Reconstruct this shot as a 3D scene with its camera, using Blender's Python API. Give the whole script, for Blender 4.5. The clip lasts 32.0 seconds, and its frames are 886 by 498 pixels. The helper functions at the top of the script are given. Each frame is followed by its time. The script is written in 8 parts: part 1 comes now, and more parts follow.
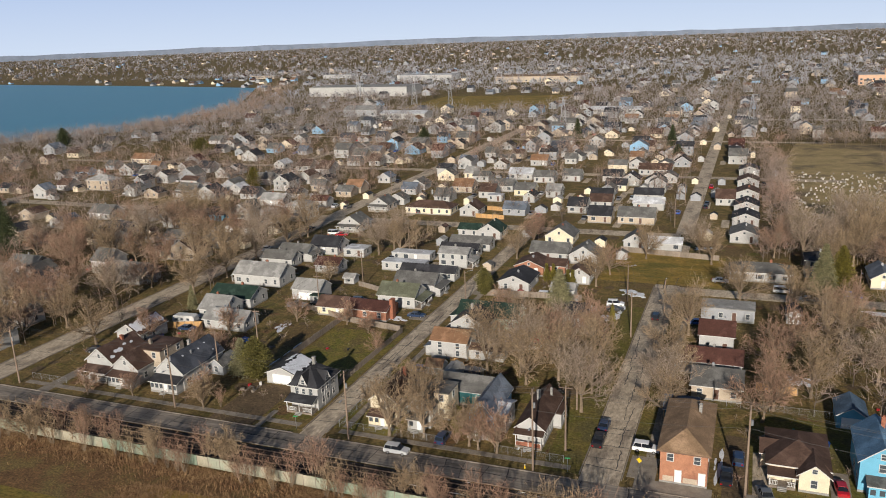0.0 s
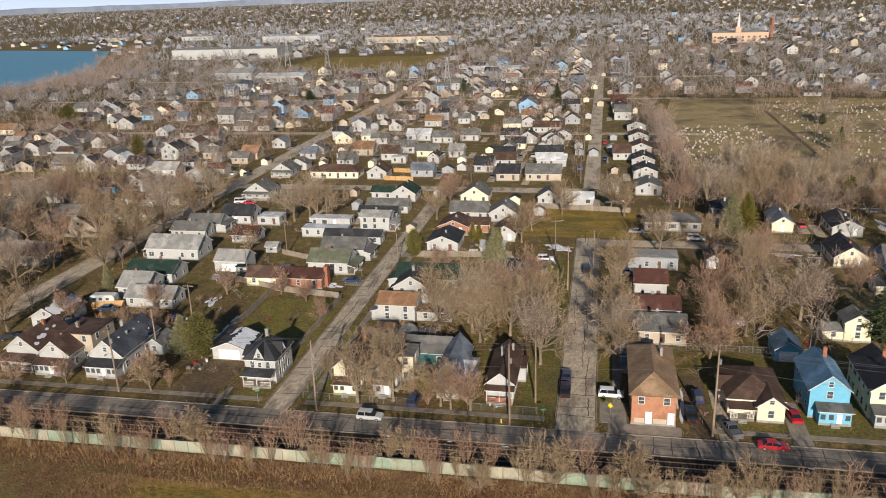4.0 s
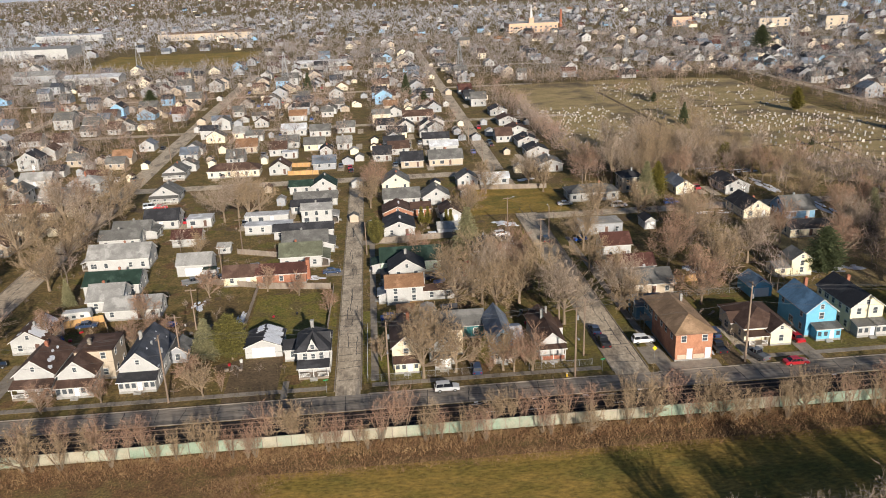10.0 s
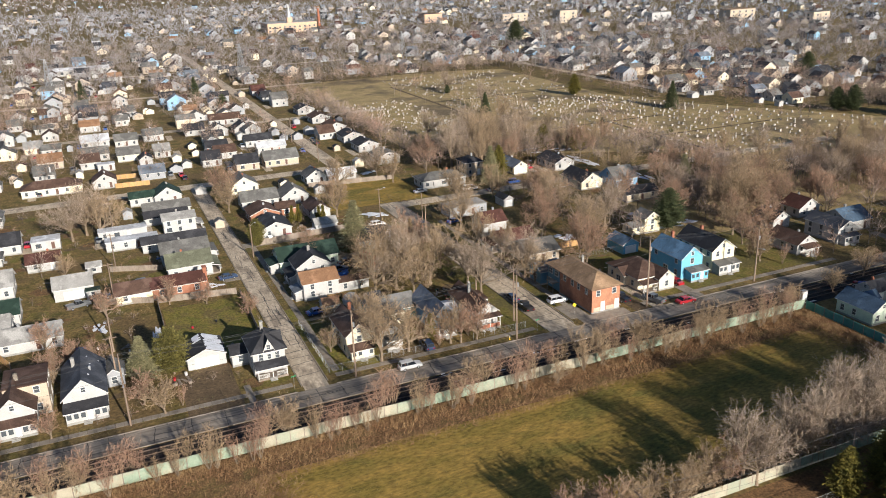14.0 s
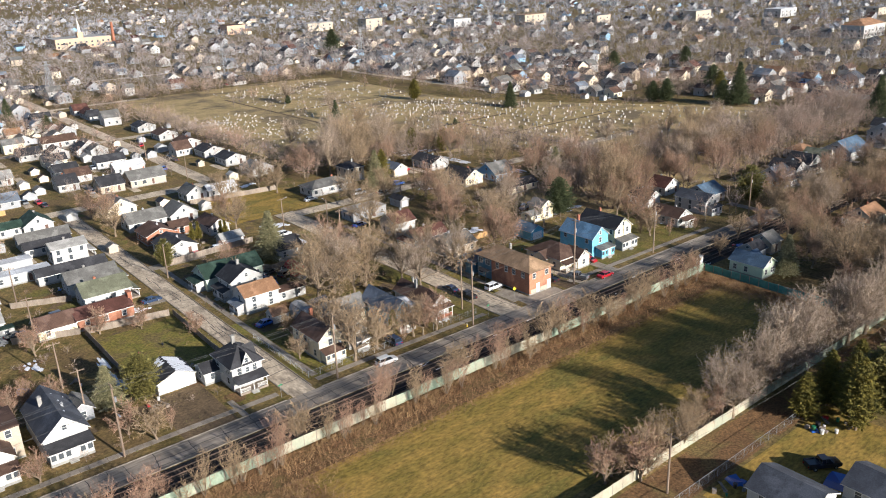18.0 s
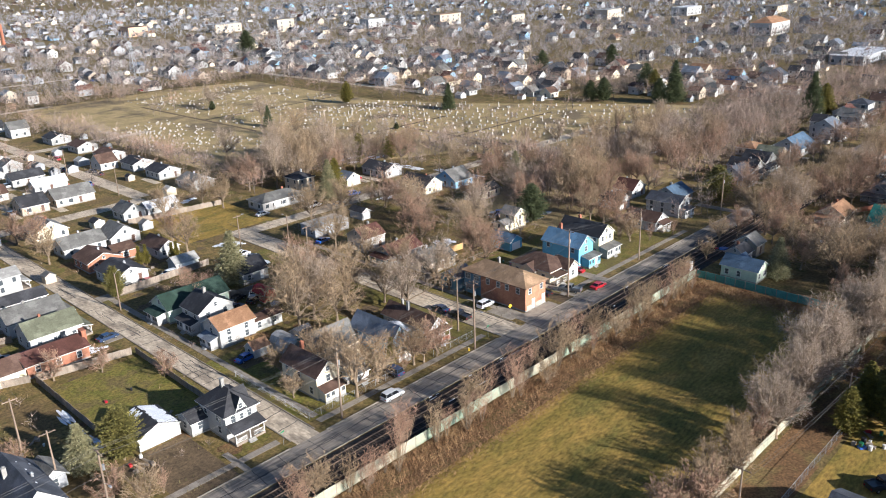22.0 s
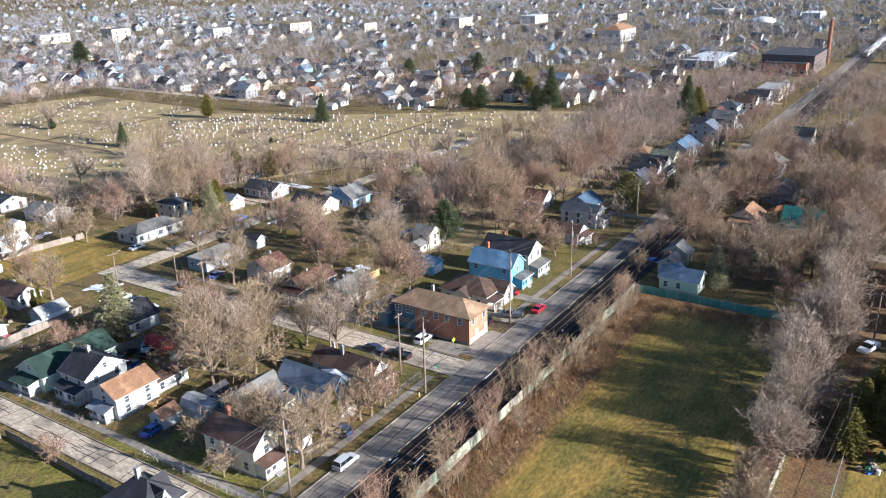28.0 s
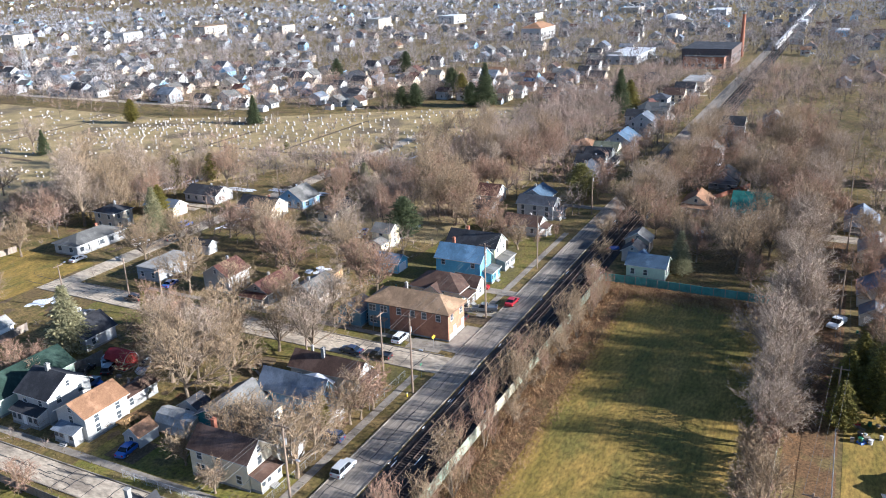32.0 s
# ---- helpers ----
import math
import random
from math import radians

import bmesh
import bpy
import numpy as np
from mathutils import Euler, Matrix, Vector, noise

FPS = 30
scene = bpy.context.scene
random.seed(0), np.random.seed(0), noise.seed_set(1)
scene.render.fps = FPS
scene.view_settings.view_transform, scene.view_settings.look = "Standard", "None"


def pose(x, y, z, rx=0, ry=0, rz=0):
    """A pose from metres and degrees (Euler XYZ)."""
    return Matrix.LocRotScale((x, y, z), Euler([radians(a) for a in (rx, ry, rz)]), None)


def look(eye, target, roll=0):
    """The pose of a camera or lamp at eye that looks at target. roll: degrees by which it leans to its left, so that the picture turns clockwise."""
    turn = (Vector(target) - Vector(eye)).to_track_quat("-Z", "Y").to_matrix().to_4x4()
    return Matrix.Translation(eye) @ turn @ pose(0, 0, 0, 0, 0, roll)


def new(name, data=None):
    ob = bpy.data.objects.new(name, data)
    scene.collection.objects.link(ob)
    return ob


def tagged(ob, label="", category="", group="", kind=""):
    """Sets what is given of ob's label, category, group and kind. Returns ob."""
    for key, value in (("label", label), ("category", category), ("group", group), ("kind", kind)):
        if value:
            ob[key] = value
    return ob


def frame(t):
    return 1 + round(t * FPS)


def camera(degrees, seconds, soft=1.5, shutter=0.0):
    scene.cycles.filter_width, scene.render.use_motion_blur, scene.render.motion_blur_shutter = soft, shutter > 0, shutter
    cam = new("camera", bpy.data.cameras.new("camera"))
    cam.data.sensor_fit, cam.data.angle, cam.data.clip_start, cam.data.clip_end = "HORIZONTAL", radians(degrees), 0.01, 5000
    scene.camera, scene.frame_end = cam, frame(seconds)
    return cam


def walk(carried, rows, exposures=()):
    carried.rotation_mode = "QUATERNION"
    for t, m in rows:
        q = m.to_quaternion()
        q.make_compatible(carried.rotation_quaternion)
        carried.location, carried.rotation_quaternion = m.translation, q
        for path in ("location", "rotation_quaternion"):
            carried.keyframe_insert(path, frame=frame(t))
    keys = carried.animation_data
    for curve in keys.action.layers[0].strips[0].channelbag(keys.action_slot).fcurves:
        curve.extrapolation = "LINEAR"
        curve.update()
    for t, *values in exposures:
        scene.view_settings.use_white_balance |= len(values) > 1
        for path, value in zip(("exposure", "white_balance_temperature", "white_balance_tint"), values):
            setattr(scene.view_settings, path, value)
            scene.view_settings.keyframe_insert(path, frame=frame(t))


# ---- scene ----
cam = camera(58.09, 32.0, 1.0)
METRES, EYE, TILT, LEAN, TURN = 205.15, 72.0, 0.0, 0.0, 21.5
ROWS = [
    (0.0, -0.00106, 0.00137, 0.00454, -0.525, -15.333, 2.118),
    (0.5, -0.01017, 0.00266, 0.00477, -1.787, -15.685, 2.112),
    (1.0, -0.01931, 0.00405, 0.00490, -3.050, -16.108, 2.118),
    (1.5, -0.02836, 0.00563, 0.00494, -4.293, -16.522, 2.083),
    (2.0, -0.03752, 0.00742, 0.00488, -5.567, -16.945, 2.080),
    (2.5, -0.04717, 0.00911, 0.00481, -6.841, -17.339, 2.046),
    (3.0, -0.05797, 0.01091, 0.00465, -8.106, -17.752, 1.992),
    (3.5, -0.07062, 0.01273, 0.00437, -9.342, -18.135, 1.958),
    (5.5, -0.14005, 0.02134, 0.00446, -13.256, -18.558, 1.890),
    (6.0, -0.16013, 0.02346, 0.00493, -14.266, -18.537, 1.881),
    (6.5, -0.18098, 0.02568, 0.00530, -15.307, -18.557, 1.902),
    (7.0, -0.20203, 0.02791, 0.00596, -16.498, -18.556, 1.923),
    (7.5, -0.22317, 0.03053, 0.00652, -17.848, -18.574, 1.944),
    (8.0, -0.24431, 0.03345, 0.00717, -19.178, -18.673, 1.975),
    (8.5, -0.26556, 0.03695, 0.00779, -20.647, -18.782, 1.996),
    (9.0, -0.28681, 0.04093, 0.00809, -22.574, -18.930, 1.997),
    (9.5, -0.30818, 0.04550, 0.00867, -24.599, -19.078, 1.998),
    (10.0, -0.32985, 0.05074, 0.00921, -26.723, -19.226, 1.999),
    (10.5, -0.35172, 0.05658, 0.00994, -29.006, -19.384, 1.979),
    (11.0, -0.37360, 0.06320, 0.01066, -31.448, -19.552, 1.970),
    (11.5, -0.39529, 0.07062, 0.01127, -33.919, -19.700, 1.951),
    (12.0, -0.41719, 0.07892, 0.01200, -36.221, -19.757, 1.932),
    (12.5, -0.43883, 0.08800, 0.01274, -38.521, -19.805, 1.923),
    (13.0, -0.46052, 0.09815, 0.01351, -40.822, -19.842, 1.914),
    (13.5, -0.48159, 0.10904, 0.01425, -43.141, -19.879, 1.916),
    (14.0, -0.50248, 0.12076, 0.01526, -45.450, -19.895, 1.909),
    (14.5, -0.52278, 0.13330, 0.01596, -47.757, -19.901, 1.873),
    (16.5, -0.59523, 0.18683, 0.01959, -56.328, -19.831, 1.932),
    (17.0, -0.60891, 0.19929, 0.02007, -57.932, -19.796, 1.997),
    (17.5, -0.61988, 0.21137, 0.02043, -59.537, -19.791, 2.071),
    (18.0, -0.62830, 0.22329, 0.02085, -60.661, -19.817, 2.114),
    (18.5, -0.63415, 0.23537, 0.02160, -61.734, -19.845, 2.155),
    (19.0, -0.63751, 0.24802, 0.02188, -62.697, -19.894, 2.154),
    (19.5, -0.63848, 0.26136, 0.02196, -63.680, -19.925, 2.161),
    (20.0, -0.63656, 0.27547, 0.02177, -64.592, -19.988, 2.165),
    (20.5, -0.63237, 0.29024, 0.02161, -65.414, -20.012, 2.147),
    (21.0, -0.62584, 0.30524, 0.02141, -66.225, -20.057, 2.118),
    (21.5, -0.61808, 0.32037, 0.02119, -67.006, -20.073, 2.058),
    (22.0, -0.60911, 0.33501, 0.02076, -67.638, -20.079, 1.969),
    (22.5, -0.59944, 0.34855, 0.02043, -68.299, -20.065, 1.939),
    (23.0, -0.58957, 0.36090, 0.01980, -69.391, -20.020, 1.779),
    (23.5, -0.58010, 0.37245, 0.01899, -70.693, -19.986, 1.730),
    (24.0, -0.57124, 0.38340, 0.01802, -71.927, -19.942, 1.683),
    (24.5, -0.56341, 0.39336, 0.01699, -73.032, -19.898, 1.618),
    (25.0, -0.55679, 0.40243, 0.01603, -74.000, -19.874, 1.496),
    (25.5, -0.55149, 0.41080, 0.01483, -74.960, -19.850, 1.466),
    (27.5, -0.54048, 0.44029, 0.00875, -78.100, -19.734, 1.370),
    (28.0, -0.53934, 0.44759, 0.00733, -78.836, -19.720, 1.378),
    (28.5, -0.53870, 0.45499, 0.00571, -79.613, -19.716, 1.377),
    (29.0, -0.53847, 0.46239, 0.00399, -80.390, -19.712, 1.355),
    (29.5, -0.53823, 0.46979, 0.00257, -81.197, -19.718, 1.313),
    (30.0, -0.53800, 0.47719, 0.00125, -82.013, -19.724, 1.352),
    (30.5, -0.53756, 0.48449, -0.00008, -82.860, -19.720, 1.469),
    (31.0, -0.53663, 0.49138, -0.00162, -83.695, -19.705, 1.447),
    (31.5, -0.53511, 0.49785, -0.00289, -84.500, -19.709, 1.613),
    (32.0, -0.53279, 0.50391, -0.00408, -85.094, -19.703, 1.708),
]
walk(cam, [(t, pose(0, 0, EYE, TILT, LEAN, TURN) @ pose(METRES * x, METRES * y, METRES * z, 90 + pitch, roll, yaw)) for t, x, y, z, yaw, pitch, roll in ROWS],
     [(0.0, 0.18, 6350, 10), (3.5, 0.35, 6400, 10), (6.0, 0.46, 6450, 10), (9.0, 0.54, 6400, 10), (14.0, 0.81, 6200, 10), (19.0, 1.12, 5950, 10), (25.0, 1.40, 5600, 10), (32.0, 1.61, 5400, 10)])

# ---- light ----
SUN_ELEV = radians(19.5)
SUN_AZ = math.pi - 0.18
SUN_DIR = Vector((math.sin(SUN_AZ) * math.cos(SUN_ELEV), math.cos(SUN_AZ) * math.cos(SUN_ELEV), math.sin(SUN_ELEV)))
world = bpy.data.worlds.new("world")
scene.world = world
world.use_nodes = True
wn = world.node_tree.nodes
sky = wn.new("ShaderNodeTexSky")
sky.sky_type, sky.sun_disc = "NISHITA", False
sky.sun_elevation, sky.sun_rotation = SUN_ELEV, SUN_AZ
sky.air_density, sky.dust_density, sky.ozone_density = 1.0, 0.6, 3.0
wn["Background"].inputs["Strength"].default_value = 0.056
tint = wn.new("ShaderNodeMix")
tint.data_type, tint.blend_type = "RGBA", "MULTIPLY"
tint.inputs["Factor"].default_value, tint.inputs["B"].default_value = 1.0, (1.0, 1.0, 1.0, 1)
world.node_tree.links.new(sky.outputs[0], tint.inputs["A"])
world.node_tree.links.new(tint.outputs["Result"], wn["Background"].inputs["Color"])
sun = new("sun", bpy.data.lights.new("sun", "SUN"))
sun.data.energy, sun.data.angle, sun.data.color = 5.0, radians(0.6), (1.0, 0.90, 0.77)
sun.matrix_world = look(tuple(SUN_DIR * 300), (0, 0, 0))

# ---- materials ----
MAT = {}


def mat(name, a, b=None, size=1.0, fine=0.15, rough=0.85, bump=0.3, metal=0.0, stretch=(1, 1, 1), lines=0.0, isle=0.0, per_object=0.0, c=None, csize=12.0, grit=0.3):
    """Procedural surface: colours a and b mixed by coarse noise of the given size in metres, grain by fine noise, an optional third
    colour c in larger stains, and optional horizontal board lines that far apart."""
    m = bpy.data.materials.new(name)
    m.use_nodes = True
    nt, ns = m.node_tree, m.node_tree.nodes
    bs = ns["Principled BSDF"]
    bs.inputs["Roughness"].default_value, bs.inputs["Metallic"].default_value = rough, metal
    bs.inputs["Specular IOR Level"].default_value = 0.25
    b = b or tuple(x * 0.72 for x in a)
    geo = ns.new("ShaderNodeNewGeometry")
    mp = ns.new("ShaderNodeMapping")
    mp.inputs["Scale"].default_value = stretch
    nt.links.new(geo.outputs["Position"], mp.inputs["Vector"])

    def tex(scale, detail):
        n = ns.new("ShaderNodeTexNoise")
        n.inputs["Scale"].default_value, n.inputs["Detail"].default_value, n.inputs["Roughness"].default_value = scale, detail, 0.62
        nt.links.new(mp.outputs[0], n.inputs["Vector"])
        return n

    def mix(f, x, y, kind="MIX"):
        n = ns.new("ShaderNodeMix")
        n.data_type, n.blend_type = "RGBA", kind
        for sock, v in ((n.inputs["Factor"], f), (n.inputs["A"], x), (n.inputs["B"], y)):
            if isinstance(v, bpy.types.NodeSocket):
                nt.links.new(v, sock)
            elif isinstance(v, tuple):
                sock.default_value = (*v, 1)
            else:
                sock.default_value = v
        return n.outputs["Result"]

    def ramp(sock, lo, hi):
        r = ns.new("ShaderNodeMapRange")
        r.inputs["From Min"].default_value, r.inputs["From Max"].default_value = lo, hi
        nt.links.new(sock, r.inputs["Value"])
        return r.outputs[0]

    col = mix(ramp(tex(1 / size, 6).outputs["Fac"], 0.36, 0.64), a, b)
    if c:
        col = mix(ramp(tex(1 / csize, 4).outputs["Fac"], 0.50, 0.62), col, c)
    grain = tex(1 / fine, 3)
    col = mix(grit, col, mix(ramp(grain.outputs["Fac"], 0.34, 0.66), (0.45, 0.45, 0.45), (1.5, 1.5, 1.5)), "MULTIPLY")
    if lines:
        w = ns.new("ShaderNodeTexWave")
        w.bands_direction, w.wave_profile = "Z", "SAW"
        w.inputs["Scale"].default_value, w.inputs["Distortion"].default_value = 0.314 / lines, 0.0
        nt.links.new(geo.outputs["Position"], w.inputs["Vector"])
        col = mix(0.22, col, mix(ramp(w.outputs["Fac"], 0.0, 0.25), (0.55, 0.55, 0.55), (1.05, 1.05, 1.05)), "MULTIPLY")
    if isle or per_object:
        if isle:
            rnd = geo.outputs["Random Per Island"]
        else:
            rnd = ns.new("ShaderNodeObjectInfo").outputs["Random"]
        k = isle or per_object
        col = mix(1.0, col, mix(rnd, (1 - k,) * 3, (1 + k,) * 3), "MULTIPLY")
    nt.links.new(col, bs.inputs["Base Color"])
    if bump:
        bp = ns.new("ShaderNodeBump")
        bp.inputs["Strength"].default_value, bp.inputs["Distance"].default_value = bump, 0.05
        nt.links.new(grain.outputs["Fac"], bp.inputs["Height"])
        nt.links.new(bp.outputs[0], bs.inputs["Normal"])
    MAT[name] = m
    return m


def plain(name, col, rough=0.5, metal=0.0, coat=0.0):
    m = bpy.data.materials.new(name)
    m.use_nodes = True
    bs = m.node_tree.nodes["Principled BSDF"]
    bs.inputs["Base Color"].default_value = (*col, 1)
    bs.inputs["Roughness"].default_value, bs.inputs["Metallic"].default_value, bs.inputs["Coat Weight"].default_value = rough, metal, coat
    MAT[name] = m
    return m


# ground and paving
mat("ground", (0.195, 0.129, 0.050), (0.080, 0.069, 0.017), 3.4, 0.7, 0.95, 0.6, c=(0.125, 0.084, 0.036), csize=17, grit=0.75)
mat("lawn", (0.098, 0.093, 0.018), (0.158, 0.114, 0.033), 3.5, 0.6, 0.95, 0.6, c=(0.097, 0.082, 0.029), csize=7, grit=0.7)
mat("green_lawn", (0.115, 0.112, 0.020), (0.185, 0.140, 0.036), 2.6, 0.6, 0.95, 0.6, c=(0.130, 0.098, 0.036), csize=5, grit=0.75)
mat("field_grass", (0.295, 0.186, 0.045), (0.160, 0.118, 0.023), 4.0, 0.55, 0.95, 0.7, stretch=(0.45, 1.0, 1.0), c=(0.135, 0.110, 0.024), csize=9, grit=0.7)
mat("cemetery_grass", (0.350, 0.255, 0.125), (0.240, 0.185, 0.080), 9.0, 0.5, 0.95, 0.6, c=(0.140, 0.105, 0.062), csize=26, grit=0.6)
mat("dry_litter", (0.175, 0.098, 0.044), (0.098, 0.056, 0.026), 1.8, 0.4, 0.95, 0.8, c=(0.150, 0.108, 0.042), csize=6, grit=0.8)
mat("dirt", (0.133, 0.091, 0.051), (0.084, 0.059, 0.034), 2.5, 0.5, 0.95, 0.6, grit=0.6)
mat("asphalt", (0.270, 0.230, 0.188), (0.170, 0.146, 0.120), 2.6, 0.4, 0.95, 0.3, stretch=(0.12, 1, 1), c=(0.088, 0.080, 0.073), csize=8, grit=0.5)
mat("old_asphalt", (0.470, 0.388, 0.290), (0.370, 0.304, 0.224), 2.6, 0.5, 0.95, 0.3, stretch=(1, 0.4, 1), c=(0.240, 0.196, 0.148), csize=3.5, grit=0.5)
mat("concrete", (0.270, 0.232, 0.188), (0.185, 0.157, 0.126), 1.6, 0.1, 0.85, 0.3, per_object=0.10)
# dark stone, taken darker still to hold the shade of fence and thickets
mat("ballast", (0.036, 0.033, 0.031), (0.020, 0.019, 0.019), 0.9, 0.12, 0.95, 1.0, c=(0.048, 0.036, 0.029), csize=4)
mat("snow", (0.640, 0.660, 0.700), (0.560, 0.570, 0.600), 1.5, 0.2, 0.6, 0.5)
mat("rust_steel", (0.20, 0.15, 0.12), (0.12, 0.09, 0.07), 0.8, 0.1, 0.5, 0.1, metal=0.5)
mat("tie_wood", (0.075, 0.055, 0.045), (0.050, 0.040, 0.035), 0.5, 0.08, 0.9, 0.4, isle=0.25)
# walls
WALLS = {
    "w": ("white vinyl", (0.425, 0.42, 0.405), 0.2), "c": ("cream", (0.72, 0.63, 0.46), 0.2), "y": ("pale yellow", (0.74, 0.66, 0.45), 0.2),
    "b": ("bright blue", (0.150, 0.410, 0.570), 0.2), "g": ("grey", (0.31, 0.32, 0.335), 0.2), "t": ("tan", (0.46, 0.38, 0.29), 0.2),
    "e": ("pale green", (0.50, 0.58, 0.47), 0.2), "d": ("slate blue", (0.105, 0.205, 0.275), 0.2), "h": ("dark teal", (0.04, 0.16, 0.17), 0.2),
    "p": ("light blue", (0.24, 0.42, 0.60), 0.2), "n": ("orange brick", (0.5, 0.27, 0.15), 0.0), "a": ("peach brick", (0.56, 0.37, 0.25), 0.0), "k": ("red brick", (0.36, 0.150, 0.075), 0.0), "s": ("dark brown brick", (0.115, 0.085, 0.075), 0.0), "r": ("red painted", (0.35, 0.03, 0.03), 0.2)}
for key, (_, col, pitch) in WALLS.items():
    mat("wall_" + key, col, tuple(x * 0.86 for x in col), 1.8, 0.1, 0.7, 0.15, lines=pitch, per_object=0.04)
mat("wall_n", (0.415, 0.200, 0.118), (0.335, 0.155, 0.092), 0.9, 0.09, 0.85, 0.4, lines=0.08, c=(0.27, 0.125, 0.08), csize=3)
MAT["wall_n"].name = "orange_brick"
mat("wall_k", (0.36, 0.175, 0.110), (0.28, 0.130, 0.082), 0.9, 0.09, 0.85, 0.4, lines=0.08, c=(0.27, 0.11, 0.065), csize=3)
MAT["wall_k"].name = "red_brick"
# roofs
ROOFS = {
    "K": ("black shingle", (0.040, 0.040, 0.045)), "G": ("grey shingle", (0.155, 0.150, 0.140)), "L": ("pale grey", (0.36, 0.35, 0.33)),
    "B": ("dark brown shingle", (0.105, 0.062, 0.045)), "R": ("red-brown shingle", (0.105, 0.045, 0.034)), "N": ("dark green shingle", (0.026, 0.052, 0.038)),
    "W": ("white metal", (0.62, 0.63, 0.65)), "O": ("rust-orange shingle", (0.29, 0.160, 0.088)), "U": ("slate blue shingle", (0.085, 0.135, 0.200)),
    "T": ("tan-brown shingle", (0.300, 0.195, 0.115)), "E": ("sea-green metal", (0.030, 0.165, 0.140)), "D": ("bright red metal", (0.40, 0.035, 0.035)), "V": ("faded blue", (0.150, 0.270, 0.400)), "S": ("dark slate", (0.066, 0.072, 0.088)), "M": ("mossy grey-green shingle", (0.150, 0.155, 0.105)), "A": ("blue-grey shingle", (0.165, 0.190, 0.230))}
for key, (_, col) in ROOFS.items():
    col = tuple(x * 0.8 for x in col)
    mat("roof_" + key, col, tuple(x * 0.70 for x in col), 2.4, 0.22, 0.8, 0.5, per_object=0.10, lines=0.14, c=tuple(x * 1.25 + 0.01 for x in col), csize=3.5)
mat("trim_white", (0.58, 0.57, 0.545), (0.48, 0.47, 0.445), 1.0, 0.1, 0.6, 0.1)
mat("trim_brown", (0.16, 0.10, 0.07), None, 1.0, 0.1, 0.6, 0.1)
mat("foundation", (0.30, 0.29, 0.27), None, 0.8, 0.08, 0.9, 0.4)
mat("brick_red", (0.33, 0.13, 0.08), (0.24, 0.10, 0.06), 0.5, 0.06, 0.85, 0.4)
mat("wood_grey", (0.27, 0.225, 0.180), (0.19, 0.155, 0.125), 0.6, 0.06, 0.9, 0.3, stretch=(1, 1, 0.25), per_object=0.15)
mat("wood_new", (0.50, 0.30, 0.13), (0.40, 0.24, 0.10), 0.6, 0.06, 0.8, 0.3, stretch=(1, 1, 0.25), per_object=0.12)
mat("pole_wood", (0.25, 0.185, 0.135), (0.17, 0.125, 0.095), 0.5, 0.05, 0.9, 0.3, stretch=(1, 1, 0.1), per_object=0.25)
mat("fence_green", (0.272, 0.326, 0.245), (0.197, 0.258, 0.190), 0.9, 0.2, 0.8, 0.2, per_object=0.07, c=(0.306, 0.306, 0.231), csize=4)
mat("fence_cream", (0.374, 0.340, 0.258), (0.306, 0.286, 0.211), 1.2, 0.1, 0.8, 0.2, per_object=0.06, c=(0.299, 0.313, 0.238), csize=4)
mat("fence_teal", (0.10, 0.27, 0.23), (0.07, 0.20, 0.17), 1.2, 0.1, 0.8, 0.2, per_object=0.15)
mat("stone", (0.36, 0.33, 0.29), (0.25, 0.23, 0.20), 1.2, 0.1, 0.85, 0.3, isle=0.35)
# plants
mat("bark", (0.240, 0.182, 0.126), (0.150, 0.112, 0.076), 0.4, 0.05, 0.95, 0.6, per_object=0.2)
mat("twig_tan", (0.350, 0.254, 0.158), (0.225, 0.158, 0.095), 1.6, 0.2, 0.95, 0.0, isle=0.30)
mat("twig_red", (0.345, 0.218, 0.150), (0.225, 0.136, 0.094), 1.6, 0.2, 0.95, 0.0, isle=0.30)
mat("twig_grey", (0.385, 0.302, 0.230), (0.255, 0.196, 0.150), 1.6, 0.2, 0.95, 0.0, isle=0.30)
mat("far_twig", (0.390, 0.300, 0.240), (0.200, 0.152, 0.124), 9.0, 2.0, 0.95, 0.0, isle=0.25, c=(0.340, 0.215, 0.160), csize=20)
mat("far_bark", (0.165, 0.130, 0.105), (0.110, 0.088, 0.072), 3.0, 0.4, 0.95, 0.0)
# twigs of the two further zones: greyed, with distance haze put into the colour
mat("mid_twig_hazed", (0.320, 0.288, 0.276), (0.185, 0.166, 0.160), 9.0, 2.0, 0.95, 0.0, isle=0.25, c=(0.290, 0.232, 0.205), csize=24)
mat("hill_twig_hazed", (0.345, 0.345, 0.370), (0.225, 0.226, 0.244), 60.0, 5.0, 0.95, 0.0, isle=0.20)
mat("needle_green", (0.085, 0.098, 0.040), (0.045, 0.058, 0.026), 1.2, 0.2, 0.85, 0.0, isle=0.35)
mat("needle_blue", (0.270, 0.244, 0.128), (0.150, 0.142, 0.074), 1.2, 0.2, 0.85, 0.0, isle=0.30)
mat("needle_cedar", (0.185, 0.160, 0.044), (0.090, 0.082, 0.024), 1.2, 0.2, 0.85, 0.0, isle=0.35)
mat("needle_olive", (0.195, 0.158, 0.028), (0.095, 0.085, 0.019), 1.2, 0.2, 0.85, 0.0, isle=0.30)
mat("dry_weed", (0.305, 0.196, 0.098), (0.175, 0.096, 0.049), 3.0, 0.2, 0.95, 0.0, isle=0.35)
mat("tuft", (0.200, 0.140, 0.075), (0.085, 0.085, 0.030), 6.0, 0.4, 0.95, 0.0, isle=0.32)
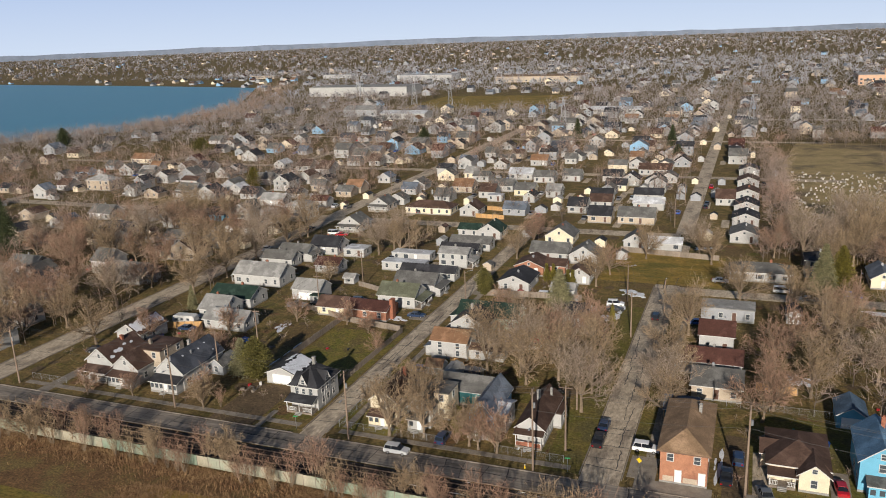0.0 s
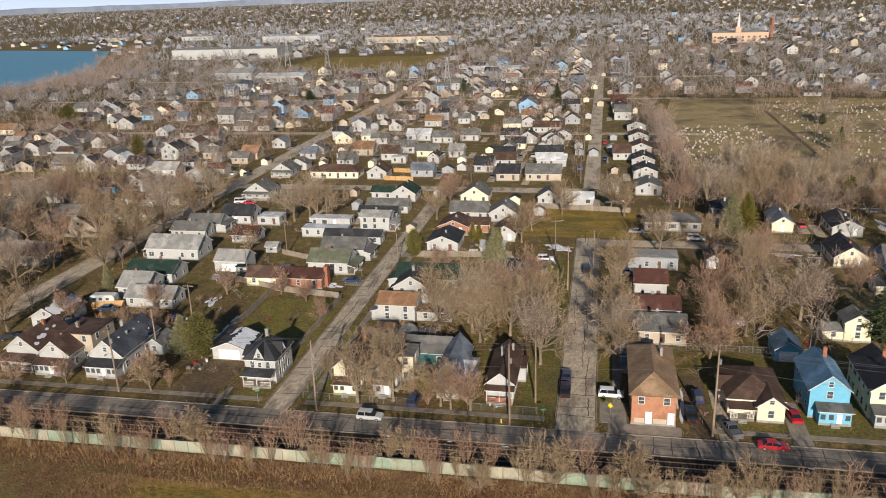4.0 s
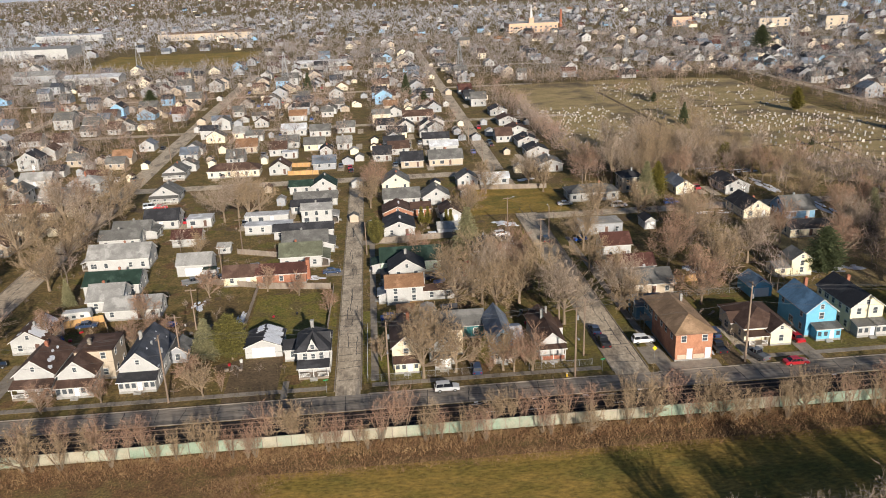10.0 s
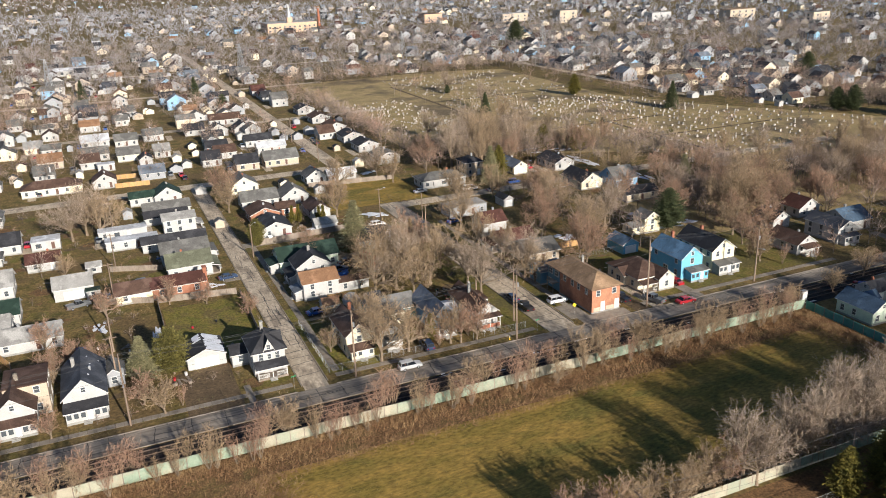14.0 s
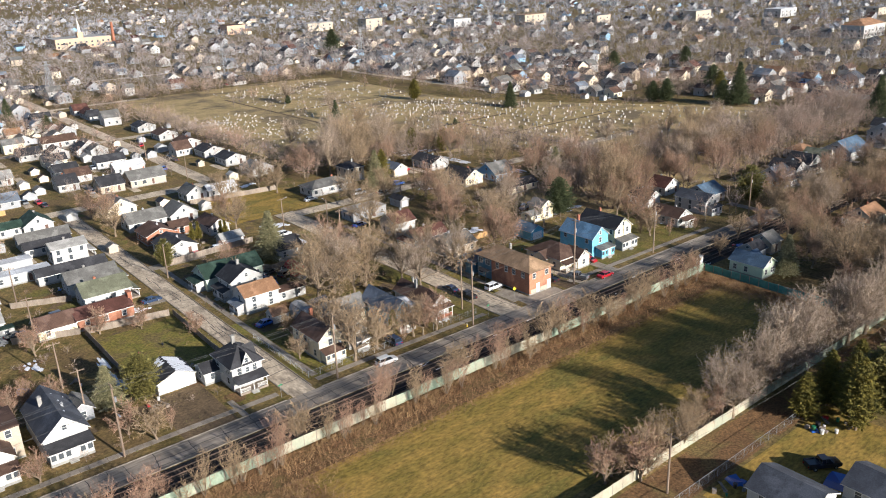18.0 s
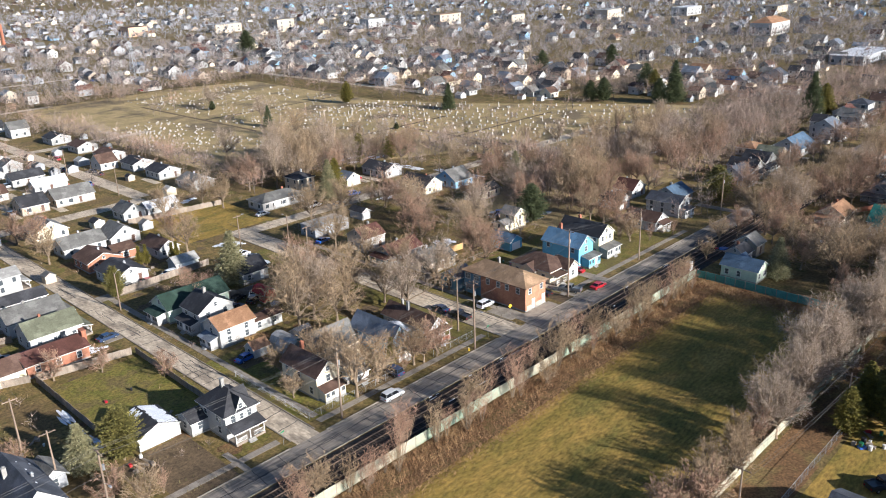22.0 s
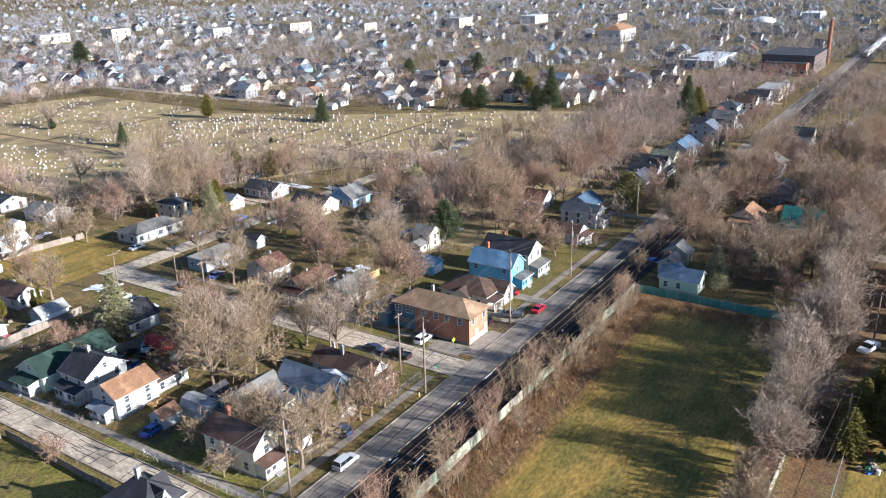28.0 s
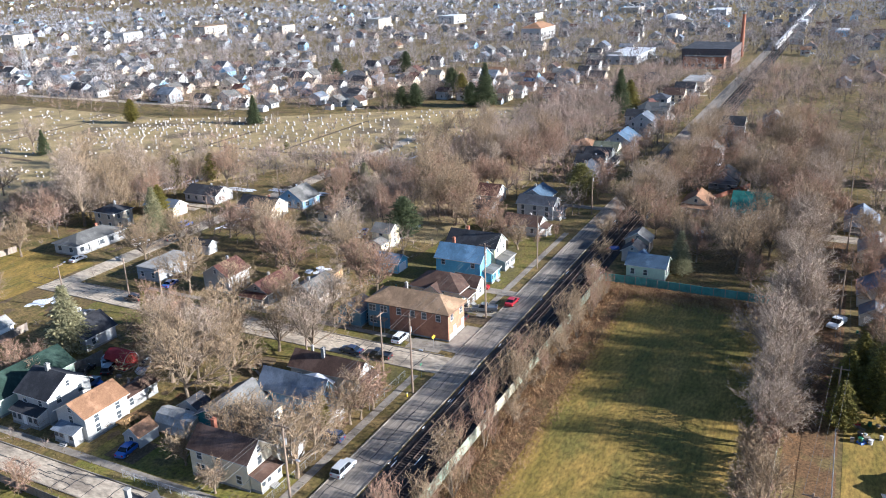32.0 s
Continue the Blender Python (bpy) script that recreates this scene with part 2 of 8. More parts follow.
mat("field_tuft", (0.265, 0.180, 0.058), (0.125, 0.104, 0.032), 5.0, 0.4, 0.95, 0.0, isle=0.22)
# small stuff
plain("glass_dark", (0.065, 0.075, 0.085), 0.12)
plain("car_glass", (0.012, 0.014, 0.018), 0.05)
plain("tyre", (0.02, 0.02, 0.02), 0.9)
plain("rim", (0.45, 0.45, 0.46), 0.35, 0.8)
plain("lamp_clear", (0.75, 0.75, 0.72), 0.15)
plain("lamp_red", (0.35, 0.01, 0.01), 0.2)
plain("wire", (0.03, 0.03, 0.03), 0.6)
plain("steel", (0.40, 0.41, 0.42), 0.45, 0.7)
plain("door_white", (0.72, 0.72, 0.70), 0.5)
plain("door_dark", (0.10, 0.05, 0.035), 0.5)
plain("sign_yellow", (0.75, 0.52, 0.02), 0.5)
plain("sign_green", (0.02, 0.22, 0.08), 0.5)
for key, col in {"white": (0.72, 0.72, 0.72), "silver": (0.42, 0.43, 0.44), "black": (0.015, 0.015, 0.018), "red": (0.36, 0.012, 0.02), "blue": (0.015, 0.08, 0.33),
                 "navy": (0.02, 0.04, 0.09), "grey": (0.12, 0.125, 0.13), "tan": (0.33, 0.27, 0.19), "green": (0.02, 0.12, 0.06)}.items():
    plain("paint_" + key, col, 0.3, 0.0, 0.6)

# ---- mesh tools ----
class MB:
    def __init__(s):
        s.v, s.f, s.m = [], [], []

    def add(s, verts, faces, mi=0):
        k = len(s.v)
        s.v += [tuple(p) for p in verts]
        s.f += [tuple(i + k for i in f) for f in faces]
        s.m += [mi] * len(faces) if isinstance(mi, int) else list(mi)

    def box(s, x0, y0, z0, x1, y1, z1, mi=0):
        s.add([(x0, y0, z0), (x1, y0, z0), (x1, y1, z0), (x0, y1, z0), (x0, y0, z1), (x1, y0, z1), (x1, y1, z1), (x0, y1, z1)],
              [(0, 3, 2, 1), (4, 5, 6, 7), (0, 1, 5, 4), (1, 2, 6, 5), (2, 3, 7, 6), (3, 0, 4, 7)], mi)

    def extrude(s, poly, a, b, axis="x", side=0, cap=0):
        """A polygon in the plane across the axis, carried from a to b. poly: (y, z) for x, (x, z) for y, (x, y) for z."""
        put = {"x": lambda p, k: (k, p[0], p[1]), "y": lambda p, k: (p[0], k, p[1]), "z": lambda p, k: (p[0], p[1], k)}[axis]
        n = len(poly)
        verts = [put(p, a) for p in poly] + [put(p, b) for p in poly]
        faces = [tuple(range(n))[::-1], tuple(range(n, 2 * n))] + [(i, (i + 1) % n, n + (i + 1) % n, n + i) for i in range(n)]
        mi = [cap, cap] + (list(side) if not isinstance(side, int) else [side] * n)
        if axis == "y":
            faces = [f[::-1] for f in faces]
        s.add(verts, faces, mi)

    def tube(s, p, q, r0, r1, n=5, mi=0, cap=False):
        p, q = Vector(p), Vector(q)
        d = (q - p).normalized()
        u = d.cross(Vector((0.31, 0.17, 0.93)) if abs(d.z) < 0.9 else Vector((1, 0, 0))).normalized()
        w = d.cross(u)
        ring = [(math.cos(6.2832 * i / n), math.sin(6.2832 * i / n)) for i in range(n)]
        verts = [p + (u * a + w * b) * r0 for a, b in ring] + [q + (u * a + w * b) * r1 for a, b in ring]
        faces = [(i, (i + 1) % n, n + (i + 1) % n, n + i) for i in range(n)]
        if cap:
            faces += [tuple(range(n))[::-1], tuple(range(n, 2 * n))]
        s.add(verts, faces, mi)

    def mesh(s, name, mats):
        me = bpy.data.meshes.new(name)
        me.from_pydata(s.v, [], s.f)
        for m in (mats if isinstance(mats, (list, tuple)) else [mats]):
            me.materials.append(m)
        if any(s.m):
            me.polygons.foreach_set("material_index", s.m)
        me.update()
        return me


def part(name, mb, mats, parent=None, loc=(0, 0, 0), rz=0.0, label=""):
    ob = new(name, mb if isinstance(mb, bpy.types.Mesh) else mb.mesh(name, mats))
    ob.parent = parent
    ob.location, ob.rotation_euler = loc, (0, 0, rz)
    if label:
        ob["label"] = label
    return ob


def thing(name, x, y, z=0.0, rz=0.0, label="", category="", group=""):
    ob = new(name)
    ob.empty_display_size = 0.2
    ob.location, ob.rotation_euler = (x, y, z), (0, 0, rz)
    return tagged(ob, label, category, group)


def tri_mesh(name, tris, mats, mi=None):
    """Mesh from an array of triangles, n x 3 x 3."""
    n = len(tris)
    me = bpy.data.meshes.new(name)
    me.vertices.add(3 * n)
    me.vertices.foreach_set("co", np.ascontiguousarray(tris, dtype=np.float32).ravel())
    me.loops.add(3 * n)
    me.loops.foreach_set("vertex_index", np.arange(3 * n, dtype=np.int32))
    me.polygons.add(n)
    me.polygons.foreach_set("loop_start", np.arange(0, 3 * n, 3, dtype=np.int32))
    for m in (mats if isinstance(mats, (list, tuple)) else [mats]):
        me.materials.append(m)
    if mi is not None:
        me.polygons.foreach_set("material_index", np.asarray(mi, dtype=np.int32))
    me.update()
    me.validate()
    return me


def sheet(name, x0, y0, x1, y1, z, material, parent=None, kind="structure", label="", category=""):
    mb = MB()
    mb.box(x0, y0, z - 0.3, x1, y1, z)
    ob = part(name, mb, MAT[material], parent)
    return ob if parent else tagged(ob, label, category, "", kind)


# ---- ground, roads, railway ----
mb = MB()
mb.box(-6000, -1500, -2.0, 6000, 6500, 0.0)
tagged(part("ground", mb, MAT["ground"]), "brown winter ground with dormant grass and bare earth", "ground", "", "structure")


def road(name, x0, y0, x1, y1, material, label, z=0.04):
    return sheet(name, x0, y0, x1, y1, z, material, None, "structure", label, "road")


MAIN_N, MAIN_S = 117.3, 111.6
road("road_main", -420, MAIN_S, 1500, MAIN_N, "asphalt", "worn grey asphalt street beside the railway line", 0.045)
road("road_a", -77.4, MAIN_N, -72.7, 279.0, "old_asphalt", "cracked pale asphalt residential side street", 0.040)
road("road_b", -24.0, MAIN_N, -17.4, 226.0, "old_asphalt", "patched and cracked pale side street", 0.040)
road("road_b_north", -24.0, 286, -18.0, 800, "old_asphalt", "narrow pale street running between bungalows", 0.040)
road("road_c", -164.5, MAIN_N, -157.0, 640, "old_asphalt", "wide worn asphalt street under bare trees", 0.040)
road("road_cross", -420, 279.0, -22.0, 286.0, "old_asphalt", "cross street of faded asphalt", 0.043)
road("road_lane", -17.4, 219.0, 175, 225.0, "old_asphalt", "short residential street leading past a ranch house", 0.043)
for k, y in enumerate((395, 520, 640)):
    road("road_north", -420, y, 40 if k < 2 else 300, y + 6, "old_asphalt", "distant cross street of pale asphalt", 0.043)
for x in (-255, -345):
    road("road_west", x, MAIN_N, x + 6, 640, "old_asphalt", "distant residential street of pale asphalt", 0.041)
road("road_south", 80.0, -120, 85.6, 58.2, "old_asphalt", "pale side street south of the railway", 0.041)
road("road_far", 196, 345, 202, 620, "old_asphalt", "distant street of pale asphalt", 0.041)

mb = MB()
mb.extrude([(102.3, -0.1), (111.4, -0.1), (110.9, 0.10), (103.2, 0.10)], -420, 1500, "x")
tagged(part("ballast", mb, MAT["ballast"]), "dark stone ballast bed of the railway, darkened for shade", "ballast", "", "structure")
TRACKS = (108.9, 105.4)
rail = MB()
rail.extrude([(-0.07, 0.0), (0.07, 0.0), (0.07, 0.02), (0.015, 0.05), (0.015, 0.13), (0.036, 0.14), (0.036, 0.18), (-0.036, 0.18), (-0.036, 0.14), (-0.015, 0.13), (-0.015, 0.05), (-0.07, 0.02)], -420, 1500, "x")
rail_me = rail.mesh("rail", MAT["rust_steel"])
for ty in TRACKS:
    track = thing("railway_track", 0, ty, 0.08, 0, "rusty railway track on dark wooden sleepers", "railway track", "railway tracks")
    for s in (-0.7175, 0.7175):
        part("rail", rail_me, None, track, (0, s, 0.12))
    far = MB()
    for i in range(-300, 700):
        x = i * 0.62
        far.box(x - 0.12, -1.25, 0.04, x + 0.12, 1.25, 0.14)
    tagged(part("sleeper_bed", far, MAT["tie_wood"], track), kind="stuff")

# tar-filled cracks and darker patches on the streets
mat("tar", (0.060, 0.055, 0.052), (0.040, 0.037, 0.035), 0.6, 0.1, 0.7, 0.2)
r = random.Random(63)
seams = MB()


def seam(x0, y0, x1, y1, w, z):
    """A wandering tar line between two places on a road."""
    n = max(3, int(math.hypot(x1 - x0, y1 - y0) / 0.9))
    nx, ny = -(y1 - y0), x1 - x0
    k = math.hypot(nx, ny)
    nx, ny = nx / k, ny / k
    mid = [(x0 + (x1 - x0) * i / n + nx * (o := r.uniform(-0.14, 0.14)), y0 + (y1 - y0) * i / n + ny * o) for i in range(n + 1)]
    for (a, b), (c, d) in zip(mid, mid[1:]):
        seams.extrude([(a - nx * w, b - ny * w), (c - nx * w, d - ny * w), (c + nx * w, d + ny * w), (a + nx * w, b + ny * w)][::1 if (c - a) * ny < (d - b) * nx else -1], z - 0.03, z, "z")


for x0, x1, y0, y1, step in ((-77.3, -72.8, 119, 275, 4.2), (-23.8, -17.6, 119, 224, 3.4), (-164.2, -157.3, 120, 275, 6.0)):
    y = y0
    while y < y1:
        y += step * r.uniform(0.5, 1.6)
        if r.random() < 0.8:
            seam(x0, y, x1, y + r.uniform(-0.5, 0.5), r.uniform(0.05, 0.10), 0.046)
        if r.random() < 0.5:
            u = r.uniform(x0 + 0.8, x1 - 0.8)
            seam(u, y, u + r.uniform(-0.4, 0.4), y + r.uniform(4, 11), r.uniform(0.05, 0.09), 0.048)
x = -150
while x < 130:
    x += r.uniform(2.5, 8)
    seam(x, MAIN_S + 0.2, x + r.uniform(-0.6, 0.6), MAIN_N - 0.2, r.uniform(0.04, 0.08), 0.051)
    if r.random() < 0.6:
        v = r.choice((114.4, 114.5, 112.6, 116.2)) + r.uniform(-0.2, 0.2)
        seam(x, v, x + r.uniform(5, 14), v + r.uniform(-0.2, 0.2), r.uniform(0.05, 0.09), 0.053)
tagged(part("tar_seam", seams, MAT["tar"]), "dark tar-filled cracks across the worn streets", "road repair", "", "stuff")

# kerbs and pavements
kerb = MB()


def curb(x0, y0, x1, y1):
    w = 0.09
    kerb.box(min(x0, x1) - (w if x0 == x1 else 0), min(y0, y1) - (w if y0 == y1 else 0), -0.2, max(x0, x1) + (w if x0 == x1 else 0), max(y0, y1) + (w if y0 == y1 else 0), 0.16)


for a, b in ((-157, -157), (-156.5, -78.9), (-71.2, -25.5), (-15.9, 420)):
    curb(a, MAIN_N, b, MAIN_N)
curb(-420, MAIN_S - 0.12, 900, MAIN_S - 0.12)
for x, y0, y1 in ((-77.6, 119, 278), (-72.5, 119, 278), (-24.2, 119, 224), (-17.2, 119, 217.5), (-164.7, 119, 278), (-156.8, 119, 278)):
    curb(x, y0, x, y1)
tagged(part("kerb", kerb, MAT["concrete"]), "worn pale concrete kerbs along the streets", "kerb", "", "structure")
slab = MB()
slab.box(-0.735, -0.735, -0.2, 0.735, 0.735, 0.0)
slab_me = slab.mesh("slab", MAT["concrete"])


def walkway(name, x0, y0, x1, y1, label="row of worn concrete paving slabs"):
    """A straight pavement of square slabs with open joints."""
    base = MB()
    wx = 0.76
    base.box(min(x0, x1) - (wx if x0 == x1 else 0), min(y0, y1) - (wx if y0 == y1 else 0), -0.2, max(x0, x1) + (wx if x0 == x1 else 0), max(y0, y1) + (wx if y0 == y1 else 0), 0.02)
    pav = tagged(part(name, base, MAT["dirt"]), label, "pavement", "", "structure")
    n = int((abs(x1 - x0) + abs(y1 - y0)) / 1.5)
    for i in range(n):
        k = (i + 0.5) / n
        r = random.Random(i + int(x0 * 7))
        part("slab", slab_me, None, pav, (x0 + (x1 - x0) * k, y0 + (y1 - y0) * k, 0.045 + r.uniform(0, 0.03)))


walkway("pavement_main_west", -150, 120.6, -79, 120.6)
walkway("pavement_main_middle", -70.5, 120.6, -26, 120.6)
walkway("pavement_main_east", 2, 120.4, 62, 120.4)
walkway("pavement_street_a", -69.9, 122.2, -69.9, 205)
walkway("pavement_street_b", -13.6, 124, -13.6, 200)


def drive(x0, y0, x1, y1, material="concrete", z=0.05, label="pale concrete driveway beside a house"):
    return sheet("driveway", x0, y0, x1, y1, z, material, None, "structure", label, "driveway")


drive(-15.2, 117.4, -3, 120.7, label="concrete apron in front of the brick building")
drive(-16.6, 120.7, -12.0, 128, label="concrete parking pad beside the brick building")
drive(-87.6, 117.4, -86.4, 124.5, label="narrow concrete path to a front porch")
drive(-98.5, 117.4, -88.5, 135.0, "dirt", 0.03, "muddy gravel driveway in front of a garage")
drive(-144, 117.4, -141, 140, label="pale concrete driveway")
drive(-68.3, 147.2, -62.5, 153.5, "dirt", 0.03, "dirt parking spot on the grass")
drive(14.6, 117.4, 17.6, 132, label="narrow concrete driveway by the blue house")
drive(3.0, 117.4, 6.0, 135, "old_asphalt", 0.045, "old asphalt driveway")
drive(-1.6, 117.4, 2.4, 140, "dirt", 0.03, "dirt driveway beside the brick building")
drive(-82, 180.5, -77.5, 184.5, label="short concrete driveway")
drive(-72.5, 204, -57, 208, label="concrete driveway along a garden fence")
drive(86, 117.4, 89, 130, label="concrete driveway")

# lots with their own cover
sheet("field", -420, 62.5, 31.5, 95.0, 0.02, "field_grass", None, "structure", "mown winter field with golden and green grass", "field")
sheet("verge", -420, 94.0, 31.5, 101.6, 0.03, "dry_litter", None, "structure", "strip of dry weeds and leaf litter below the fence", "verge")
sheet("rough_strip", -420, 86, -92, 94.0, 0.03, "dry_litter", None, "structure", "rough ground of dry weeds beside the field", "verge")
sheet("lane", -200, 50.5, 79.8, 58.0, 0.015, "dry_litter", None, "structure", "brown grassed lane behind the fence", "lane")
sheet("yard_south", -46, 22, -8.5, 49.8, 0.02, "field_grass", None, "structure", "back yard of patchy brown and green grass", "yard")
sheet("yard_green", -98.0, 137.0, -78.3, 169.8, 0.02, "green_lawn", None, "structure", "fenced back yard with patchy green grass", "yard")
sheet("corner_lawn", -72.3, 121.5, -60, 156, 0.018, "green_lawn", None, "structure", "corner lawn of patchy green grass", "lawn")
sheet("verge_b_west", -30.8, 119.0, -24.4, 205, 0.022, "lawn", None, "structure", "strip of winter grass between houses and street", "lawn")
sheet("verge_b_east", -17.0, 128.5, -14.4, 200, 0.022, "lawn", None, "structure", "grass verge between street and pavement", "lawn")
sheet("empty_lot", -41, 226.5, -6, 258, 0.02, "field_grass", None, "structure", "empty grassed lot behind a wooden fence", "lot")
sheet("east_lawns", 2.5, 121.6, 60, 150, 0.018, "lawn", None, "structure", "front lawns of dormant grass", "lawn")
lot = MB()
lot.extrude([(14, 300), (58, 262), (98, 240), (102, 206), (196, 194), (248, 206), (226, 250), (184, 318), (164, 372), (170, 505), (120, 522), (24, 522), (14, 440)], -0.25, 0.025, "z")
tagged(part("cemetery", lot, MAT["cemetery_grass"]), "wide cemetery lawn of dry golden grass", "cemetery", "", "structure")
sheet("pasture", -330, 720, -180, 870, 0.02, "field_grass", None, "structure", "distant open green field beside pylons", "field")
sheet("open_strip", 40, 150, 150, 192, 0.016, "cemetery_grass", None, "structure", "strip of dry rough grass behind the houses", "lot")
for x0, y0, x1, y1 in ((62, 300, 150, 302), (100, 262, 190, 263.8), (70, 352, 72, 470), (118, 232, 120, 300), (72, 400, 160, 402)):
    sheet("cemetery_path", x0, y0, x1, y1, 0.032, "dirt", None, "structure", "narrow worn cemetery drive", "path")
for k, (x, y, rx, ry) in enumerate(((-112, 166, 1.6, 3), (-100.5, 150, 1.2, 9), (-85, 180, 3, 1.5), (-33.5, 199, 4, 8), (-29, 216, 4, 3), (64, 263, 9, 2.4), (70, 218, 2.6, 11), (136, 203, 10, 1.8), (66, 242, 2, 9), (150, 177, 10, 1.4), (45, 163, 7, 3),
                                   (12, 168, 3, 3), (-36, 130, 1.2, 6), (-2.2, 128, 1.0, 6), (-141, 148, 3, 2.2), (-114, 190, 3.5, 2.5), (-139, 166, 4, 2.5), (-12, 268, 4, 2), (60, 270, 8, 1.0), (35, 215, 6, 1.5))):
    r = random.Random(40 + k)
    mb = MB()
    for j in range(14):
        cx, cy = x + r.uniform(-0.9, 0.9) * rx, y + r.uniform(-0.9, 0.9) * ry
        q = r.uniform(0.12, 0.36)
        ring = [(cx + rx * q * (0.7 + 0.5 * r.random()) * math.cos(a * 0.524), cy + ry * q * (0.7 + 0.5 * r.random()) * math.sin(a * 0.524)) for a in range(12)]
        mb.extrude(ring, 0.0, 0.055 + 0.004 * j, "z")
    tagged(part("snow_patch", mb, MAT["snow"]), "thin broken patch of melting snow", "snow", "", "stuff")
# worn earth and moss patches in the yards
for name, material, n, seed, label in (("bare_earth", "dirt", 170, 3, "worn patches of bare earth in the yards"), ("grass_patch", "lawn", 190, 4, "patches of green winter grass in the yards"), ("leaf_litter", "dry_litter", 150, 5, "drifts of fallen leaves in the yards")):
    r = random.Random(seed)
    mb = MB()
    for i in range(n):
        x, y = r.choice((r.uniform(-155, -79), r.uniform(-155, -79), r.uniform(-71, -27), r.uniform(-13, 62))), r.uniform(122, 276)
        q = r.uniform(0.8, 3.2)
        ring = [(x + q * r.uniform(0.55, 1.2) * math.cos(a * 0.45), y + q * r.uniform(0.55, 1.2) * math.sin(a * 0.45)) for a in range(14)]
        mb.extrude(ring, -0.05, 0.007 + 0.00003 * i + 0.006 * (seed - 3) / 2, "z")
    tagged(part(name, mb, MAT[material]), label, "ground cover", "", "stuff")
# old snow along the kerb and on the ballast
r = random.Random(9)
mb = MB()
for i in range(34):
    x, y = r.uniform(-60, 130), r.choice((111.0, 111.0, 110.2, 107.2, 103.6)) + r.uniform(-0.25, 0.25)
    l, w = r.uniform(0.3, 1.8), r.uniform(0.04, 0.11)
    mb.extrude([(x - l, y - w * 0.3), (x - l * 0.3, y - w), (x + l * 0.6, y - w * 0.7), (x + l, y + w * 0.2), (x + l * 0.2, y + w), (x - l * 0.6, y + w * 0.8)], 0.0, 0.125 + 0.0004 * i, "z")
tagged(part("snow_patch", mb, MAT["snow"]), "broken strips of old snow along the railway", "snow", "", "stuff")
# the lake
lake = MB()
lake.extrude([(-2600, 330), (-640, 330), (-552, 455), (-500, 540), (-520, 650), (-540, 760), (-700, 1035), (-900, 1090), (-1430, 1210), (-2600, 1400)], -0.1, 0.03, "z")
m = plain("water", (0.035, 0.185, 0.270), 0.35)
wn2 = m.node_tree.nodes
nz, bp = wn2.new("ShaderNodeTexNoise"), wn2.new("ShaderNodeBump")
geo = wn2.new("ShaderNodeNewGeometry")
nz.inputs["Scale"].default_value, nz.inputs["Detail"].default_value = 0.35, 4
bp.inputs["Strength"].default_value, bp.inputs["Distance"].default_value = 0.5, 0.4
m.node_tree.links.new(geo.outputs["Position"], nz.inputs["Vector"])
m.node_tree.links.new(nz.outputs["Fac"], bp.inputs["Height"])
m.node_tree.links.new(bp.outputs[0], wn2["Principled BSDF"].inputs["Normal"])
tagged(part("water", lake, m), "blue rippled lake behind bare shore trees", "lake", "", "structure")
# hazy far rim and the pale band of sky over it
n = 160
ring = [math.pi * (-0.14 + 1.28 * i / n) for i in range(n + 1)]


def rim(name, r, lo, hi, material, label):
    mb = MB()
    mb.add([(r * math.cos(a), r * math.sin(a), lo) for a in ring] + [(r * math.cos(a), r * math.sin(a), h) for a, h in zip(ring, hi)], [(i, i + 1, n + 2 + i, n + 1 + i) for i in range(n)])
    tagged(part(name, mb, material), label, "backdrop", "", "structure")


# wooded hills painted blue: the haze is in their base colour
mat("hazed_hills", (0.17, 0.20, 0.26), (0.15, 0.18, 0.24), 400, 60, 1.0, 0.0)
rim("backdrop_hills", 4700, -20, [27 + 9 * noise.noise((i * 0.13, 3.1, 0)) + 5 * noise.noise((i * 0.9, 8.1, 0)) for i in range(n + 1)], MAT["hazed_hills"], "hazy blue wooded rim on the horizon")
m = bpy.data.materials.new("hazy_sky")
m.use_nodes = True
ns, nl = m.node_tree.nodes, m.node_tree.links
em, sep, grad, pos = ns.new("ShaderNodeEmission"), ns.new("ShaderNodeSeparateXYZ"), ns.new("ShaderNodeValToRGB"), ns.new("ShaderNodeNewGeometry")
scale_z = ns.new("ShaderNodeMath")
scale_z.operation = "DIVIDE"
scale_z.inputs[1].default_value = 520.0
nl.new(pos.outputs["Position"], sep.inputs[0])
nl.new(sep.outputs["Z"], scale_z.inputs[0])
nl.new(scale_z.outputs[0], grad.inputs[0])
grad.color_ramp.elements[0].color, grad.color_ramp.elements[1].color = (0.58, 0.66, 0.78, 1), (0.36, 0.47, 0.70, 1)
nl.new(grad.outputs[0], em.inputs["Color"])
nl.new(em.outputs[0], ns["Material Output"].inputs["Surface"])
rim("backdrop_sky", 4850, -20, [520] * (n + 1), m, "pale blue hazy winter sky above the horizon")

# ---- houses ----
OCC = []
WIN = {}


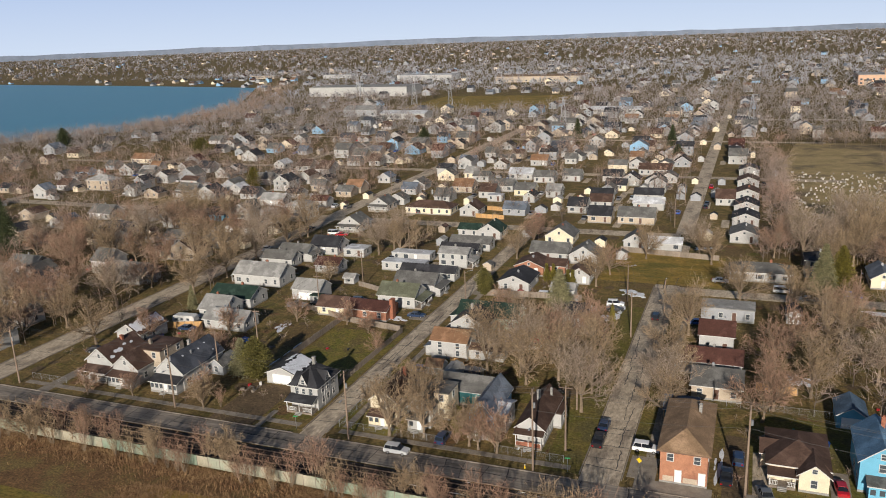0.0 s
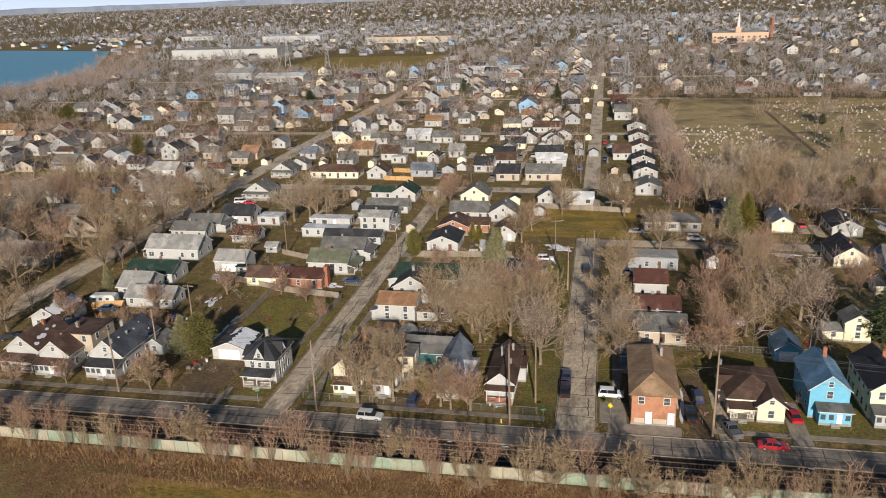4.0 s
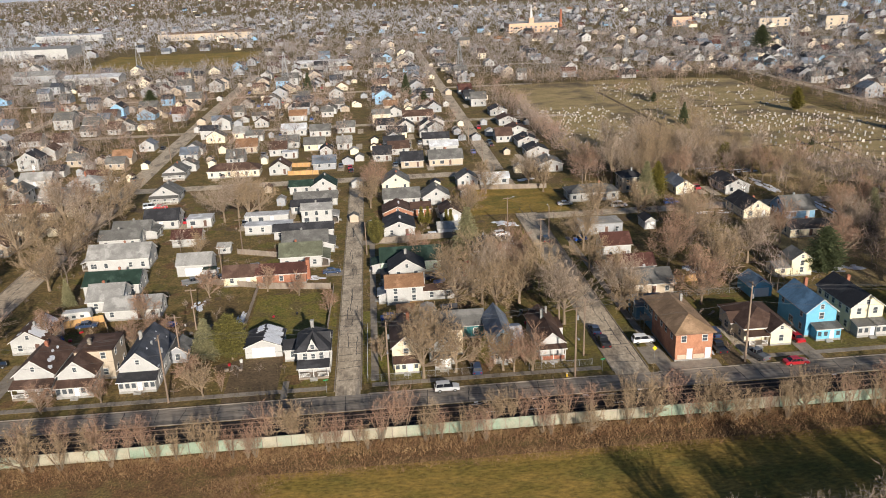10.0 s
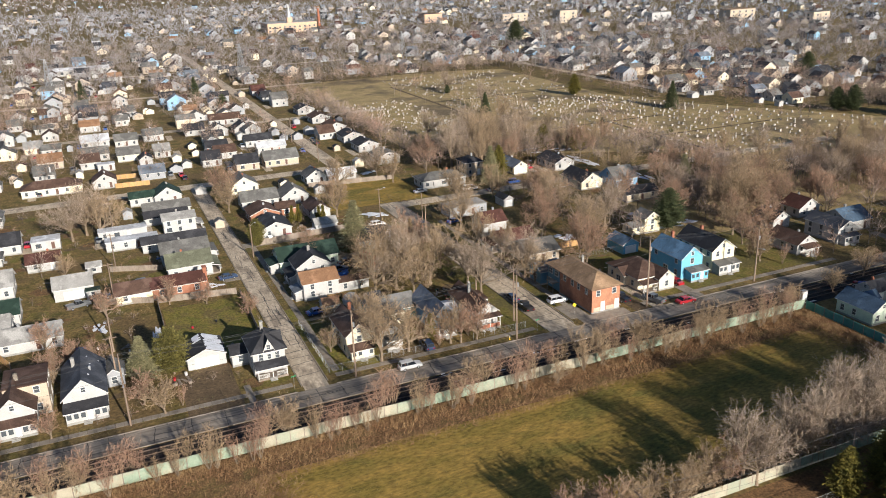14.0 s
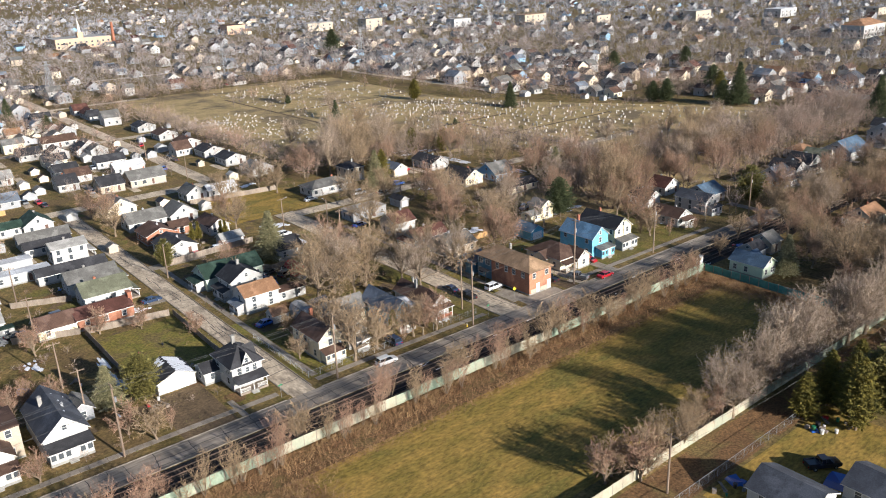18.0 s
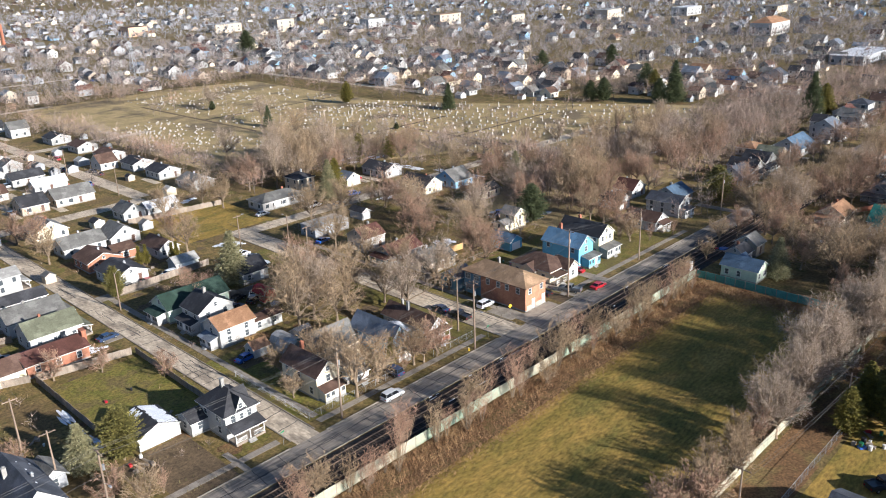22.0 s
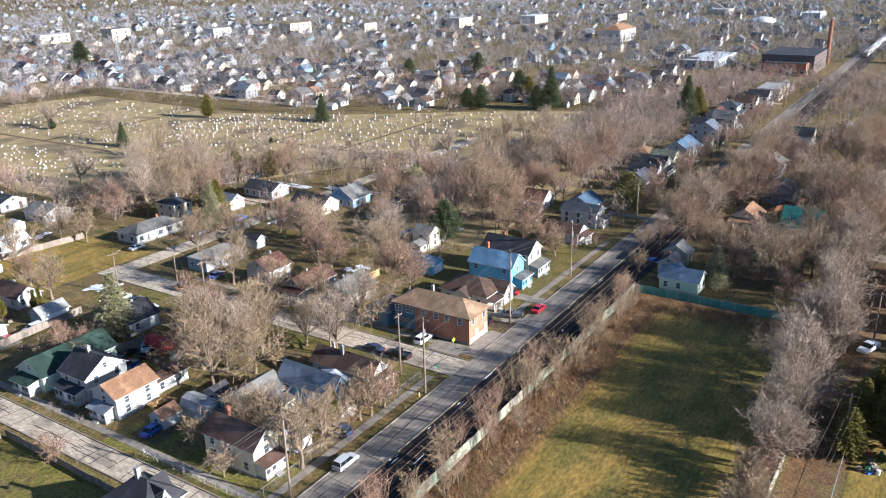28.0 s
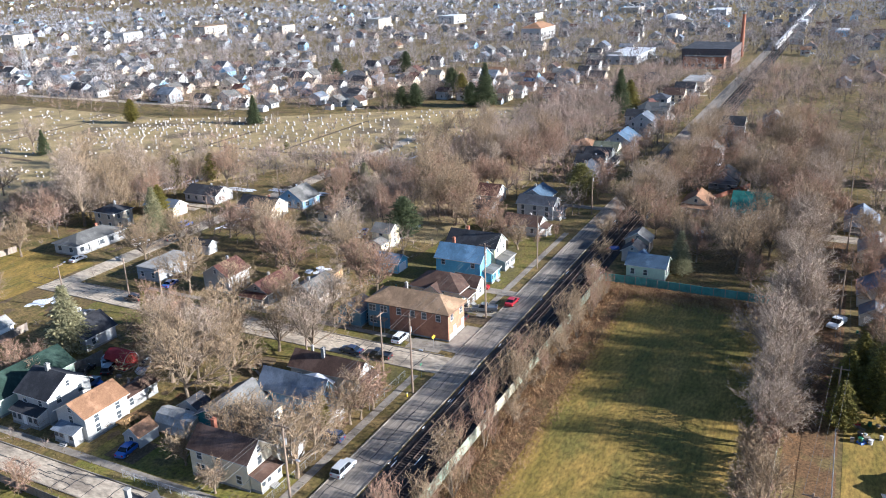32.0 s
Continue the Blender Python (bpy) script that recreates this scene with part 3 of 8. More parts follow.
def window_mesh(w, h):
    """Frame and pane meshes of a sash window that faces -y, centred on its wall."""
    key = (round(w, 2), round(h, 2))
    if key not in WIN:
        f, p = MB(), MB()
        t = 0.10
        f.box(-w / 2 - t, -0.06, -h / 2 - t, -w / 2, 0.02, h / 2 + t)
        f.box(w / 2, -0.06, -h / 2 - t, w / 2 + t, 0.02, h / 2 + t)
        f.box(-w / 2, -0.06, h / 2, w / 2, 0.02, h / 2 + t)
        f.box(-w / 2, -0.09, -h / 2 - t, w / 2, 0.02, -h / 2)
        f.box(-w / 2, -0.045, -0.03, w / 2, 0.02, 0.03)
        if w > 1.2:
            f.box(-0.035, -0.045, -h / 2, 0.035, 0.02, -0.03)
            f.box(-0.035, -0.045, 0.03, 0.035, 0.02, h / 2)
        p.box(-w / 2, -0.02, -h / 2, w / 2, 0.02, h / 2)
        WIN[key] = f.mesh("window", MAT["trim_white"]), p.mesh("pane", MAT["glass_dark"])
    return WIN[key]


TURNS = {"S": 0.0, "E": math.pi / 2, "N": math.pi, "W": -math.pi / 2}


def on_wall(side, x0, y0, x1, y1, along):
    """A place on a wall of the block, along metres from its left end as seen from outside."""
    return {"S": (x0 + along, y0), "E": (x1, y0 + along), "N": (x1 - along, y1), "W": (x0, y1 - along)}[side]


def window(house, side, rect, along, z, w=0.9, h=1.3):
    fm, pm = window_mesh(w, h)
    x, y = on_wall(side, *rect, along)
    if house.location.y > 226 or house.location.x > 62 or house.location.x < -165:
        key = ("far", round(w, 2), round(h, 2))
        if key not in WIN:
            q = MB()
            q.box(-w / 2 - 0.1, -0.05, -h / 2 - 0.1, w / 2 + 0.1, 0.02, h / 2 + 0.1, 0)
            q.box(-w / 2, -0.07, -h / 2, w / 2, -0.05, h / 2, 1)
            WIN[key] = q.mesh("window", [MAT["trim_white"], MAT["glass_dark"]])
        part("window", WIN[key], None, house, (x, y, z), TURNS[side])
        return
    ob = part("window", fm, None, house, (x, y, z), TURNS[side])
    part("pane", pm, None, ob)


def door(house, side, rect, along, z=0.45, material="door_white", w=0.95, h=2.05):
    d = MB()
    d.box(-w / 2 - 0.08, -0.04, 0, w / 2 + 0.08, 0.02, h + 0.08, 1)
    d.box(-w / 2, -0.07, 0.0, w / 2, -0.03, h, 0)
    x, y = on_wall(side, *rect, along)
    ob = part("door", d, [MAT[material], MAT["trim_white"]], house, (x, y, z), TURNS[side])
    k = MB()
    k.box(w * 0.32, -0.12, 1.0, w * 0.38, -0.07, 1.06)
    part("handle", k, MAT["steel"], ob)


def gable_roof(house, x0, y0, x1, y1, h, ridge, rise, roof, over=0.4, trim="trim_white", t=0.16):
    mb = MB()
    lo, hi = (y0, y1) if ridge == "x" else (x0, x1)
    mid, s = (lo + hi) / 2, rise / ((hi - lo) / 2)
    prof = [(lo - over, h - over * s), (mid, h + rise), (hi + over, h - over * s), (hi + over, h - over * s - t), (mid, h + rise - t * 1.1), (lo - over, h - over * s - t)]
    prof = [(a, b + 0.1) for a, b in prof]
    a, b = (x0, x1) if ridge == "x" else (y0, y1)
    mb.extrude(prof, a - over, b + over, ridge, [0, 0, 1, 1, 1, 1], 1)
    return part("roof", mb, [MAT["roof_" + roof], MAT[trim]], house)


def roof_snow(house, x0, y0, x1, y1, h, ridge, rise, side, seed, n=7, size=1.0, over=0.4):
    """Melting snow left on one slope of a gable roof; side -1 or 1 across the ridge."""
    r = random.Random(seed)
    lo, hi = (y0, y1) if ridge == "x" else (x0, x1)
    a, b = (x0, x1) if ridge == "x" else (y0, y1)
    mid, half = (lo + hi) / 2, (hi - lo) / 2
    mb = MB()
    for i in range(n):
        u, v, q = r.uniform(a + size, b - size), r.uniform(0.25, 0.85), size * r.uniform(0.5, 1.2)
        ring = []
        for k in range(10):
            c, d = u + q * 1.3 * math.cos(k * 0.628) * r.uniform(0.6, 1.1), v + q / half * 0.6 * math.sin(k * 0.628) * r.uniform(0.6, 1.1)
            c, d = min(max(c, a - over + 0.1), b + over - 0.1), min(max(d, 0.06), 1.0)
            across, z = mid + side * d * half, h + rise * (1 - d) + 0.13 + 0.003 * i
            ring.append((c, across, z) if ridge == "x" else (across, c, z))
        flip = (side > 0) == (ridge == "x")
        ring = ring if flip else ring[::-1]
        m = len(ring)
        mb.add(ring + [(p[0], p[1], p[2] - 0.05) for p in ring], [tuple(range(m)), tuple(range(2 * m - 1, m - 1, -1))] + [(k, k + m, (k + 1) % m + m, (k + 1) % m) for k in range(m)], [0] * (m + 2))
    return tagged(part("roof_snow", mb, MAT["snow"], house), "thin melting snow", kind="stuff")


def roof_sheet(house, x0, y0, x1, y1, h, ridge, rise, side, seed, top=0.10, foot=0.90, a0=0.0, a1=1.0):
    """A settled sheet of snow with a ragged rim on one slope of a gable roof."""
    r = random.Random(seed)
    lo, hi = (y0, y1) if ridge == "x" else (x0, x1)
    a, b = (x0, x1) if ridge == "x" else (y0, y1)
    mid, half = (lo + hi) / 2, (hi - lo) / 2
    u0, u1 = a + (b - a) * a0, a + (b - a) * a1
    n = 14
    rim_ = [(u0 + (u1 - u0) * k / n, min(1.0, foot + r.uniform(-0.16, 0.06))) for k in range(n + 1)] + [(u1 - (u1 - u0) * k / n, max(0.02, top + r.uniform(-0.06, 0.12))) for k in range(n + 1)]
    ring = [((c, mid + side * d * half, h + rise * (1 - d) + 0.15) if ridge == "x" else (mid + side * d * half, c, h + rise * (1 - d) + 0.15)) for c, d in rim_]
    if (side > 0) != (ridge == "x"):
        ring = ring[::-1]
    m = len(ring)
    mb = MB()
    mb.add(ring + [(p[0], p[1], p[2] - 0.05) for p in ring], [tuple(range(m)), tuple(range(2 * m - 1, m - 1, -1))] + [(k, k + m, (k + 1) % m + m, (k + 1) % m) for k in range(m)])
    return tagged(part("roof_snow", mb, MAT["snow"], house), "melting sheet of snow", kind="stuff")


def hip_roof(house, x0, y0, x1, y1, h, rise, roof, over=0.45, trim="trim_white"):
    mb = MB()
    x0, y0, x1, y1 = x0 - over, y0 - over, x1 + over, y1 + over
    w, d = x1 - x0, y1 - y0
    k = min(w, d) / 2
    if w >= d:
        a, b = (x0 + k, (y0 + y1) / 2, h + rise), (x1 - k + 0.01, (y0 + y1) / 2, h + rise)
        top = [(4, 5, 9, 8), (5, 6, 9), (6, 7, 8, 9), (7, 4, 8)]
    else:
        a, b = ((x0 + x1) / 2, y0 + k, h + rise), ((x0 + x1) / 2, y1 - k + 0.01, h + rise)
        top = [(4, 5, 8), (5, 6, 9, 8), (6, 7, 9), (7, 4, 8, 9)]
    z0, z1 = h - 0.12, h + 0.06
    mb.add([(x0, y0, z0), (x1, y0, z0), (x1, y1, z0), (x0, y1, z0), (x0, y0, z1), (x1, y0, z1), (x1, y1, z1), (x0, y1, z1), a, b],
           [(0, 3, 2, 1), (0, 1, 5, 4), (1, 2, 6, 5), (2, 3, 7, 6), (3, 0, 4, 7)] + top, [1] * 5 + [0] * 4)
    return part("roof", mb, [MAT["roof_" + roof], MAT[trim]], house)


def block(house, x0, y0, w, d, h, ridge="x", roof="K", wall="w", rise=None, sides="SWE", step=3.1, base=0.4, over=0.4, seed=0, doors="", trim="trim_white", gable_window=True, win=(0.9, 1.3)):
    """One volume of a house: foundation, walls with gables, roof and windows, all as parts. x0, y0: its south-west corner from the house's origin."""
    x1, y1 = x0 + w, y0 + d
    OCC.append((house.location.x + x0 + w / 2, house.location.y + y0 + d / 2, max(w, d)))
    r = random.Random(seed + int(x0 * 31) + int(y0 * 17) + int(w * 13))
    f = MB()
    f.box(x0 - 0.04, y0 - 0.04, -0.3, x1 + 0.04, y1 + 0.04, base)
    part("foundation", f, MAT["foundation"], house)
    m = MB()
    span = d if ridge == "x" else w
    if rise is None:
        rise = {"flat": 0.0, "hip": min(w, d) * 0.26}.get(ridge, span * 0.32)
    if ridge == "x":
        m.extrude([(y0, base), (y1, base), (y1, h), ((y0 + y1) / 2, h + rise - 0.03), (y0, h)], x0, x1, "x")
        top = gable_roof(house, x0, y0, x1, y1, h, "x", rise, roof, over, trim)
    elif ridge == "y":
        m.extrude([(x0, base), (x1, base), (x1, h), ((x0 + x1) / 2, h + rise - 0.03), (x0, h)], y0, y1, "y")
        top = gable_roof(house, x0, y0, x1, y1, h, "y", rise, roof, over, trim)
    elif ridge == "hip":
        m.box(x0, y0, base, x1, y1, h)
        top = hip_roof(house, x0, y0, x1, y1, h, rise, roof, over, trim)
    elif ridge == "gambrel":
        a, b = (x0 + x1) / 2, w / 2
        prof = [(x0, h), (x0 + b * 0.35, h + b * 0.62), (a, h + b * 0.85), (x1 - b * 0.35, h + b * 0.62), (x1, h)]
        m.extrude([(x0, base), (x1, base)] + prof[::-1], y0, y1, "y")
        q = MB()
        outer = [(a + (p - a) * 1.06, z + 0.10) for p, z in prof]
        q.extrude(outer + [(a + (p - a) * 0.99, z - 0.02) for p, z in prof[::-1]], y0 - 0.15, y1 + 0.15, "y", 0, 1)
        top = part("roof", q, [MAT["roof_" + roof], MAT[trim]], house)
    else:
        m.box(x0, y0, base, x1, y1, h)
        q = MB()
        q.box(x0 - 0.15, y0 - 0.15, h - 0.05, x1 + 0.15, y1 + 0.15, h + 0.12)
        q.box(x0 + 0.1, y0 + 0.1, h + 0.12, x1 - 0.1, y1 - 0.1, h + 0.16)
        top = part("roof", q, MAT["roof_" + roof], house)
    part("wall", m, MAT["wall_" + wall], house)
    rect = (x0, y0, x1, y1)
    rows = [base + 1.25]
    if h > 4.3:
        rows.append(h - 1.05)
    for side in sides:
        length = w if side in "SN" else d
        n = max(1, int(length / step))
        for z in rows:
            if z + win[1] / 2 > h:
                z = h - win[1] / 2 - 0.15
            for i in range(n):
                if n > 2 and r.random() < 0.15:
                    continue
                at = length * (i + 0.5) / n
                if side in doors and z == rows[0] and i == n // 2:
                    door(house, side, rect, at, base, r.choice(("door_white", "door_dark")))
                    continue
                ww = win[0] * (1.7 if r.random() < 0.15 else 1.0)
                window(house, side, rect, at, z, min(ww, length / n * 0.6), win[1])
    if gable_window and rise > 1.5 and ridge in "xy":
        for side in ("WE" if ridge == "x" else "SN"):
            if side in sides:
                window(house, side, rect, span / 2, h + rise * 0.36, 0.7, min(0.9, rise * 0.4))
    return top


def chimney(roof, x, y, z0, z1, material="brick_red", s=0.32):
    c = MB()
    c.box(x - s, y - s, z0, x + s, y + s, z1)
    c.box(x - s - 0.06, y - s - 0.06, z1, x + s + 0.06, y + s + 0.06, z1 + 0.12)
    c.box(x - s * 0.5, y - s * 0.5, z1 + 0.12, x + s * 0.5, y + s * 0.5, z1 + 0.3)
    part("chimney", c, MAT[material], roof)


def porch(house, side, rect, deep=2.2, wide=None, kind="open", roof="K", wall="w", top=2.9, drop=0.7, off=0.0, base=0.45, rail=True):
    """Porch built in a frame that faces -y, then turned to its side. rect: the block it stands against."""
    x0, y0, x1, y1 = rect
    length = (x1 - x0) if side in "SN" else (y1 - y0)
    wide = wide or length
    x, y = on_wall(side, *rect, length / 2 + off)
    root = MB()
    root.box(-wide / 2, -deep, -0.2, wide / 2, -0.05, base)
    floor = part("porch", root, MAT["foundation" if kind == "closed" else "wood_grey"], house, (x, y, 0), TURNS[side])
    q = MB()
    e = 0.3
    q.extrude([(-deep - e, top - drop), (0.0, top), (0.0, top - 0.16), (-deep - e, top - drop - 0.16)], -wide / 2 - e, wide / 2 + e, "x", [0, 1, 1, 1], 1)
    part("porch_roof", q, [MAT["roof_" + roof], MAT["trim_white"]], floor)
    if kind == "closed":
        m = MB()
        m.extrude([(-deep + 0.05, base), (-0.03, base), (-0.03, top - 0.2), (-deep + 0.05, top - drop - 0.05)], -wide / 2 + 0.05, wide / 2 - 0.05, "x")
        part("porch_wall", m, MAT["wall_" + wall], floor)
        n = max(2, int(wide / 1.1))
        fm, pm = window_mesh(0.8, 1.05)
        for i in range(n):
            if i == n // 2:
                d = MB()
                d.box(-0.42, -deep - 0.0, base, 0.42, -deep + 0.06, base + 1.75)
                part("porch_door", d, MAT["door_white"], floor, (-wide / 2 + wide * (i + 0.5) / n, 0, 0))
                continue
            pane = MB()
            xx = -wide / 2 + wide * (i + 0.5) / n
            pane.box(xx - 0.38, -deep + 0.0, base + 0.65, xx + 0.38, -deep + 0.06, base + 1.6)
            part("porch_window", pane, MAT["glass_dark"], floor)
    else:
        n = max(2, int(wide / 2.2) + 1)
        for i in range(n):
            xx = -wide / 2 + 0.12 + (wide - 0.24) * i / (n - 1)
            p = MB()
            p.box(xx - 0.07, -deep + 0.05, base, xx + 0.07, -deep + 0.19, top - drop - 0.1)
            part("post", p, MAT["trim_white"], floor)
        if rail:
            for s in (-1, 1):
                a, b = sorted((s * 0.7, s * (wide / 2 - 0.1)))
                k = max(1, int((b - a) / 0.2))
                comb = [(a, base + 0.1), (b, base + 0.1)]
                for j in range(k, 0, -1):
                    u = a + (b - a) * j / k
                    comb += [(u, base + 0.8), (u - 0.06, base + 0.8), (u - 0.06, base + 0.18), (u - (b - a) / k + 0.001, base + 0.18)]
                p = MB()
                p.extrude(comb, -deep + 0.10, -deep + 0.14, "y")
                part("railing", p, MAT["trim_white"], floor)
                p = MB()
                p.box(a, -deep + 0.08, base + 0.8, b, -deep + 0.16, base + 0.88)
                part("handrail", p, MAT["trim_white"], floor)
    s = MB()
    for i in range(3):
        s.box(-0.7, -deep - 0.28 * (3 - i), -0.05, 0.7, -deep - 0.28 * (2 - i), 0.15 * (i + 1))
    part("steps", s, MAT["foundation"], floor)
    return floor


def say(roof, wall, ridge, extra="", h=3.0, what="house"):
    size = "two-storey" if h > 4.4 else "low"
    return f"{size} {WALLS[wall][0]} {what} with {ROOFS[roof][0]} roof{(' ' + extra) if extra else ''}"


def home(x, y, w, d, h=3.0, ridge="x", roof="G", wall="w", pc="", extra="", what="house", name="house", doors="S", sides="SWE", rise=None, stack=True, group="neighbourhood houses", step=3.1):
    """A plain house at its south-west corner; pc: side and kind of a porch, such as 'So' or 'Wc'."""
    ob = thing(name, x, y, 0, 0, say(roof, wall, ridge, extra, h, what), what.split()[-1], group)
    r = random.Random(int(x * 13 + y * 7))
    top = block(ob, 0, 0, w, d, h, ridge, roof, wall, rise, sides, seed=int(x + y), doors="" if pc else doors, step=step)
    if pc:
        porch(ob, pc[0], (0, 0, w, d), 2.0, None if r.random() < 0.5 else (w if pc[0] in "SN" else d) * 0.7, "open" if pc[1] == "o" else "closed", roof, wall, min(h, 2.9), 0.6)
    if stack and ridge in ("x", "y", "hip"):
        z = h + (rise or (d if ridge == "x" else w) * 0.3)
        if ridge == "x":
            chimney(top, w * r.uniform(0.3, 0.7), d * 0.5 + 0.5, z - 1.2, z + 0.5, r.choice(("brick_red", "foundation", "steel")), 0.25)
        else:
            chimney(top, w * 0.5 + 0.4, d * r.uniform(0.3, 0.7), z - 1.2, z + 0.4, r.choice(("brick_red", "foundation", "steel")), 0.25)
    return ob


def garage(x, y, w, d, h=2.7, ridge="y", roof="K", wall="w", face="S", extra="", name="garage", rise=None):
    ob = thing(name, x, y, 0, 0, say(roof, wall, ridge, extra, h, "garage"), "garage", "garages")
    block(ob, 0, 0, w, d, h, ridge, roof, wall, rise, "", base=0.12, over=0.3)
    length = w if face in "SN" else d
    dr = MB()
    ww = min(length * 0.7, 4.6)
    dr.box(-ww / 2, -0.05, 0.0, ww / 2, 0.02, 2.15)
    for i in range(4):
        dr.box(-ww / 2 + 0.06, -0.08, 0.08 + i * 0.52, ww / 2 - 0.06, -0.05, 0.54 + i * 0.52)
    px, py = on_wall(face, 0, 0, w, d, length / 2)
    part("garage_door", dr, MAT["door_white"], ob, (px, py, 0.12), TURNS[face])
    return ob

# ---- the row on the main street ----
# white house with a brown porch roof, at the west end
a1 = thing("house", -138.2, 127.0, 0, 0, "white gabled house with dark brown roof and brick porch", "house", "main street houses")
top = block(a1, 0, 0, 7.4, 11, 4.2, "y", "B", "w", 2.9, "SWE", doors="S")
porch(a1, "S", (0, 0, 7.4, 11), 2.4, 7.4, "open", "B", "w", 3.2, 0.7)
chimney(top, 4.2, 7, 5.2, 7.6)
roof_snow(a1, 0, 0, 7.4, 11, 4.2, "y", 2.9, 1, 3, 5, 0.8)
sn = home(-146.3, 145, 7.2, 10, 3.2, "y", "B", "w", "", "under melting snow", rise=2.2)
roof_sheet(sn, 0, 0, 7.2, 10, 3.2, "y", 2.2, 1, 7)
roof_snow(sn, 0, 0, 7.2, 10, 3.2, "y", 2.2, -1, 8, 5, 0.8)
# twin gable with a taller rear wing
a2 = thing("house", -129.9, 126.2, 0, 0, "white gabled house with tan rear wing and porch", "house", "main street houses")
block(a2, 0, 0, 6.8, 9, 3.9, "y", "B", "w", 2.8, "SWE")
top = block(a2, 1.8, 5.0, 7.2, 8, 6.2, "flat", "B", "t", None, "SE")
chimney(top, 4.0, 8.0, 6.2, 7.4, "concrete")
porch(a2, "S", (0, 0, 6.8, 9), 2.2, 6.8, "closed", "B", "w", 3.0, 0.6)
# white bungalow with glazed porch
a3 = thing("house", -118.6, 126.8, 0, 0, "white gabled bungalow with black roof and glazed porch", "house", "main street houses")
top = block(a3, 0, 0, 7.2, 14, 4.1, "y", "S", "w", 3.2, "SWE")
roof_snow(a3, 0, 0, 7.2, 14, 4.1, "y", 3.2, 1, 4, 4, 0.35)
porch(a3, "S", (0, 0, 7.2, 14), 2.4, 7.0, "closed", "K", "w", 3.3, 0.8)
chimney(top, 2.2, 9, 5.0, 7.6, "foundation")
chimney(top, 5.0, 6, 4.8, 6.6, "steel", 0.18)
sh = thing("shed", -111.7, 136, 0, 0, "small grey-green shed with shingle roof", "shed", "sheds")
block(sh, 0, 0, 3.6, 5.5, 2.4, "y", "G", "g", 1.3, "SE", base=0.1, gable_window=False)
sg = garage(-96.3, 135.6, 7.5, 8.0, 2.5, "y", "K", "w", "S", "half under snow", rise=1.5)
roof_sheet(sg, 0, 0, 7.5, 8.0, 2.5, "y", 1.5, 1, 5, 0.06, 0.96)
roof_sheet(sg, 0, 0, 7.5, 8.0, 2.5, "y", 1.5, -1, 6, 0.08, 0.5, 0.62, 1.0)
# corner house with cross gables
h3 = thing("house", -84.8, 126.0, 0, 0, "white corner house with steep black cross-gabled roof and porch", "house", "main street houses")
block(h3, 0, 1.0, 6.2, 8.5, 4.9, "hip", "K", "w", 3.0, "SWE", over=0.5)
block(h3, 1.9, 0.85, 2.4, 3.6, 4.9, "y", "K", "w", 2.6, "S", over=0.25, base=0.41, win=(0.7, 1.0))
block(h3, 2.6, 3.6, 3.7, 2.6, 4.9, "x", "K", "w", 2.2, "E", over=0.25, base=0.42)
block(h3, -3.2, 7.0, 3.4, 4.5, 2.7, "x", "K", "w", 1.2, "SW", over=0.3)
porch(h3, "S", (0, 1.0, 6.2, 9.5), 2.4, 5.8, "open", "K", "w", 3.2, 0.7)
ch = MB()
ch.box(2.7, 5.6, 7.0, 3.3, 6.2, 9.2)
ch.box(2.62, 5.52, 9.2, 3.38, 6.28, 9.35)
part("chimney", ch, MAT["foundation"], h3)

# east of the side street
b1 = thing("house", -66.3, 126.0, 0, 0, "cream gabled house with dark brown roof and brick steps", "house", "main street houses")
top = block(b1, 0, 0, 5.4, 10.8, 4.9, "y", "B", "c", 2.3, "SWE", over=0.35)
porch(b1, "S", (0, 0, 5.4, 10.8), 2.0, 4.8, "closed", "B", "c", 3.0, 0.7)
chimney(top, 3.6, 8.8, 5.6, 8.0)
b2 = thing("house", -58.9, 126.6, 0, 0, "white gabled house with grey roof and low rear wing", "house", "main street houses")
block(b2, 0, 0, 4.8, 9.5, 4.0, "y", "G", "w", 2.2, "SWE")
block(b2, 4.0, 4.0, 3.0, 5.5, 5.6, "flat", "G", "c", None, "SE")
porch(b2, "S", (0, 0, 4.8, 9.5), 2.0, 3.2, "closed", "G", "w", 3.0, 0.5)
b2b = thing("house", -57.5, 137.8, 0, 0, "low house with dark teal gable and weathered grey roof", "house", "main street houses")
block(b2b, 0, 0, 11.0, 7.0, 3.2, "x", "G", "h", 2.0, "SW")
b3 = thing("house", -46.6, 127.2, 0, 0, "narrow pale blue house with blue-grey gabled roof", "house", "main street houses")
block(b3, 0, 0, 4.6, 12.5, 4.3, "y", "A", "p", 2.6, "SWE")
block(b3, 4.4, 2.0, 2.2, 6.0, 3.8, "x", "W", "w", 0.9, "SE")
porch(b3, "S", (0, 0, 4.6, 12.5), 1.8, 4.2, "closed", "A", "w", 2.8, 0.5)
b4 = thing("house", -37.0, 126.2, 0, 0, "long bungalow with dark brown roof and recessed brick porch", "house", "main street houses")
top = block(b4, 0, 0, 4.9, 14.0, 3.6, "y", "B", "w", 2.0, "WE", over=0.5, step=3.2)
porch(b4, "S", (0, 0, 4.9, 14), 1.6, 4.9, "open", "B", "k", 3.1, 0.3)
part("porch_wall", (lambda q: (q.box(0.1, -1.5, 0.3, 4.8, -1.3, 1.25), q)[1])(MB()), MAT["brick_red"], b4)
chimney(top, 2.0, 8.0, 5.0, 7.0, "foundation", 0.3)
chimney(top, 3.6, 11.5, 4.3, 6.0, "foundation", 0.2)
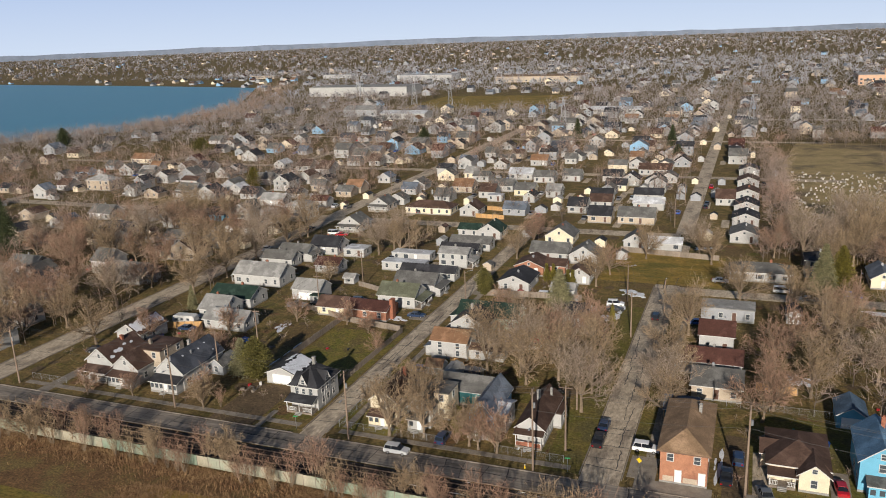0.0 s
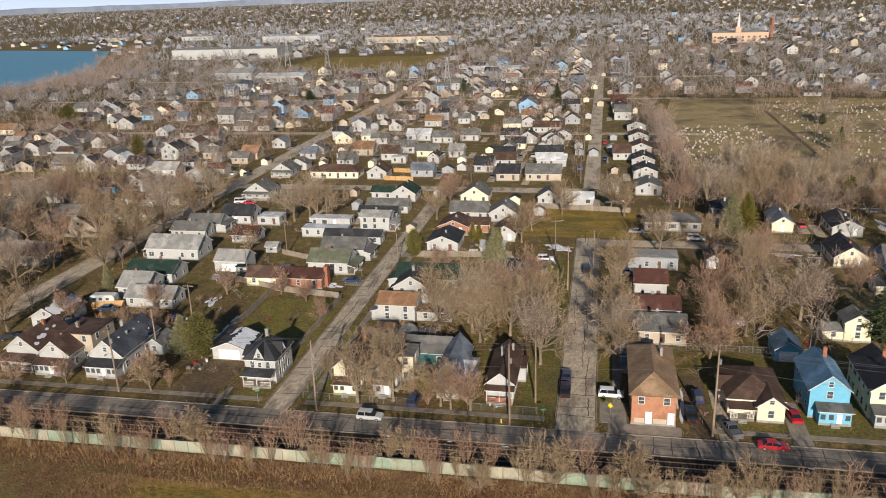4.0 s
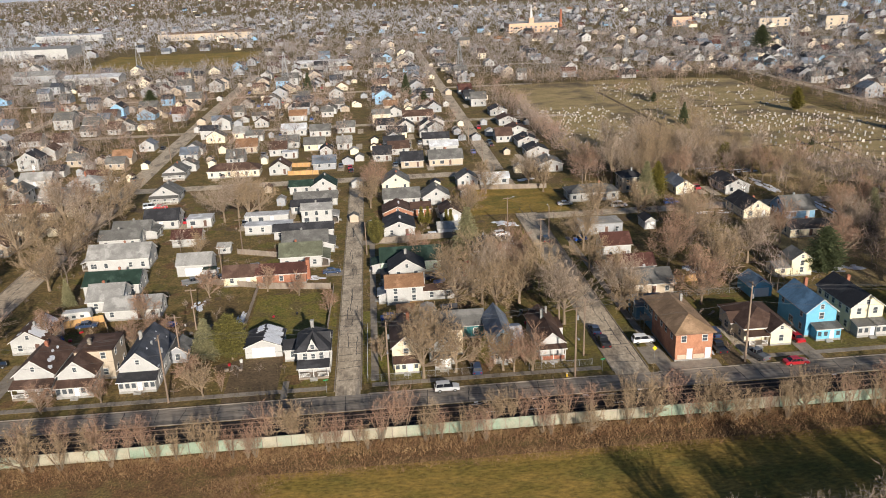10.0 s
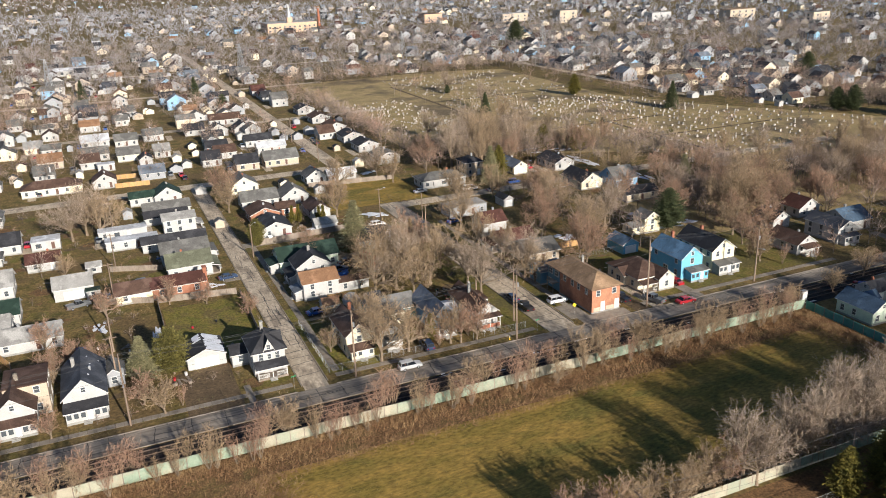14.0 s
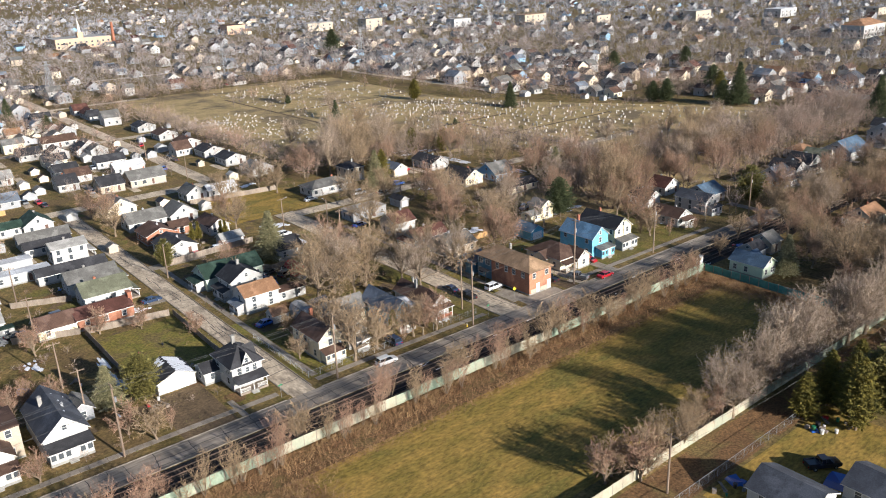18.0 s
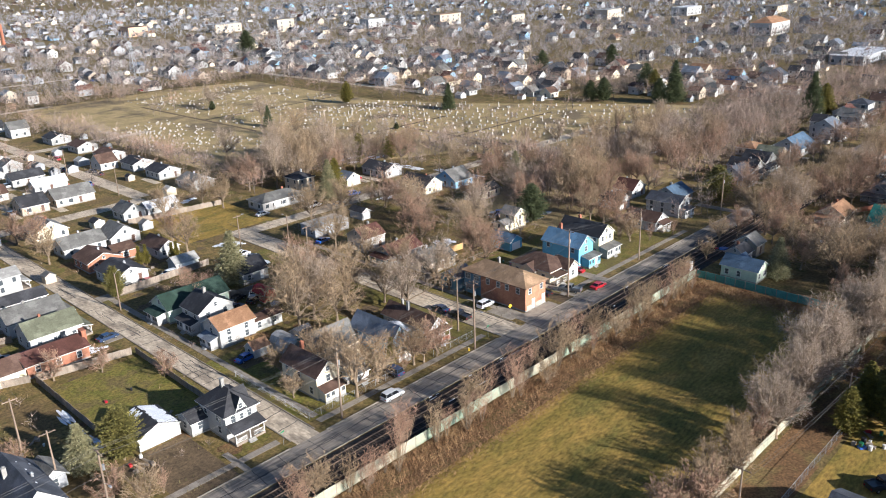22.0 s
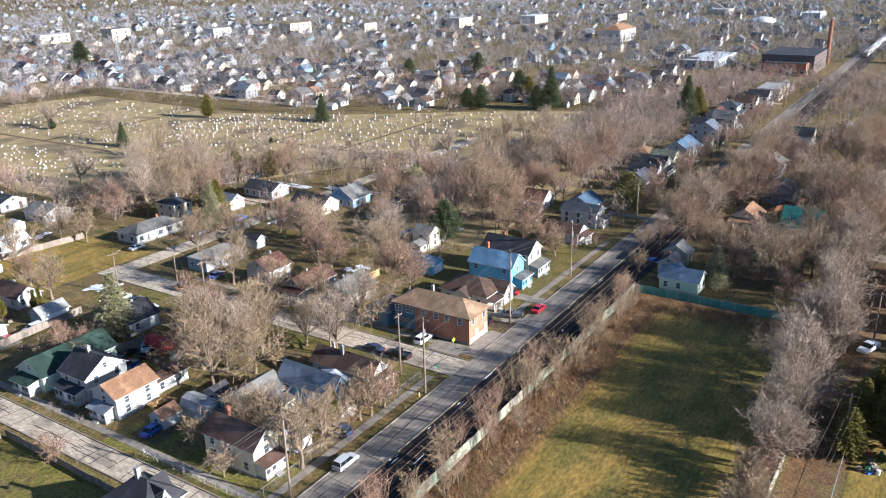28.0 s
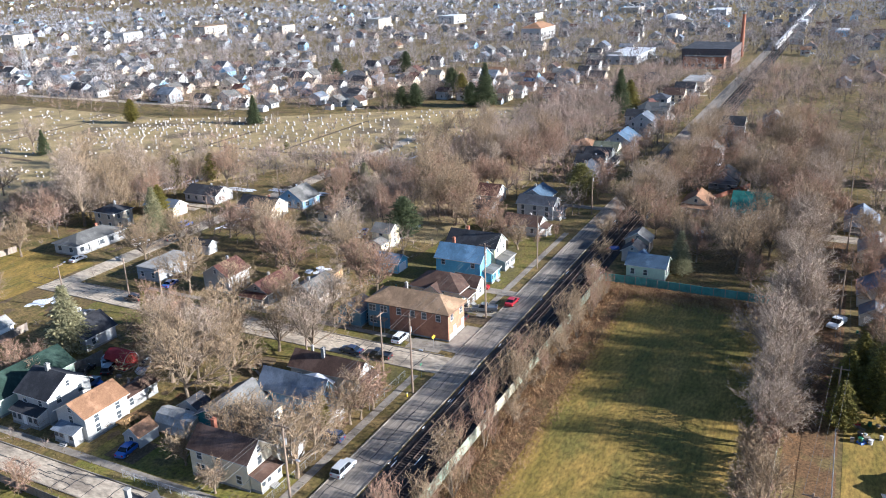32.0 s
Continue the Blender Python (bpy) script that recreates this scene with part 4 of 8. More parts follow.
block(b4, 4.6, 7.5, 1.8, 5.0, 3.0, "flat", "B", "w", None, "E")

# brick building on the far corner
br = thing("apartment_building", -11.3, 120.9, 0, 0, "two-storey red brick building with tan hip roof and white doors", "building")
BW, BD, BH = 7.4, 13.4, 5.9
m = MB()
m.box(0, 0, 0.3, BW, BD, BH)
part("wall", m, MAT["wall_n"], br)
f = MB()
f.box(-0.05, -0.05, -0.3, BW + 0.05, BD + 0.05, 0.35)
part("foundation", f, MAT["foundation"], br)
top = hip_roof(br, 0, 0, BW, BD + 5.3, BH, 2.5, "T", 0.55, "trim_brown")
chimney(top, 5.4, 12.2, 6.9, 8.8, "foundation", 0.25)
rect = (0, 0, BW, BD)
for at in (1.6, 5.8):
    window(br, "S", rect, at, 4.7, 0.95, 1.25)
for at in (2.2, 5.4, 8.0, 11.2):
    window(br, "W", rect, at, 4.7, 0.95, 1.3)
    window(br, "E", rect, at, 4.7, 0.95, 1.3)
for at in (2.9, 6.6):
    door(br, "S", rect, at, 0.35, "door_white", 1.0, 2.15)
for a, b in ((0.5, 2.2), (3.7, 5.9)):
    s = MB()
    s.box(a, -0.04, 0.4, b, 0.03, 1.3)
    part("infill_panel", s, MAT["wall_t"], br, label="bricked-up tan shopfront panel")
blk = MB()
blk.box(0.05, BD + 0.02, 0.3, BW - 0.4, BD + 5.3, BH - 0.02)
part("wall", blk, MAT["wall_d"], br, label="slate blue boarded rear wing")
rr = (0.05, BD, BW - 0.4, BD + 5.3)
for at in (1.2, 3.9):
    window(br, "W", rr, at, 4.6, 1.5, 1.3)
window(br, "W", rr, 1.3, 1.9, 1.5, 1.3)
rear = thing("house", -10.6, 142.6, 0, 0, "small slate blue cottage behind the brick building", "house", "main street houses")
block(rear, -2.0, -1.9, 5.6, 5.5, 3.6, "x", "A", "d", 1.5, "SW")
landing = MB()
landing.box(-1.6, BD + 0.4, 2.6, -0.05, BD + 3.4, 2.75)
for k in range(2):
    landing.box(-1.55, BD + 0.5 + k * 2.6, 0, -1.43, BD + 0.62 + k * 2.6, 3.6)
landing.box(-1.58, BD + 0.4, 3.5, -1.5, BD + 3.4, 3.6)
part("landing", landing, MAT["wood_grey"], br)

# cream bungalow with twin front gables
c1 = thing("house", 5.2, 125.6, 0, 0, "cream bungalow with brown hipped roof and front gables", "house", "main street houses")
block(c1, 0, 0.8, 9.0, 12.0, 3.3, "hip", "B", "c", 2.6, "SWE", over=0.5)
block(c1, 4.6, -1.2, 4.4, 5.0, 3.3, "y", "B", "c", 1.7, "S", over=0.45, base=0.41)
block(c1, -1.0, 4.8, 3.2, 4.4, 3.0, "x", "B", "c", 1.4, "W", base=0.42)
porch(c1, "S", (0, 0.8, 4.4, 12.8), 2.0, 4.0, "open", "B", "c", 2.8, 0.4)
garage(17.1, 148.6, 5.0, 7, 2.7, "y", "U", "b", "S")
# blue house
bl = thing("house", 18.5, 127.2, 0, 0, "bright blue two-storey house with slate roof and glazed porch", "house", "main street houses")
top = block(bl, 0, 0, 6.4, 11.5, 5.6, "y", "V", "b", 2.6, "SWE", step=3.4)
porch(bl, "S", (0, 0, 6.4, 11.5), 2.4, 5.2, "closed", "G", "b", 3.2, 0.5, off=0.6)
chimney(top, 3.9, 8.5, 7.4, 9.4)
# cream and green two-storey
cg = thing("house", 28.2, 127.6, 0, 0, "cream two-storey house with black roof and white porch", "house", "main street houses")
top = block(cg, 0, 0, 7.0, 13.0, 5.8, "y", "K", "y", 2.6, "SWE", step=2.4)
porch(cg, "S", (0, 0, 7.0, 13), 2.6, 6.4, "closed", "G", "w", 3.2, 0.6)
chimney(top, 4.2, 9.0, 7.6, 9.0)
yl = thing("house", 28.5, 159.6, 0, 0, "small pale yellow house with low side wing", "house", "rear houses")
block(yl, 4.0, 0, 5.2, 5.5, 4.4, "y", "G", "y", 1.7, "SW", over=0.3)
block(yl, 0, 0.3, 4.1, 4.6, 2.3, "x", "G", "y", 1.0, "SW", over=0.3)
# behind the brick building
home(-8.8, 153.8, 9.5, 9, 3.1, "x", "G", "t", "", "and small front gable", rise=2.2)
home(-10.9, 166.0, 11.3, 6.5, 3.0, "x", "R", "g", "Wo")
home(-9.0, 178.8, 7.4, 7.5, 4.3, "x", "R", "w", "", rise=2.3)
home(-9.9, 200.0, 12.6, 7, 3.3, "flat", "L", "g", "")
garage(10.1, 202.3, 3.4, 6, 2.6, "y", "K", "w")
# ranch house on the short street
rn = thing("house", -4.3, 235, 0, 0, "white ranch house with grey hip roof and shutters", "house", "rear houses")
top = block(rn, 0, 0, 16.4, 8.6, 2.9, "hip", "G", "w", 2.0, "SWE", over=0.5, win=(1.2, 1.2), step=3.2)
chimney(top, 11, 4.6, 4.2, 5.4)
for k in (1.6, 4.0, 7.3, 9.0, 12.2, 14.6):
    s = MB()
    s.box(k - 0.16, -0.05, 1.0, k + 0.16, 0.01, 2.3)
    part("shutter", s, MAT["paint_black"], rn)
# the bungalows on the east of the side street
ho = thing("house", -66.7, 158.5, 0, 0, "white two-storey house with rust-orange roof and grey porch", "house", "side street houses")
block(ho, 0, 0, 8.6, 6.6, 4.5, "x", "O", "w", 1.9, "SWE", step=3.6)
porch(ho, "W", (0, 0, 8.6, 6.6), 1.9, 4.6, "closed", "A", "w", 2.9, 0.6)
deck = MB()
deck.box(5.4, -2.2, 0.5, 8.6, -0.05, 0.65)
for k in range(4):
    deck.box(5.45 + k, -2.15, 0, 5.57 + k, -2.03, 1.5)
deck.box(5.4, -2.2, 1.42, 8.6, -2.1, 1.5)
deck.box(5.4, -2.2, 1.05, 8.6, -2.12, 1.12)
part("deck", deck, MAT["wood_new"], ho)
sd = thing("shed", -58.6, 160.2, 0, 0, "low white outbuilding with brown roof", "shed", "sheds")
block(sd, 0.6, 0, 8.0, 3.6, 2.5, "x", "B", "w", 0.8, "S", base=0.1)
sd = thing("shed", -64.6, 149.4, 0, 0, "small white garden shed with rusty gambrel roof", "shed", "sheds")
block(sd, 0, 0, 4.0, 3.4, 1.9, "x", "O", "w", 1.4, "W", base=0.1, over=0.15)
sd = thing("shed", -59.6, 143.4, 0, 0, "grey metal shed with rounded gambrel roof", "shed", "sheds")
block(sd, 0, 0, 3.9, 7.5, 1.8, "gambrel", "L", "w", None, "S", base=0.1)
sd = thing("shed", -54.5, 146.5, 0, 0, "small white shed with dark roof", "shed", "sheds")
block(sd, 0, 0, 3.2, 4.2, 2.2, "x", "K", "w", 1.4, "W", base=0.1, over=0.25)
d1 = thing("house", -65.6, 168.6, 0, 0, "white house with black gabled roof and glazed porch", "house", "side street houses")
top = block(d1, 0, 0, 8.6, 7.6, 4.9, "y", "K", "w", 2.7, "SWE", step=2.9)
porch(d1, "W", (0, 0, 8.6, 7.6), 2.0, 6.6, "closed", "K", "w", 3.2, 0.6)
chimney(top, 4.2, 4.2, 6.6, 8.6, "foundation")
d2 = thing("house", -67.6, 178.8, 0, 0, "pale green house with dark green roof and glazed porch", "house", "side street houses")
block(d2, 0, 0, 15.5, 8, 3.5, "x", "N", "e", 2.6, "SWE")
porch(d2, "W", (0, 0, 15.5, 8), 2.4, 5.6, "closed", "N", "w", 3.0, 0.6)
rb = thing("shed", -46.8, 172.0, 0, 0, "red barn-shaped metal shed", "shed", "sheds")
block(rb, 0, 0, 3.6, 5.0, 1.7, "gambrel", "D", "r", 1.6, "", base=0.1, over=0.1)
home(-43.8, 185.5, 7.5, 8.0, 3.0, "x", "K", "w", "", "and weathered walls")
home(-66.2, 209.2, 9.0, 11, 2.9, "y", "K", "w", "", "beside a driveway", rise=1.9)
dk = home(-66.0, 225.4, 9.0, 9.5, 2.9, "y", "B", "k", "", "and white trim", rise=1.9)
block(dk, 8.9, 3.0, 6.0, 6.0, 2.8, "x", "B", "k", 1.5, "SE")
home(-65.6, 242, 12.0, 8, 2.9, "x", "G", "w", "", "")
home(-65.7, 262.8, 9.7, 10, 2.9, "y", "G", "c", "")
home(-48.3, 220.6, 6.2, 10, 2.9, "y", "B", "w", "")
garage(-50.4, 207.2, 6.6, 4.6, 2.5, "x", "L", "w", "S")
home(-52.6, 241, 9.0, 9, 2.9, "y", "G", "w", "")
home(-38.7, 262, 7.3, 8, 3.0, "y", "G", "w", "")
home(-30.6, 262, 10.6, 5, 2.8, "x", "W", "w", "", what="trailer", stack=False)
# west of the side street
br2 = thing("house", -99.2, 176.9, 0, 0, "long red brick bungalow with brown roof and end chimney", "house", "side street houses")
block(br2, 0, 0, 12.4, 7.8, 2.9, "x", "R", "k", 1.5, "SE", step=4.0)
c = MB()
c.box(12.4, 2.4, 0, 13.3, 4.2, 5.2)
c.box(12.3, 2.3, 5.2, 13.4, 4.3, 5.35)
part("chimney", c, MAT["brick_red"], br2)
home(-107.5, 177.4, 8.2, 6.4, 2.6, "x", "B", "y", "", stack=False)
cg2 = home(-94.4, 188.0, 11.0, 8, 3.5, "x", "M", "w", "Eo", "and porch")
home(-94.8, 199.6, 12.4, 7.5, 3.4, "x", "G", "w", "Ec", "and glazed porch")
home(-98.8, 213.6, 17.5, 4.8, 2.7, "x", "K", "w", "", what="trailer", stack=False)
home(-91.6, 227.4, 9.4, 6.5, 4.7, "x", "L", "w", "Eo", rise=1.4)
home(-108.2, 219.8, 14.2, 4.8, 2.8, "flat", "W", "w", "", what="trailer", stack=False)
home(-109.8, 231, 13.6, 4.8, 2.7, "flat", "W", "w", "", what="trailer", stack=False)
home(-96.0, 240, 13.0, 5, 2.6, "x", "K", "w", "", what="trailer", stack=False)
home(-95.7, 248.3, 14.4, 6, 2.6, "x", "G", "w", "", what="trailer", stack=False)
g17 = home(-91.0, 263.5, 8.8, 9, 3.0, "y", "N", "w", "")
block(g17, -7.8, 2.0, 8.0, 6, 2.9, "x", "N", "w", 1.6, "S")
home(-137.4, 166.0, 8.0, 8.6, 3.0, "x", "L", "w", "")
home(-131.6, 160.2, 12.4, 6.6, 2.7, "x", "L", "w", "", "and patched sheeting")
home(-141.6, 176.4, 13.4, 8.6, 3.0, "x", "N", "w", "", rise=2.2)
home(-146.6, 195, 16.2, 9, 3.5, "x", "L", "w", "Wo", "and shutters")
home(-149.4, 214.2, 11.5, 6.4, 3.0, "x", "G", "w", "")
home(-147.8, 222.0, 11.0, 7, 3.0, "x", "G", "w", "Ec")
home(-141.0, 231.5, 10.5, 8.5, 3.0, "x", "K", "w", "")
home(-127.8, 231, 7.6, 6, 2.8, "flat", "W", "w", "", stack=False)
gr = garage(-121.2, 187, 8.9, 7, 3.2, "x", "L", "w", "S")
block(gr, 7.2, -2.2, 3.2, 2.2, 2.4, "flat", "N", "w", None, "S", base=0.13)
home(-128.2, 212.4, 8.3, 6, 2.6, "x", "R", "w", "", "")
sd = thing("shed", -113.5, 204, 0, 0, "small pale garden shed with grey roof", "shed", "sheds")
block(sd, 0, 0, 3.4, 3.2, 2.0, "x", "L", "w", 0.9, "S", base=0.1)
# along the western street and beyond the cross street
home(-186.6, 229.6, 13, 8, 3.0, "hip", "G", "c", "")
home(-186.8, 213, 12.0, 9, 3.2, "y", "B", "t", "")
home(-190.0, 186, 14.5, 9, 3.2, "x", "G", "w", "Eo")
home(-199.0, 268, 7.6, 10, 5.2, "y", "G", "w", "Sc")
home(-187.0, 270, 11.1, 7, 3.3, "x", "L", "w", "Sc")
home(-179.0, 276, 11.2, 9, 5.6, "hip", "L", "w", "So")
home(-209.4, 266.5, 7.2, 8, 3.0, "x", "K", "b", "")
garage(-192.6, 251.5, 8.6, 6, 2.8, "x", "B", "t")
garage(-183.0, 250, 8.2, 6, 2.8, "x", "B", "t")
home(-204.6, 296.8, 11.5, 8, 3.0, "x", "L", "w", "")
home(-218.0, 329, 8.6, 10, 5.0, "y", "K", "w", "")
home(-235.8, 317.2, 7.7, 7, 2.7, "y", "W", "w", "")
home(-146.9, 263.2, 9.6, 9, 3.0, "y", "G", "w", "So")
home(-150.6, 298.5, 8.2, 9, 3.0, "y", "G", "w", "So")
g3 = home(-133.4, 296.5, 20, 9, 2.8, "hip", "B", "c", "", "and carport")
home(-109.5, 296.6, 7.9, 9, 3.0, "y", "B", "w", "")
home(-129.2, 342, 9.2, 9, 3.0, "x", "O", "t", "")
home(-112.4, 347.4, 10.4, 8, 3.0, "x", "G", "w", "")
home(-107.2, 326, 6.4, 4.6, 2.8, "flat", "W", "w", "", stack=False, what="trailer")
home(-99.0, 339.5, 9.0, 8, 3.0, "x", "G", "y", "")
home(-91.2, 326.4, 5.0, 8, 3.0, "y", "K", "w", "")
home(-84.3, 339, 6.4, 8, 3.0, "x", "L", "w", "")
home(-68.4, 310.8, 7.4, 9, 3.0, "x", "K", "w", "")
home(-57.5, 296.5, 8.8, 9, 3.0, "x", "K", "t", "")
home(-46.2, 297, 13.4, 9, 3.0, "x", "G", "t", "")
home(-56.7, 371, 8.6, 9, 3.2, "y", "K", "w", "")
home(-45.5, 369, 8.8, 9, 3.2, "y", "K", "w", "")
home(-46, 338.6, 11.8, 7, 3.0, "x", "K", "w", "")
home(-44, 322, 12, 6, 3.0, "x", "W", "w", "")
home(-52.3, 400, 15.6, 8, 3.0, "x", "B", "w", "")
home(-112.6, 419, 9.2, 8, 3.2, "x", "O", "w", "")
home(-112.7, 377.6, 11.9, 8, 3.0, "x", "W", "w", "")
home(-98.5, 372, 9.8, 8, 3.0, "x", "G", "w", "")
home(-85.8, 377.8, 8.8, 8, 3.0, "x", "G", "w", "")
home(-135.8, 376.6, 7.2, 8, 3.0, "x", "L", "c", "")
for y, r in ((277.5, "G"), (302.2, "K"), (323.5, "K"), (349.0, "B"), (376.2, "B"), (405.2, "K")):
    home(-5.6, y, 9.0, 11, 3.0, "y", r, "w", "", rise=1.8, group="row of small bungalows")
home(-232.8, 233.5, 9.4, 9, 3.0, "x", "K", "c", "")
home(-265.6, 258, 11.2, 9, 3.0, "x", "G", "w", "")
home(-243.5, 302.5, 10.8, 9, 3.4, "y", "K", "w", "")
home(-259.2, 307, 11.0, 9, 3.4, "x", "G", "w", "So")
home(-320.6, 313, 15, 9, 5.2, "hip", "L", "t", "")
home(-286.8, 303, 6.0, 8, 4.0, "y", "G", "w", "")
home(-335.8, 353, 10, 8, 3.4, "y", "G", "w", "")
home(-322.0, 354, 8.5, 8, 3.0, "x", "L", "w", "")
home(-240.4, 342, 12, 8, 3.4, "x", "G", "w", "")
home(-249.0, 378, 6.6, 9, 4.5, "y", "W", "w", "")
home(-362, 392, 16, 9, 3.0, "x", "O", "c", "")
home(-285.6, 342, 11, 9, 4.0, "y", "G", "g", "")
home(-292.6, 410, 10.6, 9, 3.4, "y", "K", "w", "")
# east end of the short street
home(32.3, 236.2, 6.0, 12, 3.0, "y", "A", "c", "")
home(48.2, 233.4, 8.2, 13, 3.0, "y", "K", "w", "", rise=2.0)
home(42.0, 206.3, 8.2, 13, 3.0, "y", "K", "c", "")
home(53.5, 203.0, 9.0, 10, 3.0, "x", "G", "p", "")
home(16.0, 243.0, 7.0, 8, 5.2, "hip", "K", "t", "")
# houses beyond, on the north side of the main street
n2 = thing("house", 71.0, 127.6, 0, 0, "white two-storey house with black roof and front porch", "house", "main street houses")
block(n2, 0, 0, 6.6, 11, 4.4, "y", "S", "w", 1.8, "SWE")
porch(n2, "S", (0, 0, 6.6, 11), 2.0, 5.4, "closed", "S", "w", 3.0, 0.5)
home(55.5, 126.5, 6.4, 10, 3.0, "y", "B", "w", "So")
home(81.0, 133.0, 9.0, 9, 3.2, "x", "U", "w", "", rise=2.6)
home(80.0, 149.0, 8, 7, 3.0, "y", "R", "w", "")
home(66.0, 145.0, 6, 8, 3.0, "y", "K", "w", "")
for x, y, w, d, h, ridge, r, wl, pc in ((114, 127.5, 8.5, 8, 4.0, "x", "S", "g", "Sc"), (126, 128.5, 7, 10, 4.0, "y", "K", "w", "So"), (137, 129.5, 9, 9, 3.6, "y", "K", "w", "Sc"), (149.5, 130, 8, 9, 3.4, "y", "M", "c", "So"), (156, 141.5, 9, 8, 3.2, "hip", "O", "w", ""),
                                       (165, 128, 15, 11, 3.4, "x", "U", "w", ""), (200, 127, 9, 11, 5.0, "x", "A", "w", "Sc"), (214, 134, 8, 9, 4.6, "y", "K", "w", "So"), (231, 128, 9, 10, 4.8, "y", "G", "w", "So"),
                                       (247, 136, 8, 9, 3.4, "x", "R", "w", ""), (260, 134, 9, 9, 5.4, "hip", "S", "w", "So"), (280, 130, 9, 10, 4.4, "y", "B", "c", "Sc"), (298, 128, 9, 10, 5.0, "y", "K", "w", "So")):
    home(x, y, w, d, h, ridge, r, wl, pc)
home(46.5, 187.0, 12.0, 5.5, 2.7, "x", "K", "c", "", "behind bare trees")
home(-231.0, 186.0, 12.0, 8, 3.0, "x", "G", "w", "")
home(-208.0, 174.0, 9.5, 7, 2.8, "x", "K", "w", "")
home(-184.5, 147.5, 5.0, 6, 2.8, "y", "G", "w", "", "and pale end wall")
# the south side, beyond the field
home(37.4, 38.5, 9.0, 10, 3.0, "x", "A", "w", "", "beside the lane")
garage(27.5, 43.0, 5.0, 5.0, 2.5, "x", "A", "w", "W")
home(52.0, 36.5, 9.0, 9, 3.0, "x", "G", "w", "", "beside the lane")
home(66.0, 40.5, 9.0, 8, 3.0, "x", "L", "c", "", "near the corner")
home(90.0, 44.0, 9.0, 8, 3.2, "x", "A", "g", "Wo")
fh = thing("house", 36.3, 88.4, 0, 0, "pale grey-green cottage with blue-grey roof beside the fence", "house", "houses south of the railway")
block(fh, 0, 0, 6.0, 9.0, 3.3, "y", "U", "e", 1.9, "SW", step=3.0)
block(fh, 5.6, 5.5, 3.0, 3.0, 3.0, "x", "U", "w", 1.2, "W")
home(46.0, 96.0, 5.0, 5.0, 3.0, "x", "K", "w", "")
home(53.5, 96.0, 5, 6, 3.4, "x", "G", "t", "", stack=False)
home(92.0, 87.5, 9, 7.5, 3.2, "x", "O", "c", "Wo", "and a porch")
home(92.5, 71.5, 11, 10, 3.0, "y", "E", "w", "Wo", "and terrace")
home(122, 84, 11, 8, 3.2, "x", "G", "g", "Wo")
home(154, 93, 8, 8, 4.8, "x", "G", "w", "")
home(150, 74, 9, 8, 3.4, "x", "K", "w", "")
home(184, 90, 9, 9, 4.8, "y", "G", "g", "Wo")
home(206, 92, 9, 9, 4.8, "y", "K", "t", "Wo")
home(228, 78, 9, 9, 4.0, "x", "G", "w", "")
home(112, 30, 9, 10, 3.2, "x", "B", "w", "")
home(140, 32, 10, 9, 3.2, "x", "K", "w", "")
sh = thing("house", -42.6, 35.6, 0, 0, "low white house with dark slate roof in a back yard", "house", "houses south of the railway")
block(sh, 0, 0, 8.0, 9.2, 2.7, "y", "S", "w", 1.9, "W")
sh = thing("house", -31.6, 27.5, 0, 0, "small white outbuilding with dark slate roof", "house", "houses south of the railway")
block(sh, 0, 0, 7.6, 8.5, 2.6, "y", "S", "w", 1.7, "W")

